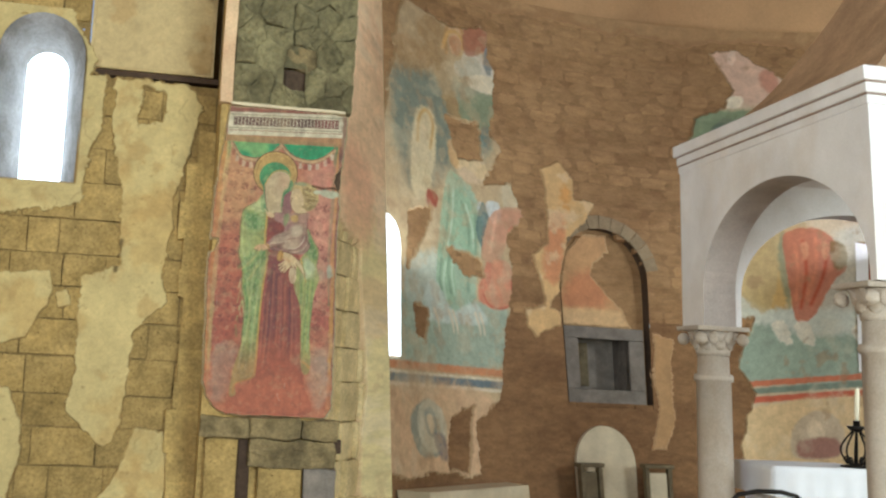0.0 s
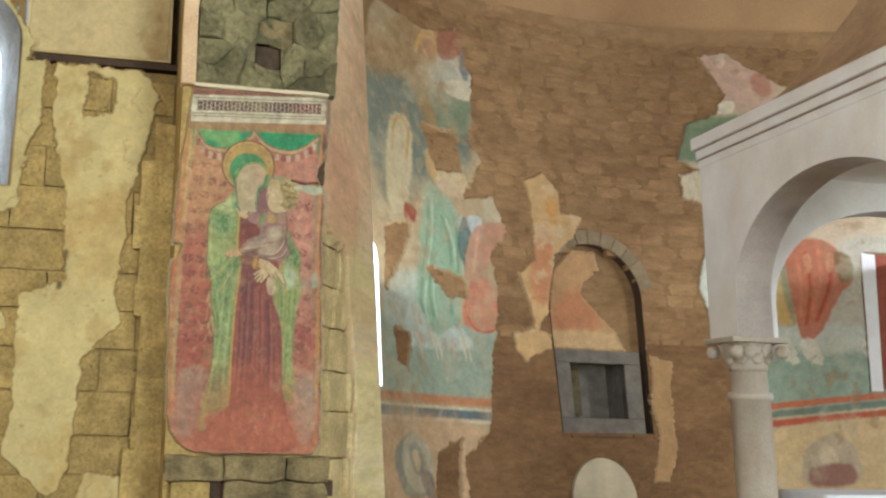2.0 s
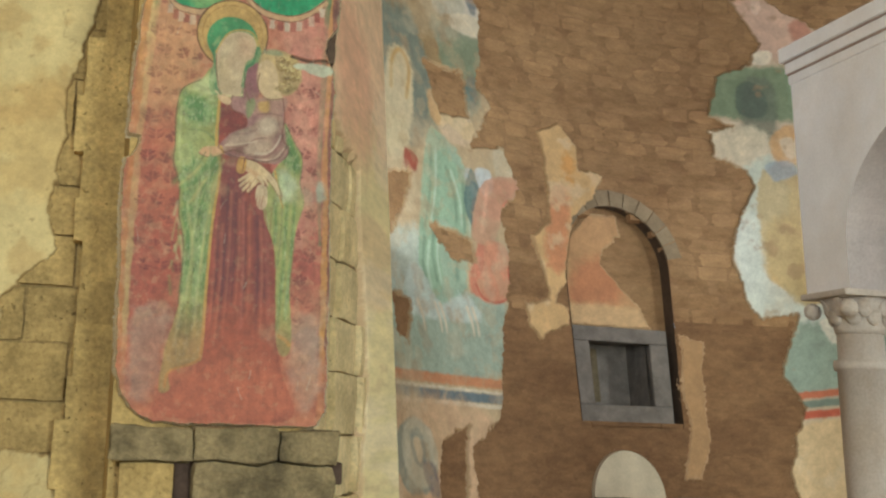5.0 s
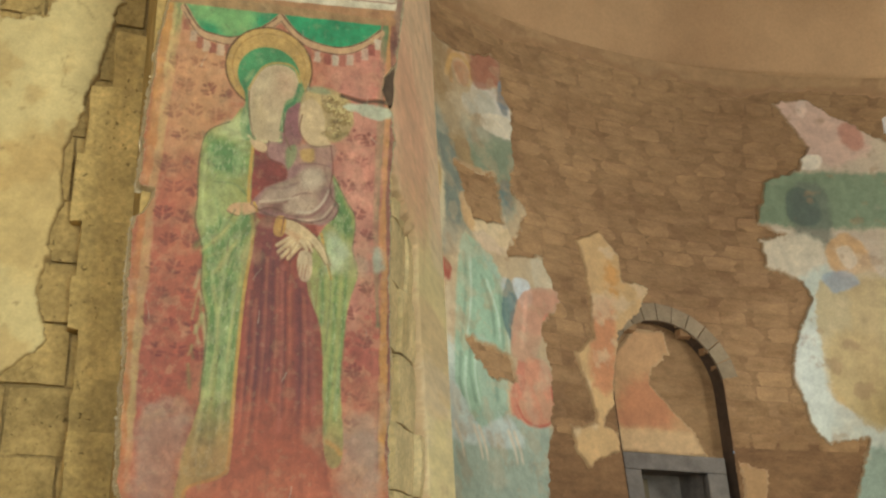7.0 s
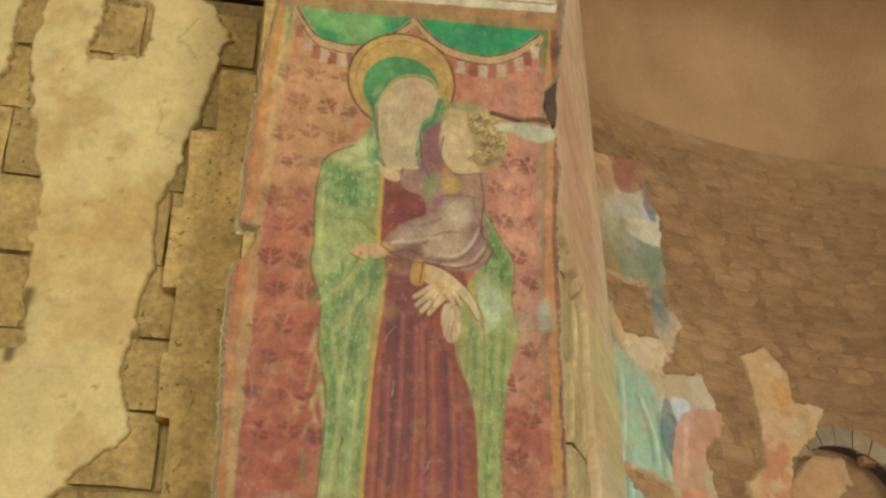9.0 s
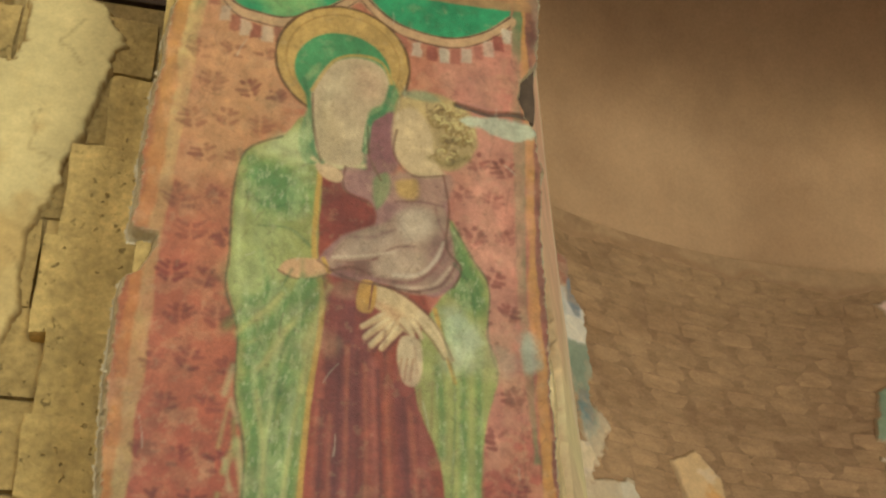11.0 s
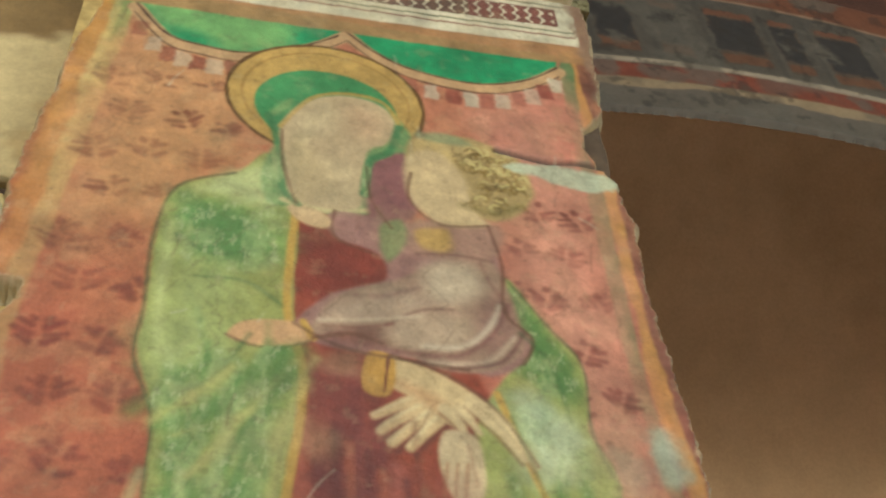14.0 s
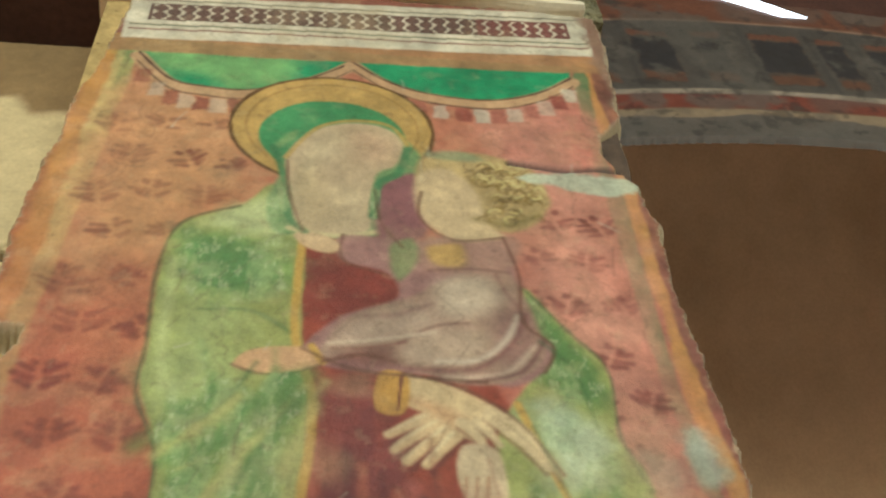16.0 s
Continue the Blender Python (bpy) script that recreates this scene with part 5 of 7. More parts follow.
for k in range(70):
    a, r = rs.uniform(-1.9, 2.4), rs.uniform(0.02, 0.085)
    x, z = 0.905 + r * 0.9 * math.cos(a), 3.21 + r * math.sin(a)
    q = rs.uniform(0, 6.28)
    P.stroke([(x + 0.010 * math.cos(q + w), z + 0.010 * math.sin(q + w)) for w in (0.0, 0.9, 1.8, 2.7)], 0.0045, rs.choice(((142, 108, 54), (160, 126, 68), (222, 198, 136), (120, 92, 50))), 0.0025, 0.65)
P.stroke([(0.87, 3.135), (0.92, 3.125), (0.965, 3.15)], 0.016, (126, 108, 60), 0.010, 0.6)
for pts, w in (([(0.562, 3.31), (0.585, 3.20), (0.592, 3.12), (0.615, 3.085)], 0.012), ([(0.775, 3.32), (0.758, 3.25), (0.725, 3.215), (0.715, 3.13)], 0.014)):
    P.stroke(pts, w, (78, 128, 82), 0.004, 0.9)
for pts in ([(0.585, 3.27), (0.590, 3.18), (0.612, 3.088)], [(0.53, 2.795), (0.56, 2.781), (0.60, 2.78), (0.64, 2.80)], [(0.615, 2.83), (0.68, 2.795), (0.76, 2.785), (0.85, 2.778)], [(0.745, 2.79), (0.805, 2.773), (0.855, 2.738), (0.892, 2.694), (0.926, 2.622)], [(0.67, 3.08), (0.67, 3.02), (0.73, 2.99)], [(0.905, 3.09), (0.918, 3.0), (0.912, 2.9), (0.947, 2.85), (0.928, 2.80)], [(0.72, 3.20), (0.725, 3.12), (0.755, 3.055)], [(0.79, 3.20), (0.785, 3.13), (0.83, 3.08), (0.905, 3.09)], [(0.642, 2.806), (0.692, 2.822), (0.735, 2.811)]):
    P.stroke(pts, 0.0055, (110, 70, 52), 0.003, 0.75)
for pts in ([(0.60, 2.86), (0.55, 2.90), (0.48, 2.90)], [(0.56, 2.80), (0.52, 2.72), (0.47, 2.68)], [(0.60, 2.72), (0.55, 2.60), (0.50, 2.42)], [(0.575, 2.66), (0.54, 2.45), (0.52, 2.2)], [(0.45, 2.98), (0.50, 2.95), (0.56, 2.97)], [(0.93, 2.86), (0.97, 2.80), (0.98, 2.70)], [(0.90, 2.70), (0.93, 2.55), (0.92, 2.3)]):
    P.stroke(pts, 0.007, (70, 100, 58), 0.005, 0.6, 0.4)
for k in range(40):
    x, z = rs.uniform(0.62, 0.90), rs.uniform(1.75, 2.68)
    P.stroke([(x, z), (x + rs.uniform(-0.008, 0.008), z - rs.uniform(0.05, 0.16))], rs.uniform(0.004, 0.010), rs.choice(((104, 50, 44), (134, 66, 54), (188, 104, 80), (120, 58, 50))), 0.005, 0.4)
for k in range(46):
    x, z = rs.uniform(0.43, 0.60), rs.uniform(1.85, 3.05)
    P.stroke([(x, z), (x + rs.uniform(-0.02, 0.02), z - rs.uniform(0.03, 0.10))], rs.uniform(0.006, 0.014), rs.choice(((86, 130, 72), (190, 190, 126), (112, 142, 74), (206, 206, 150))), 0.007, 0.4)

for pts in ([(0.625, 2.78), (0.575, 2.70), (0.46, 2.63)], [(0.60, 2.77), (0.545, 2.68), (0.48, 2.57)], [(0.615, 2.74), (0.58, 2.64), (0.54, 2.50)], [(0.52, 2.75), (0.47, 2.69), (0.43, 2.65)], [(0.585, 2.60), (0.56, 2.45), (0.545, 2.25)], [(0.48, 2.52), (0.505, 2.35), (0.49, 2.15)]):
    P.stroke(pts, 0.030, DEEP, 0.016, 0.6, 0.35)
    P.stroke([(x + 0.022, z - 0.012) for x, z in pts], 0.012, (204, 190, 124), 0.008, 0.55, 0.3)
P.blob([(0.645, 2.76), (0.72, 2.76), (0.74, 2.5), (0.72, 2.2), (0.66, 2.2)], (104, 58, 62), 0.04, 0.03, 0.5)
P.blob([(0.80, 2.55), (0.86, 2.55), (0.88, 2.2), (0.82, 2.1)], (120, 64, 64), 0.03, 0.02, 0.4)
for x0, x1, zt, zb in ((0.672, 0.668, 2.66, 2.02), (0.712, 0.716, 2.62, 2.10), (0.758, 0.772, 2.58, 2.05), (0.815, 0.835, 2.52, 2.0), (0.64, 0.63, 2.5, 1.95)):
    P.stroke([(x0, zt), ((x0 + x1) / 2 + 0.005, (zt + zb) / 2), (x1, zb)], 0.011, (92, 46, 46), 0.007, 0.65, 0.3)
    P.stroke([(x0 + 0.018, zt - 0.03), ((x0 + x1) / 2 + 0.024, (zt + zb) / 2), (x1 + 0.018, zb)], 0.009, (196, 116, 88), 0.007, 0.45, 0.3)
P.blob([(0.60, 3.20), (0.64, 3.22), (0.66, 3.12), (0.61, 3.10)], (190, 160, 120), 0.03, 0.01, 0.5)
P.blob([(0.69, 3.36), (0.75, 3.34), (0.745, 3.28), (0.70, 3.28)], (204, 156, 126), 0.03, 0.01, 0.45)
P.blob([(0.60, 3.30), (0.65, 3.37), (0.66, 3.30), (0.62, 3.26)], (220, 196, 160), 0.03, 0.01, 0.4)
P.blob([(1.085, 2.70), (1.12, 2.70), (1.125, 2.62), (1.09, 2.62)], (176, 186, 166), 0.012, 0.014, 0.7, rough=0.03)
P.blob([(1.02, 2.66), (1.07, 2.65), (1.07, 2.60), (1.03, 2.60)], (206, 168, 144), 0.014, 0.014, 0.6, rough=0.03)

green = smooth_step(0.0, 0.05, P.col[..., 1] - P.col[..., 0]) * (P.v < 3.2)
for scale, cut, mix, rgb in ((0.06, 0.52, 0.35, (190, 194, 138)), (0.03, 0.58, 0.35, (96, 128, 70)), (0.016, 0.60, 0.40, (206, 204, 160))):
    a = (green * mix * smooth_step(cut, cut + 0.12, vnoise(P.u * 2.2, P.v, scale, 170 + int(scale * 1000), 4)))[..., None]
    P.col = P.col * (1 - a) + a * lin(*rgb)
P.blob([(0.30, 2.02), (0.62, 2.05), (0.95, 2.0), (1.06, 1.56), (0.34, 1.56)], (186, 100, 68), 0.16, 0.04, 0.5)
# patterned strip along the top
P.blob([(0.15, 3.645), (1.25, 3.69), (1.25, 3.62), (0.15, 3.585)], (178, 130, 90), 0.004, 0.003, 0.9, sharp=True)
P.blob([(0.15, 3.955), (1.25, 3.955), (1.25, 3.697), (0.15, 3.65)], (150, 92, 74), 0.004, 0.003, sharp=True)
P.blob([(0.275, 3.815), (1.15, 3.865), (1.145, 3.685), (0.28, 3.640)], (222, 204, 178), 0.003, 0.003, sharp=True)
tilt = 0.046
dv = (P.v - 3.662) - tilt * (P.u - 0.28)
for a, b, rgb in ((0.030, 0.036, (110, 104, 72)), (0.132, 0.138, (116, 100, 72)), (0.012, 0.018, (150, 86, 72))):
    w = (((dv > a) & (dv < b) & (P.u > 0.29) & (P.u < 1.14)) * 0.8)[..., None]
    P.col = P.col * (1 - w) + w * lin(*rgb)
fu, fv = (P.u - 0.325) / 0.026, (dv - 0.056) / 0.030
cell = np.abs((fu % 1) - 0.5) + np.abs(((fv + 0.5 * (np.floor(fu) % 2)) % 1) - 0.5)
lat = (cell > 0.66) & (dv > 0.056) & (dv < 0.116) & (P.u > 0.325) & (P.u < 1.105)
net = (dv > 0.052) & (dv < 0.120) & (P.u > 0.32) & (P.u < 1.11)
w = (net * 0.9)[..., None]
shade = np.where((P.u > 0.93)[..., None], lin(118, 46, 44), lin(96, 54, 46))
P.col = P.col * (1 - w) + w * np.where(lat[..., None], lin(216, 196, 172), shade)
# wear: lost paint, pale bloom, cracks, scratches
P.blob([(0.95, 3.255), (1.03, 3.275), (1.13, 3.262), (1.15, 3.235), (1.08, 3.215), (1.0, 3.235)], (196, 194, 168), 0.006, 0.01, 0.9, rough=0.03)
P.stroke([(0.94, 3.30), (1.02, 3.285), (1.08, 3.295), (1.14, 3.29)], 0.014, (84, 66, 54), 0.004, 0.85)
P.lose([(1.24, 3.475), (1.152, 3.455), (1.110, 3.40), (1.104, 3.345), (1.120, 3.30), (1.24, 3.29)], 0.005, 0.03)
P.blob([(1.15, 3.90), (1.22, 3.90), (1.22, 3.3), (1.155, 3.4)], (150, 116, 96), 0.01, 0.02, 0.9, rough=0.04)
P.weather((214, 188, 146), 0.30, 0.64, 0.20)
P.weather((206, 172, 130), 0.06, 0.64, 0.14)
P.weather((112, 78, 56), 0.035, 0.66, 0.13)
P.weather((214, 190, 150), 0.022, 0.64, 0.11)
P.weather((92, 64, 46), 0.014, 0.66, 0.24)
for k in range(34):
    x, z = rs.uniform(0.28, 1.12), rs.uniform(1.6, 3.6)
    a = rs.gauss(1.57, 0.4)
    L = rs.uniform(0.02, 0.07)
    P.stroke([(x, z), (x + L * 0.5 * math.cos(a) + rs.uniform(-0.003, 0.003), z + L * 0.5 * math.sin(a)), (x + L * math.cos(a), z + L * math.sin(a))], 0.0025, rs.choice(((216, 204, 180), (104, 66, 52))), 0.0025, 0.4)
for k in range(44):
    x, z = rs.uniform(0.3, 1.1), rs.uniform(1.7, 3.55)
    pts = [(x, z)]
    for i in range(7):
        pts.append((pts[-1][0] + rs.uniform(-0.022, 0.022), pts[-1][1] - rs.uniform(0.004, 0.03)))
    P.stroke(pts, 0.0020, (86, 60, 46), 0.002, 0.28)
P.high -= 0.010 * smooth_step(0.012, 0.0, seg_dist(P.u, P.v, np.array([(0.94, 3.30), (1.02, 3.285), (1.08, 3.295), (1.14, 3.29)]), False)[0])
P.col *= (1 + 0.42 * (vnoise(P.u, P.v, 0.055, 181, 3) - 0.5) + 0.26 * (vnoise(P.u, P.v, 0.016, 182, 3) - 0.5) + 0.22 * (vnoise(P.u * 3, P.v, 0.05, 183, 3) - 0.5))[..., None]
grey = P.col.mean(-1, keepdims=True)
P.col = (grey + 1.06 * (P.col - grey)) * np.array([0.60, 0.63, 0.60])
P.col = np.clip(P.col, 0.01, 1.0)
fresco = empty("fresco", "faded red and green wall painting with a gold halo", "fresco")


def on_pier(u, v, h):
    return np.stack([u, FACE + 0.030 - h, v], -1)


top_edge = 3.652 + 0.046 * (P.u - 0.28)
zone_top = P.v > top_edge
zone_left = ~zone_top & (P.u < 0.265 + 0.034 * np.maximum(P.v - 2.45, 0.0))
zone_right = ~zone_top & (P.u > 1.078)
zone_canopy = ~zone_top & ~zone_left & ~zone_right & (P.v > 3.44)
for nm, zone, lab in (("patterned_band", zone_top, "white band with a dark red lattice"), ("border", zone_left, "orange and cream painted border"), ("border", zone_right, "green and orange painted border"),
                      ("canopy", zone_canopy, "green painted canopy with a fringe"), ("painted_field", ~zone_top & ~zone_left & ~zone_right & ~zone_canopy, "red field with green mantle shapes")):
    P.build(nm, on_pier, 0.028, M_FRESCO, 0.010, fresco, lab, uneven=0.005, edge_rgb=(182, 164, 130), only=zone)

# ---- remains of painting on the apse wall ----
F = Plaster(-6.3, -1.4, 0.7, 7.1, 0.014, 300)
F.fill((196, 170, 132), 0.16, 0.5)
F.cover([(-3.92, 6.78), (-3.05, 6.61), (-2.43, 6.72), (-2.51, 6.30), (-2.37, 6.10), (-2.50, 5.56), (-2.55, 5.15), (-2.41, 5.02), (-2.52, 4.79), (-2.83, 4.40), (-2.29, 4.56), (-2.24, 4.28), (-2.13, 4.09), (-2.44, 3.79), (-2.41, 3.34), (-2.52, 2.80), (-2.63, 2.53), (-2.77, 1.80), (-2.88, 1.60), (-3.36, 1.36), (-3.35, 0.74), (-6.04, 0.82)], 0.06, 0.25)
for pts in ([(-4.29, 3.91), (-3.73, 4.04), (-3.99, 3.64), (-4.45, 3.20)], [(-3.61, 3.52), (-2.96, 3.45), (-2.90, 3.19), (-3.33, 3.19)], [(-3.34, 5.29), (-2.78, 5.28), (-2.76, 4.77), (-3.18, 4.77)], [(-4.41, 2.78), (-4.11, 2.71), (-4.24, 2.31), (-4.44, 2.41)], [(-3.87, 1.45), (-3.36, 1.58), (-3.62, 0.79), (-4.07, 0.80)]):
    F.lose(pts, 0.05, 0.2)
F.blob([(-4.15, 5.78), (-3.15, 5.81), (-2.45, 5.76), (-2.58, 4.95), (-3.13, 4.56), (-3.64, 4.68), (-4.43, 4.71)], (146, 150, 128), 0.12, 0.1, 0.85)
F.blob([(-5.04, 2.83), (-2.54, 2.81), (-2.68, 2.07), (-5.34, 2.09)], (166, 178, 158), 0.06, 0.05, 0.95)
F.blob([(-3.45, 4.42), (-3.11, 4.46), (-2.84, 3.96), (-3.00, 3.67), (-3.20, 2.81), (-3.86, 2.82), (-3.83, 3.29), (-3.51, 3.63), (-3.35, 4.09)], (164, 186, 160), 0.03, 0.05, 0.9)
for a, b in (((-3.28, 4.26), (-3.66, 3.01)), ((-3.08, 4.16), (-3.27, 3.00)), ((-3.51, 4.07), (-3.83, 3.10))):
    F.stroke([a, b], 0.06, (112, 138, 118), 0.04, 0.7)
F.blob([(-4.48, 3.25), (-3.75, 3.44), (-3.80, 2.86), (-4.53, 2.78)], (186, 192, 176), 0.08, 0.05, 0.9)
F.blob([(-2.64, 4.11), (-2.13, 4.12), (-2.28, 3.95), (-2.65, 3.52), (-2.46, 3.27), (-2.50, 2.88), (-2.89, 2.82), (-3.09, 2.98), (-2.87, 3.43), (-3.03, 3.61)], (206, 132, 104), 0.02, 0.03, 0.95)
F.stroke([(-2.66, 3.18), (-2.88, 3.04), (-2.87, 2.86), (-2.58, 2.85)], 0.03, (186, 76, 62), 0.015, 0.8)
F.blob([(-4.3, 5.75), (-3.4, 5.75), (-3.25, 5.0), (-3.6, 4.35), (-4.3, 4.3)], (112, 120, 110), 0.10, 0.08, 0.65)
F.blob([(-3.91, 5.22), (-3.63, 5.31), (-3.57, 4.99), (-3.78, 4.28), (-4.06, 4.08), (-4.16, 4.39)], (214, 194, 154), 0.03, 0.04, 0.95)
F.stroke([(-3.94, 4.85), (-3.86, 5.16), (-3.71, 5.29), (-3.61, 5.12), (-3.71, 4.79)], 0.05, (194, 152, 88), 0.02, 0.8)
F.blob([(-3.85, 4.23), (-3.67, 4.17), (-3.72, 4.03), (-3.90, 4.03)], (158, 72, 56), 0.02, 0.02, 0.9)
F.blob([(-2.94, 4.18), (-2.76, 4.15), (-2.78, 3.94), (-2.96, 3.88)], (184, 190, 184), 0.02, 0.02, 0.9)
F.blob([(-3.14, 6.57), (-2.96, 6.66), (-2.94, 6.33), (-3.13, 6.18)], (212, 172, 134), 0.02, 0.02, 0.9)
F.stroke([(-3.23, 6.19), (-3.19, 6.52), (-3.00, 6.69), (-2.89, 6.49)], 0.06, (196, 148, 96), 0.02, 0.85)
F.blob([(-2.83, 6.70), (-2.52, 6.67), (-2.56, 6.35), (-2.86, 6.32)], (186, 112, 86), 0.03, 0.03, 0.9)
F.blob([(-2.91, 6.27), (-2.57, 6.30), (-2.44, 6.08), (-2.49, 5.79), (-2.91, 6.00)], (212, 200, 180), 0.02, 0.03, 0.95)
F.blob([(-2.52, 6.51), (-2.43, 6.40), (-2.49, 6.03), (-2.60, 6.14)], (124, 130, 132), 0.02, 0.02, 0.9)
F.blob([(-3.34, 4.87), (-2.80, 4.90), (-2.79, 4.50), (-3.15, 4.46)], (212, 184, 150), 0.03, 0.05, 0.9)
F.blob([(-5.34, 2.09), (-2.69, 2.03), (-2.71, 1.94), (-5.39, 1.99)], (204, 138, 96), 0.012, 0.012, 0.95, sharp=True)
F.blob([(-5.40, 1.98), (-2.71, 1.91), (-2.72, 1.88), (-5.41, 1.94)], (222, 208, 180), 0.01, 0.01, 0.95, sharp=True)
F.blob([(-5.41, 1.94), (-2.72, 1.88), (-2.74, 1.79), (-5.46, 1.84)], (108, 122, 128), 0.012, 0.012, 0.95, sharp=True)
F.blob([(-5.46, 1.84), (-2.74, 1.78), (-2.75, 1.74), (-5.48, 1.80)], (222, 208, 180), 0.01, 0.01, 0.9, sharp=True)
F.blob([(-5.51, 1.74), (-3.06, 1.71), (-3.41, 0.74), (-6.04, 0.82)], (214, 176, 138), 0.08, 0.05, 0.9)
F.blob([(-4.82, 1.42), (-4.43, 1.64), (-4.14, 1.50), (-4.08, 1.10), (-4.36, 0.98), (-4.70, 1.03)], (150, 152, 136), 0.02, 0.02, 0.9)
F.blob([(-4.58, 1.42), (-4.37, 1.48), (-4.31, 1.33), (-4.44, 1.11), (-4.60, 1.16)], (214, 194, 164), 0.02, 0.02, 0.95)
F.blob([(-4.4, 6.95), (-3.35, 6.85), (-3.30, 5.95), (-4.4, 5.85)], (162, 130, 90), 0.12, 0.10, 0.85)
SAGE, MINT, BONE = (126, 148, 122), (196, 210, 184), (222, 206, 176)
F.blob([(-3.45, 6.00), (-3.24, 5.89), (-2.99, 5.18), (-2.90, 4.85), (-3.17, 5.07), (-3.43, 5.70)], (164, 132, 88), 0.04, 0.05, 0.85)
F.blob([(-3.10, 5.50), (-2.47, 5.72), (-2.60, 4.98), (-2.88, 5.0)], (134, 142, 112), 0.03, 0.05, 0.8)
F.blob([(-2.75, 5.2), (-2.60, 5.25), (-2.62, 4.95), (-2.76, 4.92)], (112, 126, 122), 0.03, 0.03, 0.7)
F.stroke([(-3.28, 6.25), (-3.16, 6.48), (-3.0, 6.52), (-2.91, 6.38), (-2.98, 6.22)], 0.06, (206, 162, 100), 0.012, 0.9)
F.blob([(-3.16, 6.40), (-3.0, 6.46), (-2.95, 6.30), (-3.06, 6.18)], (190, 140, 102), 0.015, 0.01, 0.9)
F.blob([(-2.86, 6.62), (-2.56, 6.71), (-2.43, 6.55), (-2.71, 6.26), (-2.92, 6.26)], (168, 114, 88), 0.02, 0.02, 0.85)
F.blob([(-3.09, 6.07), (-2.79, 6.23), (-2.65, 6.15), (-2.70, 5.98), (-3.05, 5.90)], (196, 186, 162), 0.02, 0.02, 0.9)
F.blob([(-2.85, 5.93), (-2.65, 6.0), (-2.42, 5.96), (-2.50, 5.75), (-2.87, 5.78)], BONE, 0.012, 0.015, 0.95)
F.blob([(-3.34, 4.84), (-3.22, 4.90), (-3.10, 4.80), (-2.73, 4.71), (-2.81, 4.50), (-3.05, 4.62), (-3.25, 4.62)], (224, 196, 150), 0.012, 0.03, 0.9)
F.blob([(-3.36, 4.95), (-3.22, 4.93), (-3.22, 4.62), (-3.36, 4.66)], (206, 164, 112), 0.015, 0.02, 0.8)
F.blob([(-3.47, 4.43), (-3.28, 4.53), (-3.16, 4.33), (-2.89, 3.94), (-3.04, 3.27), (-3.26, 3.55), (-3.52, 3.51), (-3.51, 2.91), (-3.89, 2.77), (-3.84, 3.26)], (158, 182, 150), 0.015, 0.02, 0.85)
for pts in ([(-3.42, 4.35), (-3.50, 3.94), (-3.68, 3.49)], [(-3.22, 4.15), (-3.14, 3.85), (-3.16, 3.60)], [(-2.99, 4.03), (-3.01, 3.80), (-3.05, 3.5)], [(-3.55, 3.45), (-3.62, 3.2), (-3.60, 2.95)], [(-3.72, 3.35), (-3.80, 3.1), (-3.78, 2.9)]):
    F.stroke(pts, 0.05, SAGE, 0.02, 0.75, 0.3)
    F.stroke([(x + 0.07, z - 0.03) for x, z in pts], 0.035, MINT, 0.018, 0.8, 0.3)
F.blob([(-2.84, 4.20), (-2.74, 3.97), (-2.92, 3.58), (-3.0, 3.86)], (98, 118, 112), 0.012, 0.015, 0.85)
F.blob([(-2.78, 4.20), (-2.56, 4.23), (-2.54, 4.02), (-2.70, 3.93)], (204, 208, 204), 0.012, 0.01, 0.9)
F.blob([(-2.46, 4.48), (-2.27, 4.46), (-2.20, 4.24), (-2.46, 4.16)], (206, 190, 158), 0.015, 0.015, 0.85)
F.blob([(-2.67, 4.09), (-2.30, 4.20), (-2.12, 4.16), (-2.12, 4.01), (-2.40, 3.91), (-2.49, 3.67), (-2.66, 3.42), (-2.93, 3.44), (-2.89, 3.70)], (198, 150, 120), 0.012, 0.015, 0.88)
F.stroke([(-2.62, 4.05), (-2.70, 3.8), (-2.78, 3.55)], 0.05, (226, 172, 142), 0.02, 0.7)
F.blob([(-2.75, 3.44), (-2.47, 3.42), (-2.41, 3.13), (-2.51, 2.88), (-2.86, 2.80), (-2.99, 2.95), (-2.84, 3.15)], (206, 144, 112), 0.012, 0.015, 0.92)
F.stroke([(-2.45, 3.2), (-2.50, 2.90), (-2.70, 2.81), (-2.90, 2.85), (-2.98, 2.97)], 0.025, (184, 84, 66), 0.010, 0.8)
F.blob([(-4.10, 3.0), (-3.85, 3.05), (-3.60, 2.72), (-3.25, 2.86), (-3.02, 2.75), (-3.0, 2.60), (-3.5, 2.58), (-4.1, 2.60)], (204, 210, 198), 0.03, 0.04, 0.85)
for x in (-3.95, -3.66, -3.58, -3.14, -3.06):
    F.stroke([(x - 0.03, 2.72), (x + 0.02, 2.58), (x + 0.03, 2.46)], 0.05, BONE, 0.015, 0.85, 0.4)
F.blob([(-4.60, 1.51), (-4.34, 1.64), (-4.05, 1.50), (-4.03, 1.17), (-4.38, 1.02), (-4.65, 1.20)], (196, 186, 160), 0.02, 0.02, 0.9)
F.blob([(-4.46, 1.50), (-4.28, 1.54), (-4.20, 1.32), (-4.32, 1.20), (-4.46, 1.28)], (150, 152, 140), 0.015, 0.015, 0.9)
F.blob([(-4.42, 1.44), (-4.31, 1.46), (-4.27, 1.32), (-4.36, 1.24)], (216, 194, 160), 0.012, 0.01, 0.95)
F.blob([(-4.30, 1.24), (-4.06, 1.20), (-4.05, 0.95), (-4.22, 0.98)], (128, 116, 116), 0.03, 0.02, 0.8)
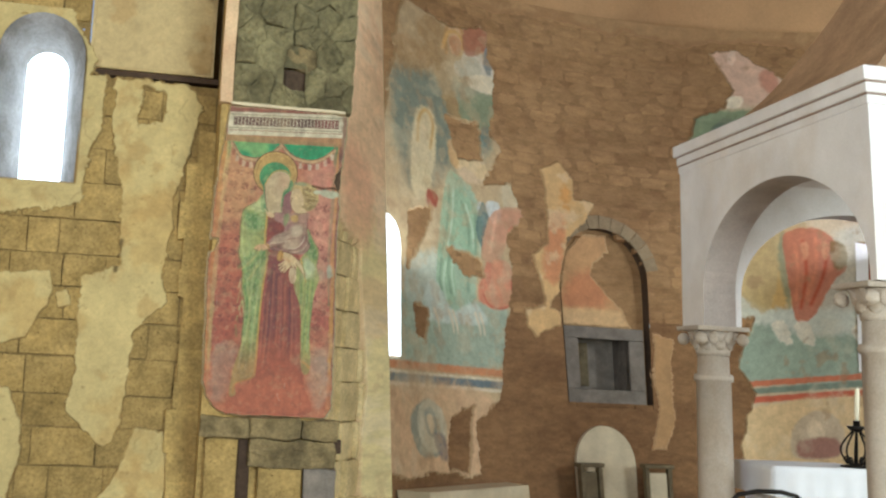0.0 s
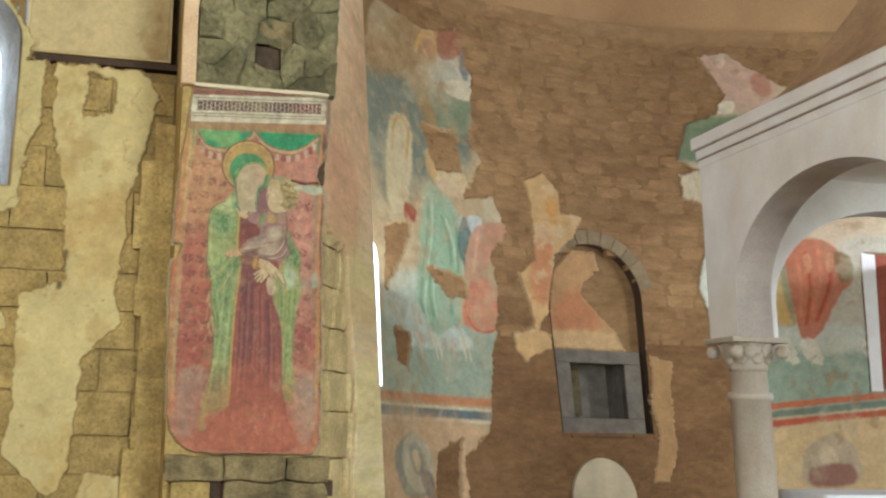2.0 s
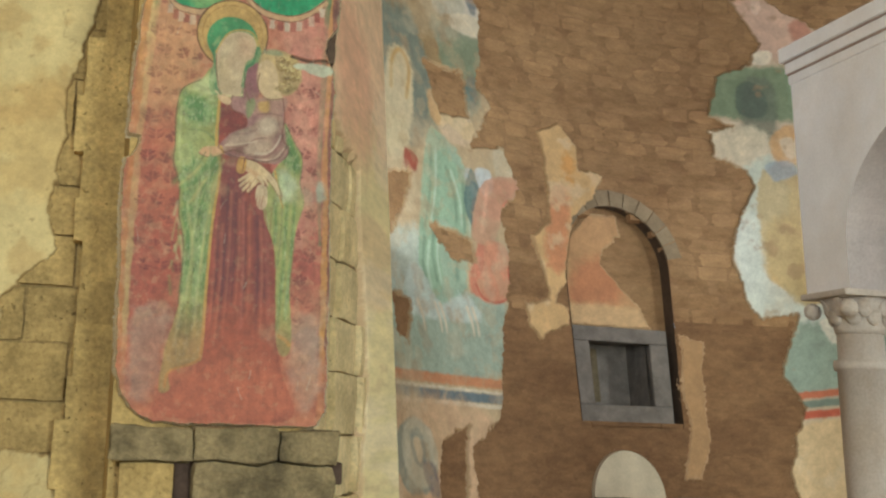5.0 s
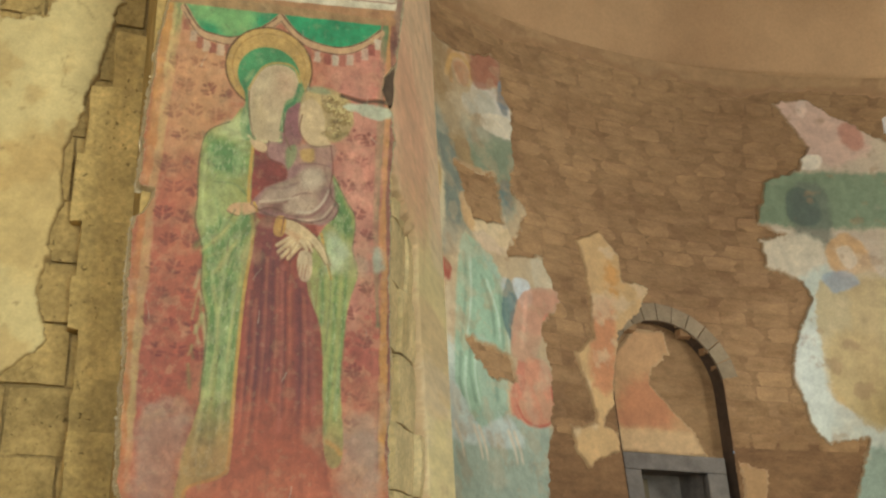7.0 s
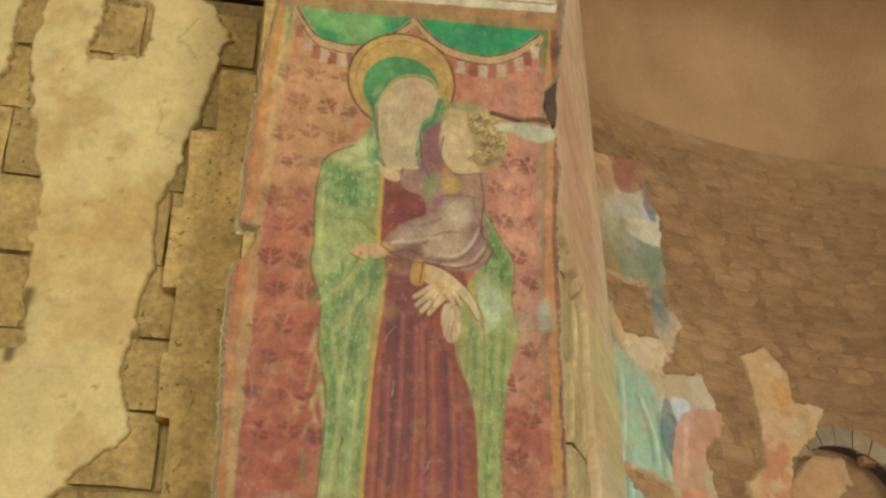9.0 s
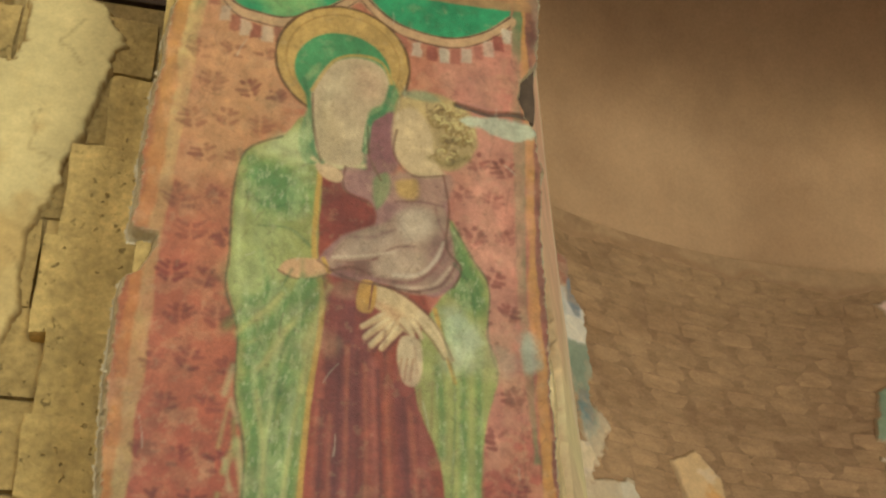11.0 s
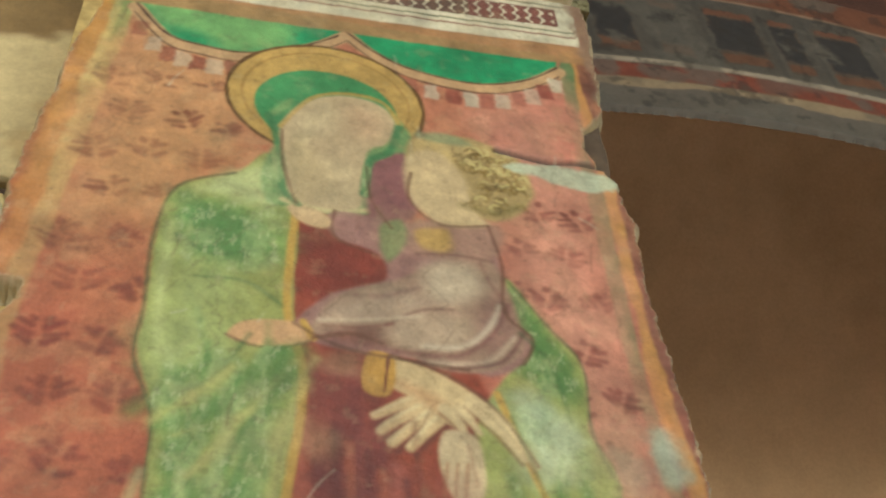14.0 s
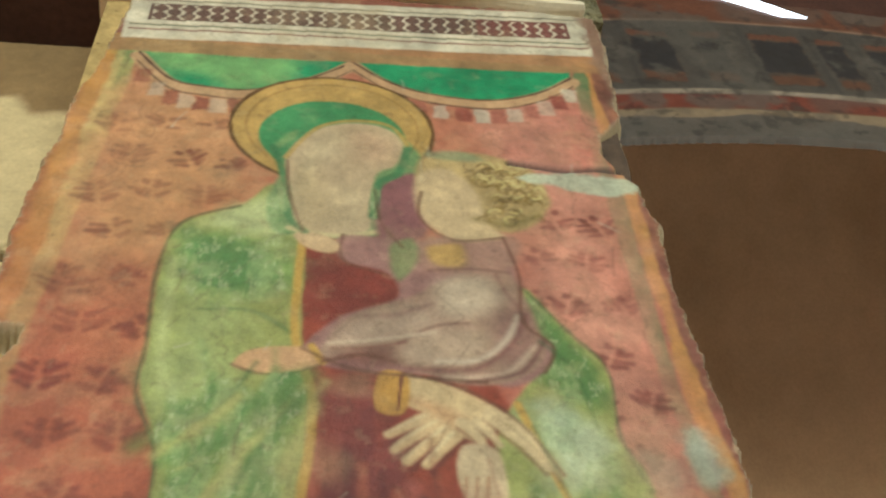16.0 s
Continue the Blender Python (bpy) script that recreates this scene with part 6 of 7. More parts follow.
F.mask = np.minimum(F.mask, -signed(F.u, F.v, np.array([(-5.5, 2.12), (-4.91, 2.12), (-4.60, 3.44), (-4.60, 3.6), (-4.76, 3.77), (-5.2, 3.77)])))
F.col *= 0.9
F.weather((186, 160, 124), 0.16, 0.50, 0.32)
F.weather((196, 178, 146), 0.5, 0.56, 0.35)
F.weather((160, 128, 94), 0.25, 0.62, 0.35)
remains = empty("fresco_fragment", "faded blue-green and salmon fresco remains on brown apse masonry", "fresco", "fresco remains in the apse")
for nm, zone in (("upper_scene", F.v > 2.08), ("striped_band", (F.v <= 2.08) & (F.v > 1.72)), ("lower_scene", F.v <= 1.72)):
    F.build(nm, bent, 0.03, M_PLASTER, 0.03, edge_rgb=(164, 134, 98), parent=remains, only=zone)

Y = Plaster(-2.6, -0.6, 2.3, 5.3, 0.013, 400)
Y.fill((206, 168, 116), 0.14, 0.3)
Y.cover([(-1.77, 4.80), (-1.48, 4.95), (-1.28, 4.73), (-1.28, 4.45), (-0.95, 4.41), (-1.10, 4.12), (-1.43, 3.86), (-1.54, 3.52), (-1.62, 3.12), (-1.86, 2.86), (-1.89, 3.03), (-1.97, 3.37), (-2.01, 3.59), (-1.75, 3.78), (-1.72, 4.34)], 0.03, 0.15)
Y.cover([(-2.21, 2.84), (-1.90, 2.93), (-1.63, 2.85), (-1.64, 2.66), (-1.91, 2.58), (-2.08, 2.47), (-2.21, 2.64)], 0.03, 0.15)
Y.blob([(-1.68, 4.13), (-1.45, 4.13), (-1.61, 3.27), (-1.88, 3.36)], (200, 132, 92), 0.06, 0.05, 0.8)
Y.blob([(-1.44, 4.62), (-1.32, 4.51), (-1.40, 4.22), (-1.52, 4.32)], (206, 150, 82), 0.05, 0.05, 0.8)
Y.weather((220, 196, 156), 0.3, 0.55, 0.5)
remains = empty("fresco_fragment", "ochre and orange plaster remnant beside the niche arch", "fresco", "fresco remains in the apse")
for zone in (Y.v > 2.95, Y.v <= 2.95):
    Y.build("plaster_piece", bent, 0.028, M_PLASTER, 0.03, remains, edge_rgb=(172, 138, 98), only=zone)

N = Plaster(-1.65, -0.15, 2.60, 4.1, 0.013, 450)
N.fill((196, 152, 106), 0.16, 0.3)
N.cover([(-1.41, 3.64), (-1.12, 3.95), (-0.75, 3.98), (-0.71, 3.73), (-0.95, 3.56), (-0.99, 3.40), (-0.62, 2.98), (-0.42, 2.70), (-1.60, 2.70), (-1.49, 3.27)], 0.03, 0.15)
N.blob([(-1.32, 3.36), (-0.94, 3.45), (-0.81, 2.98), (-1.47, 2.94)], (186, 112, 78), 0.1, 0.06, 0.6)
N.blob([(-1.52, 2.91), (-0.44, 2.90), (-0.46, 2.70), (-1.55, 2.70)], (206, 170, 124), 0.03, 0.03, 0.9)
N.lose([(-0.78, 3.72), (-0.66, 3.74), (-0.40, 3.4), (-0.30, 2.75), (-0.55, 2.95), (-0.78, 3.15), (-0.86, 3.35), (-0.80, 3.5)], 0.03, 0.15)
remains = empty("fresco_fragment", "ochre plaster remnant inside the arched niche", "fresco", "fresco remains in the apse")
for zone in (N.v > 2.92, N.v <= 2.92):
    N.build("plaster_piece", lambda u, v, h: bent(u, v, h - 0.155), 0.02, M_PLASTER, 0.03, remains, edge_rgb=(196, 160, 116), only=zone)

G = Plaster(-0.1, 3.8, 0.7, 7.15, 0.014, 500)
G.fill((198, 176, 146), 0.16, 0.5)
G.cover([(0.82, 6.87), (1.18, 6.94), (1.82, 6.49), (2.32, 6.20), (3.42, 6.05), (3.69, 0.82), (1.23, 0.79), (1.10, 1.25), (1.36, 1.87), (1.11, 2.24), (1.35, 2.93), (0.87, 2.84), (0.72, 3.02), (0.62, 3.52), (0.67, 3.90), (0.92, 4.45), (0.87, 4.64), (0.47, 4.76), (0.47, 5.10), (0.75, 5.19), (0.47, 5.31), (0.59, 5.82), (1.01, 6.01), (1.12, 6.30)], 0.04, 0.2)
G.blob([(0.77, 6.94), (1.51, 6.80), (1.82, 6.29), (1.22, 6.11)], (206, 170, 146), 0.06, 0.05, 0.9)
G.blob([(0.47, 5.78), (1.02, 5.98), (3.33, 5.91), (3.32, 5.42), (0.43, 5.30)], (126, 140, 108), 0.04, 0.04, 0.95)
G.blob([(0.89, 5.72), (1.07, 5.86), (1.27, 5.71), (1.23, 5.02), (0.89, 5.13)], (112, 116, 98), 0.05, 0.03, 0.8)
G.blob([(0.46, 5.14), (1.15, 5.12), (1.10, 4.45), (0.66, 4.46)], (212, 196, 164), 0.06, 0.05, 0.9)
G.blob([(0.81, 4.64), (1.56, 4.73), (1.84, 3.25), (0.97, 2.86), (0.67, 3.51)], (196, 200, 180), 0.06, 0.05, 0.9)
G.blob([(1.19, 5.02), (1.54, 5.11), (1.65, 4.73), (1.36, 4.44)], (206, 166, 118), 0.04, 0.04, 0.8)
G.blob([(1.36, 4.44), (1.99, 4.62), (2.22, 3.35), (1.45, 3.13)], (190, 164, 120), 0.06, 0.05, 0.85)
G.blob([(1.06, 3.97), (1.64, 3.97), (1.84, 2.97), (1.07, 2.95)], (198, 158, 92), 0.08, 0.05, 0.8)
G.blob([(2.50, 4.19), (3.39, 4.14), (3.37, 3.03), (2.31, 3.07)], (186, 180, 164), 0.1, 0.05, 0.8)
G.blob([(0.89, 2.95), (3.37, 2.99), (3.65, 2.20), (1.04, 2.05)], (150, 164, 146), 0.05, 0.05, 0.95)
G.blob([(0.89, 2.95), (2.55, 3.13), (2.78, 2.79), (2.02, 2.74), (1.43, 2.86)], (206, 204, 190), 0.06, 0.06, 0.8)
G.blob([(0.64, 3.85), (0.93, 4.12), (1.00, 3.38), (1.55, 3.03), (1.53, 2.89), (0.74, 2.86), (0.67, 3.24)], (206, 206, 190), 0.03, 0.03, 0.85)
G.blob([(1.06, 4.64), (1.78, 4.66), (1.60, 3.09), (1.17, 3.26), (0.97, 3.87)], (188, 164, 116), 0.03, 0.03, 0.85)
G.blob([(1.17, 5.05), (1.38, 5.23), (1.56, 5.13), (1.64, 4.86), (1.40, 4.72), (1.22, 4.80)], (204, 162, 112), 0.015, 0.02, 0.9)
G.blob([(1.28, 5.02), (1.42, 5.08), (1.50, 4.90), (1.38, 4.80)], (214, 192, 158), 0.012, 0.01, 0.9)
G.blob([(1.10, 4.72), (1.36, 4.78), (1.48, 4.64), (1.20, 4.52)], (150, 160, 168), 0.02, 0.02, 0.7)
G.blob([(0.83, 5.69), (1.03, 5.77), (1.18, 5.53), (1.09, 5.32), (0.82, 5.37)], (96, 104, 90), 0.02, 0.015, 0.85)
G.blob([(0.98, 6.18), (1.26, 6.20), (1.22, 6.03), (0.97, 6.03)], (226, 212, 184), 0.012, 0.015, 0.9)
G.blob([(1.49, 6.56), (1.68, 6.66), (1.76, 6.34), (1.58, 6.30)], (184, 122, 98), 0.03, 0.03, 0.7)
G.blob([(1.10, 6.90), (1.18, 6.92), (1.16, 6.70), (1.08, 6.72)], (226, 200, 176), 0.02, 0.02, 0.7)
G.blob([(1.74, 4.12), (1.82, 4.10), (1.90, 3.5), (1.86, 3.1), (1.72, 3.6)], (132, 138, 110), 0.03, 0.03, 0.75)
G.blob([(1.80, 4.16), (2.21, 4.25), (2.46, 4.10), (2.56, 3.90), (2.50, 3.72), (2.66, 3.70), (2.45, 3.45), (2.20, 2.99), (1.96, 2.90), (1.88, 3.28), (1.80, 3.80)], (184, 110, 82), 0.014, 0.02, 0.9)
for pts in ([(2.05, 4.05), (2.10, 3.6), (2.02, 3.1)], [(2.38, 4.0), (2.34, 3.6), (2.16, 3.15)]):
    G.stroke(pts, 0.05, (172, 72, 46), 0.02, 0.7)
for pts in ([(1.95, 4.0), (1.98, 3.6), (1.95, 3.2)], [(2.22, 4.1), (2.24, 3.7), (2.12, 3.3)]):
    G.stroke(pts, 0.05, (212, 134, 98), 0.02, 0.55)
for x in (2.08, 2.36):
    G.blob([(x - 0.05, 4.02), (x + 0.05, 4.02), (x + 0.04, 3.84), (x - 0.02, 3.80)], (212, 160, 122), 0.02, 0.02, 0.6)
G.blob([(2.42, 4.05), (2.62, 4.0), (2.64, 3.72), (2.48, 3.68)], (126, 104, 66), 0.02, 0.02, 0.85)
for x in (1.60, 1.92, 2.72):
    G.blob([(x, 2.84), (x + 0.18, 2.90), (x + 0.30, 2.60), (x + 0.12, 2.62)], (218, 208, 188), 0.015, 0.03, 0.85)
for z, h, rgb in ((1.93, 0.08, (196, 112, 78)), (1.83, 0.08, (120, 132, 118)), (1.71, 0.085, (190, 92, 66))):
    G.blob([(0.9, z), (3.7, z + 0.31), (3.7, z + 0.31 + h), (0.9, z + h)], rgb, 0.012, 0.012, 0.95, sharp=True)
G.blob([(1.12, 1.64), (3.66, 1.89), (3.69, 0.82), (1.18, 0.79)], (212, 182, 136), 0.04, 0.04, 0.9)
G.blob([(1.88, 1.42), (2.18, 1.69), (2.54, 1.59), (2.61, 1.16), (1.93, 1.06)], (186, 166, 140), 0.02, 0.02, 0.9)
G.blob([(2.10, 1.51), (2.24, 1.57), (2.34, 1.42), (2.29, 1.33), (2.14, 1.33)], (214, 192, 160), 0.02, 0.02, 0.95)
G.blob([(1.99, 1.29), (2.49, 1.34), (2.54, 1.11), (1.99, 1.08)], (150, 104, 92), 0.03, 0.02, 0.9)
G.mask = np.minimum(G.mask, -signed(G.u, G.v, np.array([(2.86, 2.28), (3.5, 2.28), (3.5, 4.0), (2.80, 4.05)])))
G.weather((206, 192, 164), 0.5, 0.60, 0.3)
G.weather((160, 128, 94), 0.25, 0.64, 0.5)
remains = empty("fresco_fragment", "faded green, cream and orange-red fresco remains behind the ciborium", "fresco", "fresco remains in the apse")
for nm, zone in (("upper_scene", G.v > 2.30), ("striped_band", (G.v <= 2.30) & (G.v > 1.66)), ("lower_scene", G.v <= 1.66)):
    G.build(nm, bent, 0.03, M_PLASTER, 0.03, edge_rgb=(166, 136, 100), parent=remains, only=zone)

D = Plaster(-0.7, 0.5, 0.8, 2.95, 0.013, 480)
D.fill((174, 136, 94), 0.2, 0.3)
D.cover([(-0.26, 1.09), (-0.02, 1.11), (0.12, 1.49), (0.09, 2.01), (0.15, 2.56), (-0.15, 2.62), (-0.19, 2.01), (-0.09, 1.62)], 0.035, 0.15)
remains = empty("fresco_fragment", "narrow ochre plaster remnant below the niche", "fresco", "fresco remains in the apse")
for zone in (D.v > 1.7, D.v <= 1.7):
    D.build("plaster_piece", bent, 0.022, M_PLASTER, 0.03, remains, edge_rgb=(186, 150, 110), only=zone)

# ---- plaster on the aisle end wall ----
def flat_wall(u, v, h):
    return np.stack([u, LW + WLEAN * (np.minimum(v, 4.3) - 3.2) - h, v], -1)


L = Plaster(-1.75, 0.22, 0.7, 4.75, 0.010, 600)
L.fill((214, 192, 134), 0.14, 0.35)
L.cover([(-0.62, 4.21), (-0.06, 4.21), (0.10, 4.03), (0.03, 3.63), (-0.07, 3.30), (-0.10, 2.92), (-0.13, 2.60), (-0.05, 2.39), (-0.33, 2.13), (-0.34, 1.74), (-0.41, 1.29), (-0.49, 1.24), (-0.81, 1.53), (-0.75, 1.89), (-0.74, 2.55), (-0.46, 2.67), (-0.52, 3.30), (-0.60, 3.66)], 0.032, 0.22)
L.cover([(-1.62, 2.54), (-0.99, 2.60), (-0.94, 2.42), (-1.13, 2.05), (-1.62, 1.93)], 0.022, 0.18)
L.cover([(-1.63, 1.71), (-1.22, 1.67), (-1.10, 1.43), (-1.08, 1.18), (-1.19, 0.72), (-1.63, 0.72)], 0.022, 0.18)
L.cover([(-0.25, 1.40), (0.05, 1.36), (0.02, 1.07), (-0.00, 0.71), (-0.61, 0.71), (-0.41, 0.97)], 0.03, 0.2)
L.cover([(-0.88, 4.21), (-0.70, 4.21), (-0.68, 3.76), (-0.80, 3.51), (-0.90, 3.51)], 0.022, 0.18)
L.cover([(-0.94, 2.42), (-0.84, 2.45), (-0.81, 2.33), (-0.91, 2.30)], 0.02, 0.1)
L.lose([(-0.39, 4.16), (-0.21, 4.11), (-0.21, 3.86), (-0.42, 3.86)], 0.03, 0.1)
L.cover([(WX - 0.48, 3.0), (WX + 0.40, 3.12), (WX + 0.40, 4.4), (WX + 0.2, 4.74), (WX - 0.5, 4.74)], 0.04, 0.15)
arch = [(WX - WR, WZ0), (WX + WR, WZ0), (WX + WR, WZS)] + [(WX + WR * math.cos(a), WZS + WR * math.sin(a)) for a in np.linspace(0, math.pi, 13)[1:-1]] + [(WX - WR, WZS)]
L.mask = np.minimum(L.mask, -signed(L.u, L.v, np.array(arch)))
L.weather((200, 166, 102), 0.6, 0.56, 0.55)
L.weather((184, 146, 86), 0.3, 0.62, 0.40)
L.weather((150, 118, 70), 0.06, 0.72, 0.4)
for k in range(46):
    x, z = rs.uniform(-1.3, 0.1), rs.uniform(0.9, 4.2)
    L.blob([(x - rs.uniform(0.004, 0.012), z), (x, z + rs.uniform(0.004, 0.01)), (x + rs.uniform(0.004, 0.012), z), (x, z - rs.uniform(0.004, 0.010))], (126, 100, 60), 0.005, 0.008, 0.6)
L.stroke([(-0.50, 2.62), (-0.49, 2.75), (-0.47, 2.86)], 0.035, (104, 88, 56), 0.012, 0.9)
for k in range(16):
    x, z = rs.uniform(-1.2, 0.1), rs.uniform(1.2, 4.1)
    pts = [(x, z)]
    for i in range(6):
        pts.append((pts[-1][0] + rs.uniform(-0.05, 0.05), pts[-1][1] - rs.uniform(0.01, 0.07)))
    L.stroke(pts, 0.006, (132, 106, 62), 0.006, 0.5)
L.high += 0.006 * (vnoise(L.u, L.v, 0.5, 661) - 0.5) - 0.006 * smooth_step(0.66, 0.74, vnoise(L.u, L.v, 0.16, 662, 4))
L.col *= 0.79
wp = empty("wall_plaster", "cream plaster patches peeling from the tufa blocks", "plaster")
for zone in (L.u > -0.60, (L.u <= -0.60) & (L.v > 2.75), (L.u <= -0.60) & (L.v <= 2.75)):
    L.build("plaster_patch", flat_wall, 0.022, M_PLASTER, 0.012, wp, uneven=0.004, edge_rgb=(150, 124, 78), only=zone)

# board above, beam-like, over the aisle wall
board = part("lintel_board", box_bm(-0.84, 0.155, LW + 0.13, LW + 0.30, 4.285, 5.42, 0.012), M_BEAM)
tagged(board, "pale plastered panel resting above the peeling wall", kind="structure")
# dark strip put in for the line of shade below the panel
part("shadow_strip", box_bm(-0.83, 0.25, LW + 0.16, LW + 0.3, 4.235, 4.282, 0.006), M_GAP, board, "dark strip that paints the shade line under the panel")
# its overhang is added so that it throws shade on the panel's top
part("dark_beam", box_bm(-0.86, 0.19, LW - 0.22, LW + 0.30, 5.425, 13.2, 0.015), M_DARK, board, "dark timber above the panel")
B = Plaster(-0.835, 0.15, 4.29, 5.42, 0.010, 800)
B.fill((192, 170, 124), 0.12, 0.4)
B.cover([(-0.82, 4.295), (0.14, 4.295), (0.14, 5.41), (-0.82, 5.41)], 0.002, 0.1)
B.blob([(-0.30, 5.05), (-0.22, 4.93), (0.0, 4.98), (0.16, 4.80), (0.16, 5.5), (-0.83, 5.5), (-0.83, 5.06), (-0.62, 4.98), (-0.45, 5.08)], (116, 89, 53), 0.03, 0.10, 0.9, sharp=True, rough=0.2)
B.weather((128, 102, 64), 0.22, 0.60, 0.45)
B.weather((170, 138, 88), 0.35, 0.58, 0.5)
B.build("facing", lambda u, v, h: np.stack([u, LW + 0.128 - h, v], -1), 0.008, M_PLASTER, 0.012, board, "cream plaster facing with brown stains above", uneven=0.003)
part("backing", box_bm(-0.85, 0.34, LW + 0.31, LW + 0.36, 4.1, 13.2), M_WOOD, board, "dark gap behind the panel")

# ledge and slabs under the painting
def rough_stone(name, x0, x1, y0, y1, z0, z1, mat, parent=None, cuts=4, amp=0.012, label="", bevel=0.012):
    bm = box_bm(x0, x1, y0, y1, z0, z1, bevel)
    bmesh.ops.subdivide_edges(bm, edges=bm.edges[:], cuts=cuts, use_grid_fill=True)
    for v in bm.verts:
        n3 = noise.noise_vector(v.co * 7.0)
        v.co += n3 * amp + noise.noise_vector(v.co * 22.0) * amp * 0.5
    return part(name, bm, mat, parent, label)


ledge = empty("stone_ledge", "grey stone ledge under the fresco panel", "ledge")
for x0, x1, dy, dz in ((0.22, 0.575, 0.0, 0.0), (0.58, 0.955, -0.012, 0.006), (0.96, 1.24, 0.008, -0.006)):
    rough_stone("stone", x0, x1, FACE - 0.06 + dy, FACE + 0.1, 1.392, 1.545 + dz, M_LEDGE, ledge, cuts=6, amp=0.018)
tagged(rough_stone("stone_block", 0.27, 0.50, FACE - 0.03, FACE + 0.12, 0.0, 1.385, M_TUFA, amp=0.010), "pale tufa upright under the ledge", "stone")
# two dark pieces fill gaps with the colour of their shade
rough_stone("recess_stone", 0.49, 0.60, FACE + 0.03, FACE + 0.08, 0.9, 1.40, M_GAP, pier, 2, 0.004, "dark piece for the shade in a deep joint")
rough_stone("recess_stone", 1.215, 1.27, FACE + 0.02, FACE + 0.10, 1.30, 1.40, M_GAP, pier, 2, 0.004, "dark piece for the shade in a deep joint")
tagged(rough_stone("stone_lintel", 0.58, 1.22, FACE - 0.05, FACE + 0.12, 1.19, 1.385, M_LEDGE, cuts=6, amp=0.022), "grey stone lintel under the ledge", "stone")
tagged(rough_stone("stone_block", 0.66, 0.98, FACE - 0.04, FACE + 0.12, 0.0, 1.185, M_TUFA, amp=0.012), "yellow tufa block under the grey lintel", "stone")
tagged(rough_stone("stone_block", 1.0, 1.24, FACE - 0.01, FACE + 0.12, 0.0, 1.185, M_PEPER, cuts=6, amp=0.020), "bluish grey block beside the tufa", "stone")

# ---- pieces: rough grey stones over the painting, blocks of the walls ----
def clip_half(poly, p, nrm):
    """The part of a convex polygon on the inner side of a line."""
    out = []
    for a, b in zip(poly, poly[1:] + poly[:1]):
        da, db = (a - p).dot(nrm), (b - p).dot(nrm)
        if da <= 0:
            out.append(a)
        if (da < 0) != (db < 0) and da != db:
            out.append(a.lerp(b, da / (da - db)))
    return out


def rubble_stone(poly, y, mat, r, label=""):
    """An angular stone: broken face, worn rim and sides that run into the wall."""
    c = sum(poly, Vector((0, 0))) / len(poly)
    fine = []
    for a, b in zip(poly, poly[1:] + poly[:1]):
        k = max(1, int((b - a).length / 0.05))
        fine += [a.lerp(b, i / k) + Vector((r.uniform(-0.005, 0.005), r.uniform(-0.005, 0.005))) for i in range(k)]
    tx, tz = r.uniform(-0.18, 0.18), r.uniform(-0.26, 0.16)
    verts, n = [], len(fine)
    for scale, lift in ((1.0, 0.16), (1.0, 0.006), (0.90, 0.0), (0.50, -0.004)):
        for q in fine:
            p = c + (q - c) * scale
            rough = 0.030 * noise.noise(Vector((p.x * 14, p.y * 14, 1))) + 0.014 * noise.noise(Vector((p.x * 40, p.y * 40, 3)))
            verts.append((p.x, FACE + y + (lift if lift > 0.1 else lift + rough + tx * (p.x - c.x) + tz * (p.y - c.y)), p.y))
    verts.append((c.x, FACE + y - 0.006, c.y))
    faces = []
    for k in range(3):
        for i in range(n):
            faces.append((k * n + i, k * n + (i + 1) % n, (k + 1) * n + (i + 1) % n, (k + 1) * n + i))
    faces += [(3 * n + i, 3 * n + (i + 1) % n, 4 * n) for i in range(n)]
    return mesh_object("rubble_stone", verts, faces, mat, pier, label)


rz = random.Random(9)
seeds = []
for row in range(16):
    for col in range(5):
        seeds.append(Vector((0.36 + 0.21 * col + 0.11 * (row % 2) + rz.uniform(-0.10, 0.10), 3.96 + 0.155 * row + rz.uniform(-0.045, 0.045))))
hx, hz = (HX0 + HX1) / 2, (HZ0 + HZ1) / 2
seeds = [p for p in seeds if not (HX0 - 0.05 < p.x < HX1 + 0.09 and HZ0 - 0.05 < p.y < HZ1 + 0.17)] + [Vector((hx, hz)), Vector((hx + 0.05, hz + 0.16))]
for p in seeds:
    poly = [Vector((0.305, 3.885)), Vector((1.205, 3.885)), Vector((1.205, 6.4)), Vector((0.305, 6.4))]
    for q in seeds:
        if q is p:
            continue
        d = q - p
        if d.length < 0.7:
            nrm = d.normalized()
            poly = clip_half(poly, p + d * 0.5 - nrm * rz.choice((0.0005, 0.001, 0.001, 0.002, 0.006)), nrm)
    if len(poly) < 3 or p == seeds[-2]:
        continue
    if p == seeds[-1]:
        rubble_stone(poly, 0.035, M_LEDGE, rz, "brown stone over the hole")
    else:
        rubble_stone(poly, rz.choice((-0.030, -0.014, -0.006, 0.0, 0.006, 0.018)), M_GREY, rz)
# dark plate added behind the hole to stand for its shade
part("hole_back", box_bm(HX0 - 0.03, HX1 + 0.03, FACE + 0.10, FACE + 0.13, HZ0 - 0.03, HZ1 + 0.03), M_NICHE, pier, "dark plate that paints the shade in the hole")
rough_stone("broken_stone", 1.085, 1.150, FACE + 0.022, FACE + 0.12, 3.295, 3.47, M_NICHE, pier, 4, 0.010, "dark broken stone at the painting's edge")
rough_stone("plaster_strip", 0.205, 0.300, FACE - 0.01, FACE + 0.1, 3.88, 6.5, M_JAMB, pier, 6, 0.008)
rough_stone("plaster_lip", 0.285, 1.16, FACE - 0.022, FACE + 0.1, 3.866, 3.893, M_PALE, pier, 8, 0.012, "pale broken plaster edge")

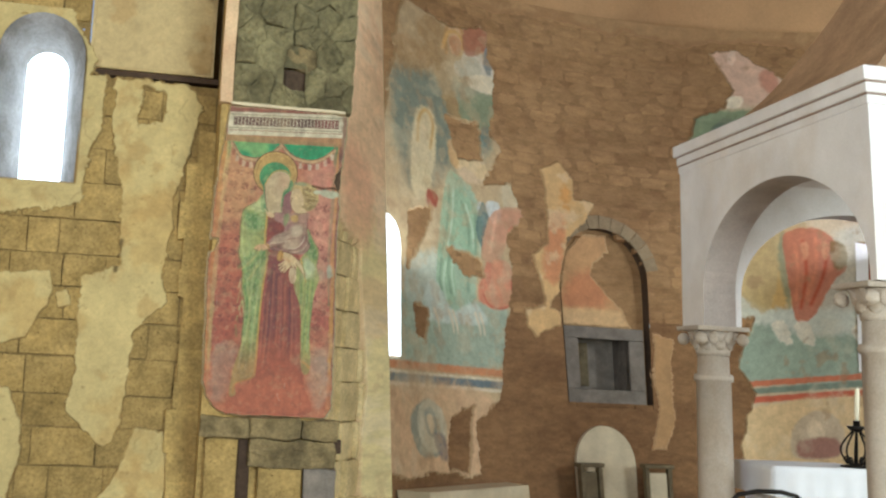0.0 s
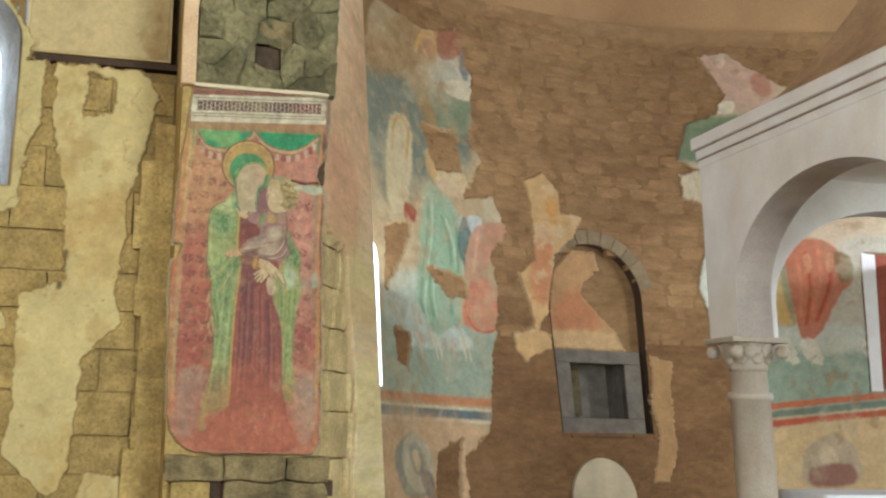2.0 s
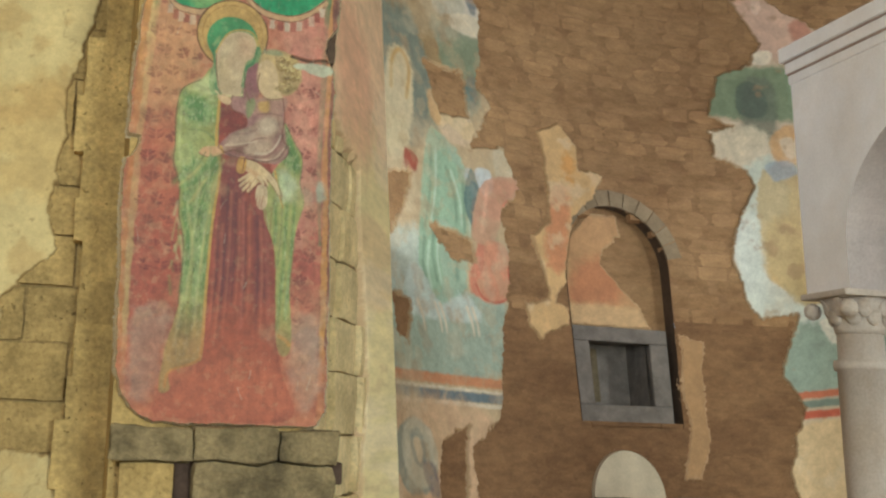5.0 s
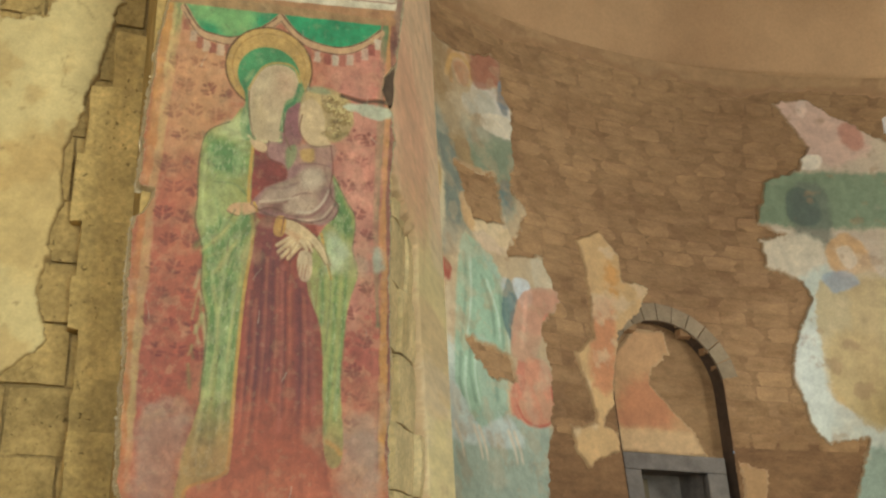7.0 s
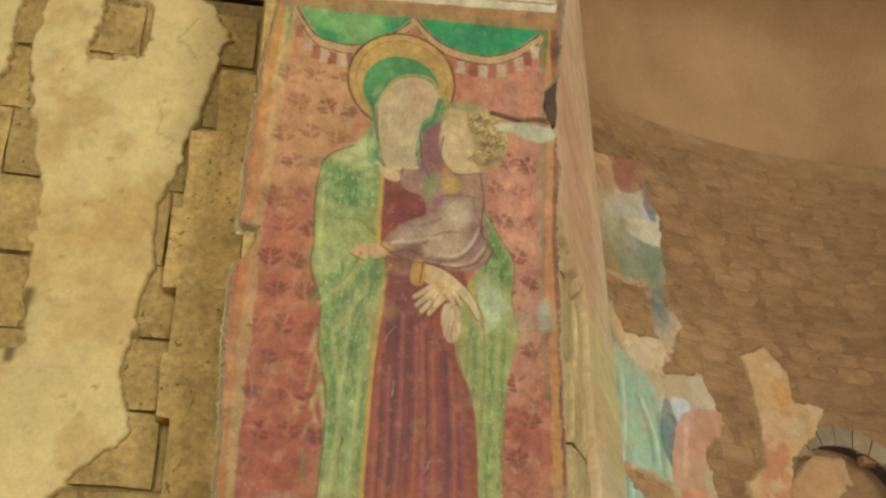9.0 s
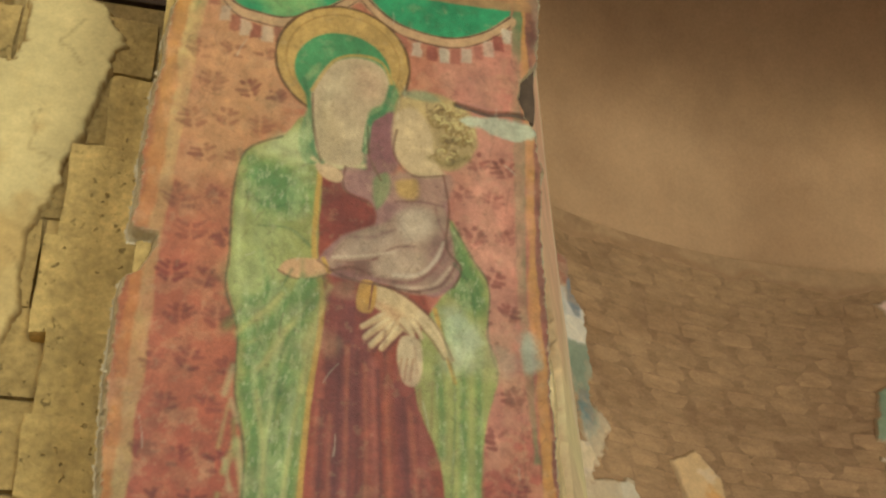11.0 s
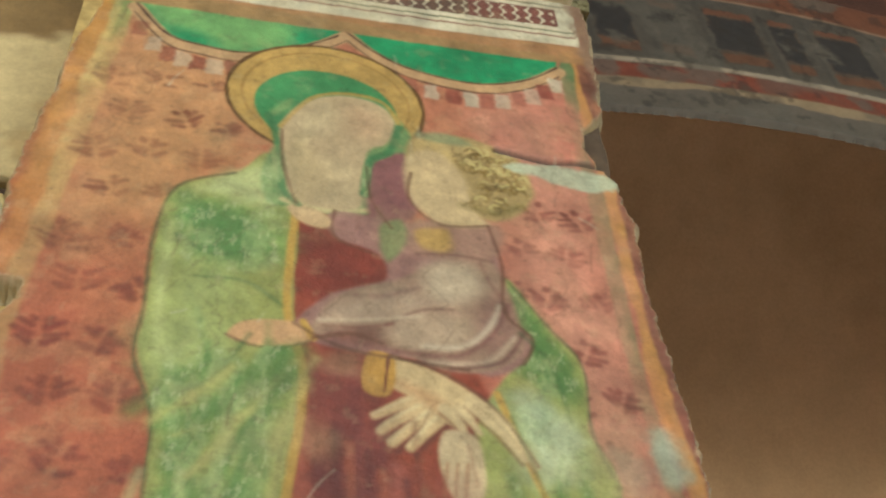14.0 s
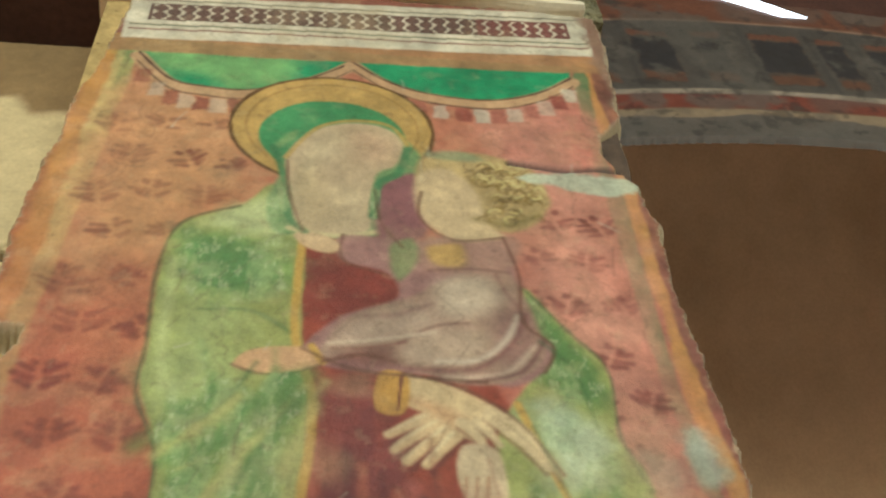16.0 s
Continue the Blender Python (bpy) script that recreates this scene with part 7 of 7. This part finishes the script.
for x0, x1, z0, z1 in ((0.29, HX0, 3.9, 6.5), (HX1, 1.13, 3.9, 6.5), (HX0, HX1, 3.9, HZ0), (HX0, HX1, HZ1, 6.5)):
    part("rubble_core", box_bm(x0, x1, FACE + 0.034, FACE + 0.16, z0, z1), M_GREY, pier)

# slanting side of the pier: blocks below, plaster at its far edge
ja, jb = Vector((1.125, FACE + 0.06, 0)), Vector((1.72, 9.93, 0))
jd = (jb - ja).normalized()
jlen = (jb - ja).length
jang = math.degrees(math.atan2(jd.y, jd.x))
courses(pier, 0.0, jlen, 0.0, 8.2, 0.30, (0.34, 0.42, 0.5), lambda u, v: Matrix.Translation(ja + jd * u + Vector(((far_edge(v) - 1.72) * u / jlen, 0, v))) @ pose(0, 0, 0, 0, 0, jang), M_JTUFA, 21)
jn = Vector((jd.y, -jd.x, 0))
J = Plaster(0.0, jlen, 0.8, 8.2, 0.02, 650)
J.grain = 0.15
J.fill((222, 204, 150), 0.07, 0.6)
J.cover([(0.80, 0.9), (0.74, 1.4), (0.88, 1.8), (0.76, 2.2), (0.72, 2.6), (0.64, 2.95), (0.10, 3.12), (-0.1, 3.4), (-0.1, 8.3), (1.7, 8.3), (1.7, 0.8)], 0.06, 0.25)
J.blob([(-0.1, 8.2), (1.6, 8.2), (1.6, 3.5), (0.9, 3.2), (0.4, 3.1), (-0.1, 3.1)], (232, 194, 160), 0.25, 0.15, 0.8)
J.blob([(0.1, 3.7), (0.9, 3.6), (0.95, 3.0), (0.3, 3.0)], (220, 160, 130), 0.15, 0.12, 0.5)
for rgb, sc, cut, mx in (((208, 164, 130), 0.35, 0.60, 0.35), ((232, 212, 178), 0.22, 0.58, 0.4), ((176, 140, 104), 0.09, 0.68, 0.3)):
    a = mx * smooth_step(cut, cut + 0.12, vnoise(J.u * 0.18, J.v, sc, 655 + int(sc * 100), 4))
    J.col = J.col * (1 - a[..., None]) + a[..., None] * lin(*rgb)
jp = empty("wall_plaster", "pinkish plaster on the slanting side of the pier", "plaster")
for zone in (J.v > 4.5, (J.v <= 4.5) & (J.v > 2.7), J.v <= 2.7):
    J.build("plaster_patch", lambda u, v, h: np.stack([ja.x + jd.x * u + jn.x * h - 0.075 * (v - 3.3) * u / jlen, ja.y + jd.y * u + jn.y * h, v], -1), 0.022, M_JPLAST, 0.03, jp, edge_rgb=(190, 160, 120), only=zone)

courses(aisle, -3.0, 0.2, 0.0, 5.8, 0.27, (0.24, 0.32, 0.40, 0.48), lambda u, v: pose(u, wall_y(min(v, 4.3)), v, -6.8), M_TUFA, 31, lambda a, b: win_gap(a, b) + ([(-0.86, 0.2)] if b > 4.14 else []), jitter=0.012)
# the ragged strip of stones that stands out beside the pier
rz = random.Random(12)
zc = 0.0
while zc < 3.75:
    h = rz.uniform(0.2, 0.34)
    left = 0.02 + 0.05 * noise.noise(Vector((0, 0, zc * 1.3))) + rz.uniform(-0.05, 0.03) + (0.07 if zc > 3.4 else 0)
    rough_stone("strip_stone", left - 0.01, 0.235, wall_y(zc) - 0.06 + rz.uniform(-0.004, 0.004), LW + 0.1, zc - 0.002, min(zc + h, 3.92) + 0.002, M_STRIP, aisle, 5, 0.010, bevel=0.004)
    zc += h
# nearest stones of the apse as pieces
# darker brown stone in the courses below 2.78, a middle tone up to 3.28
for foot, head, stone, seed in ((0.0, 2.78, M_DARKB, 43), (2.78, 3.28, M_MIDB, 47), (3.28, SPRING, M_BROWN, 41)):
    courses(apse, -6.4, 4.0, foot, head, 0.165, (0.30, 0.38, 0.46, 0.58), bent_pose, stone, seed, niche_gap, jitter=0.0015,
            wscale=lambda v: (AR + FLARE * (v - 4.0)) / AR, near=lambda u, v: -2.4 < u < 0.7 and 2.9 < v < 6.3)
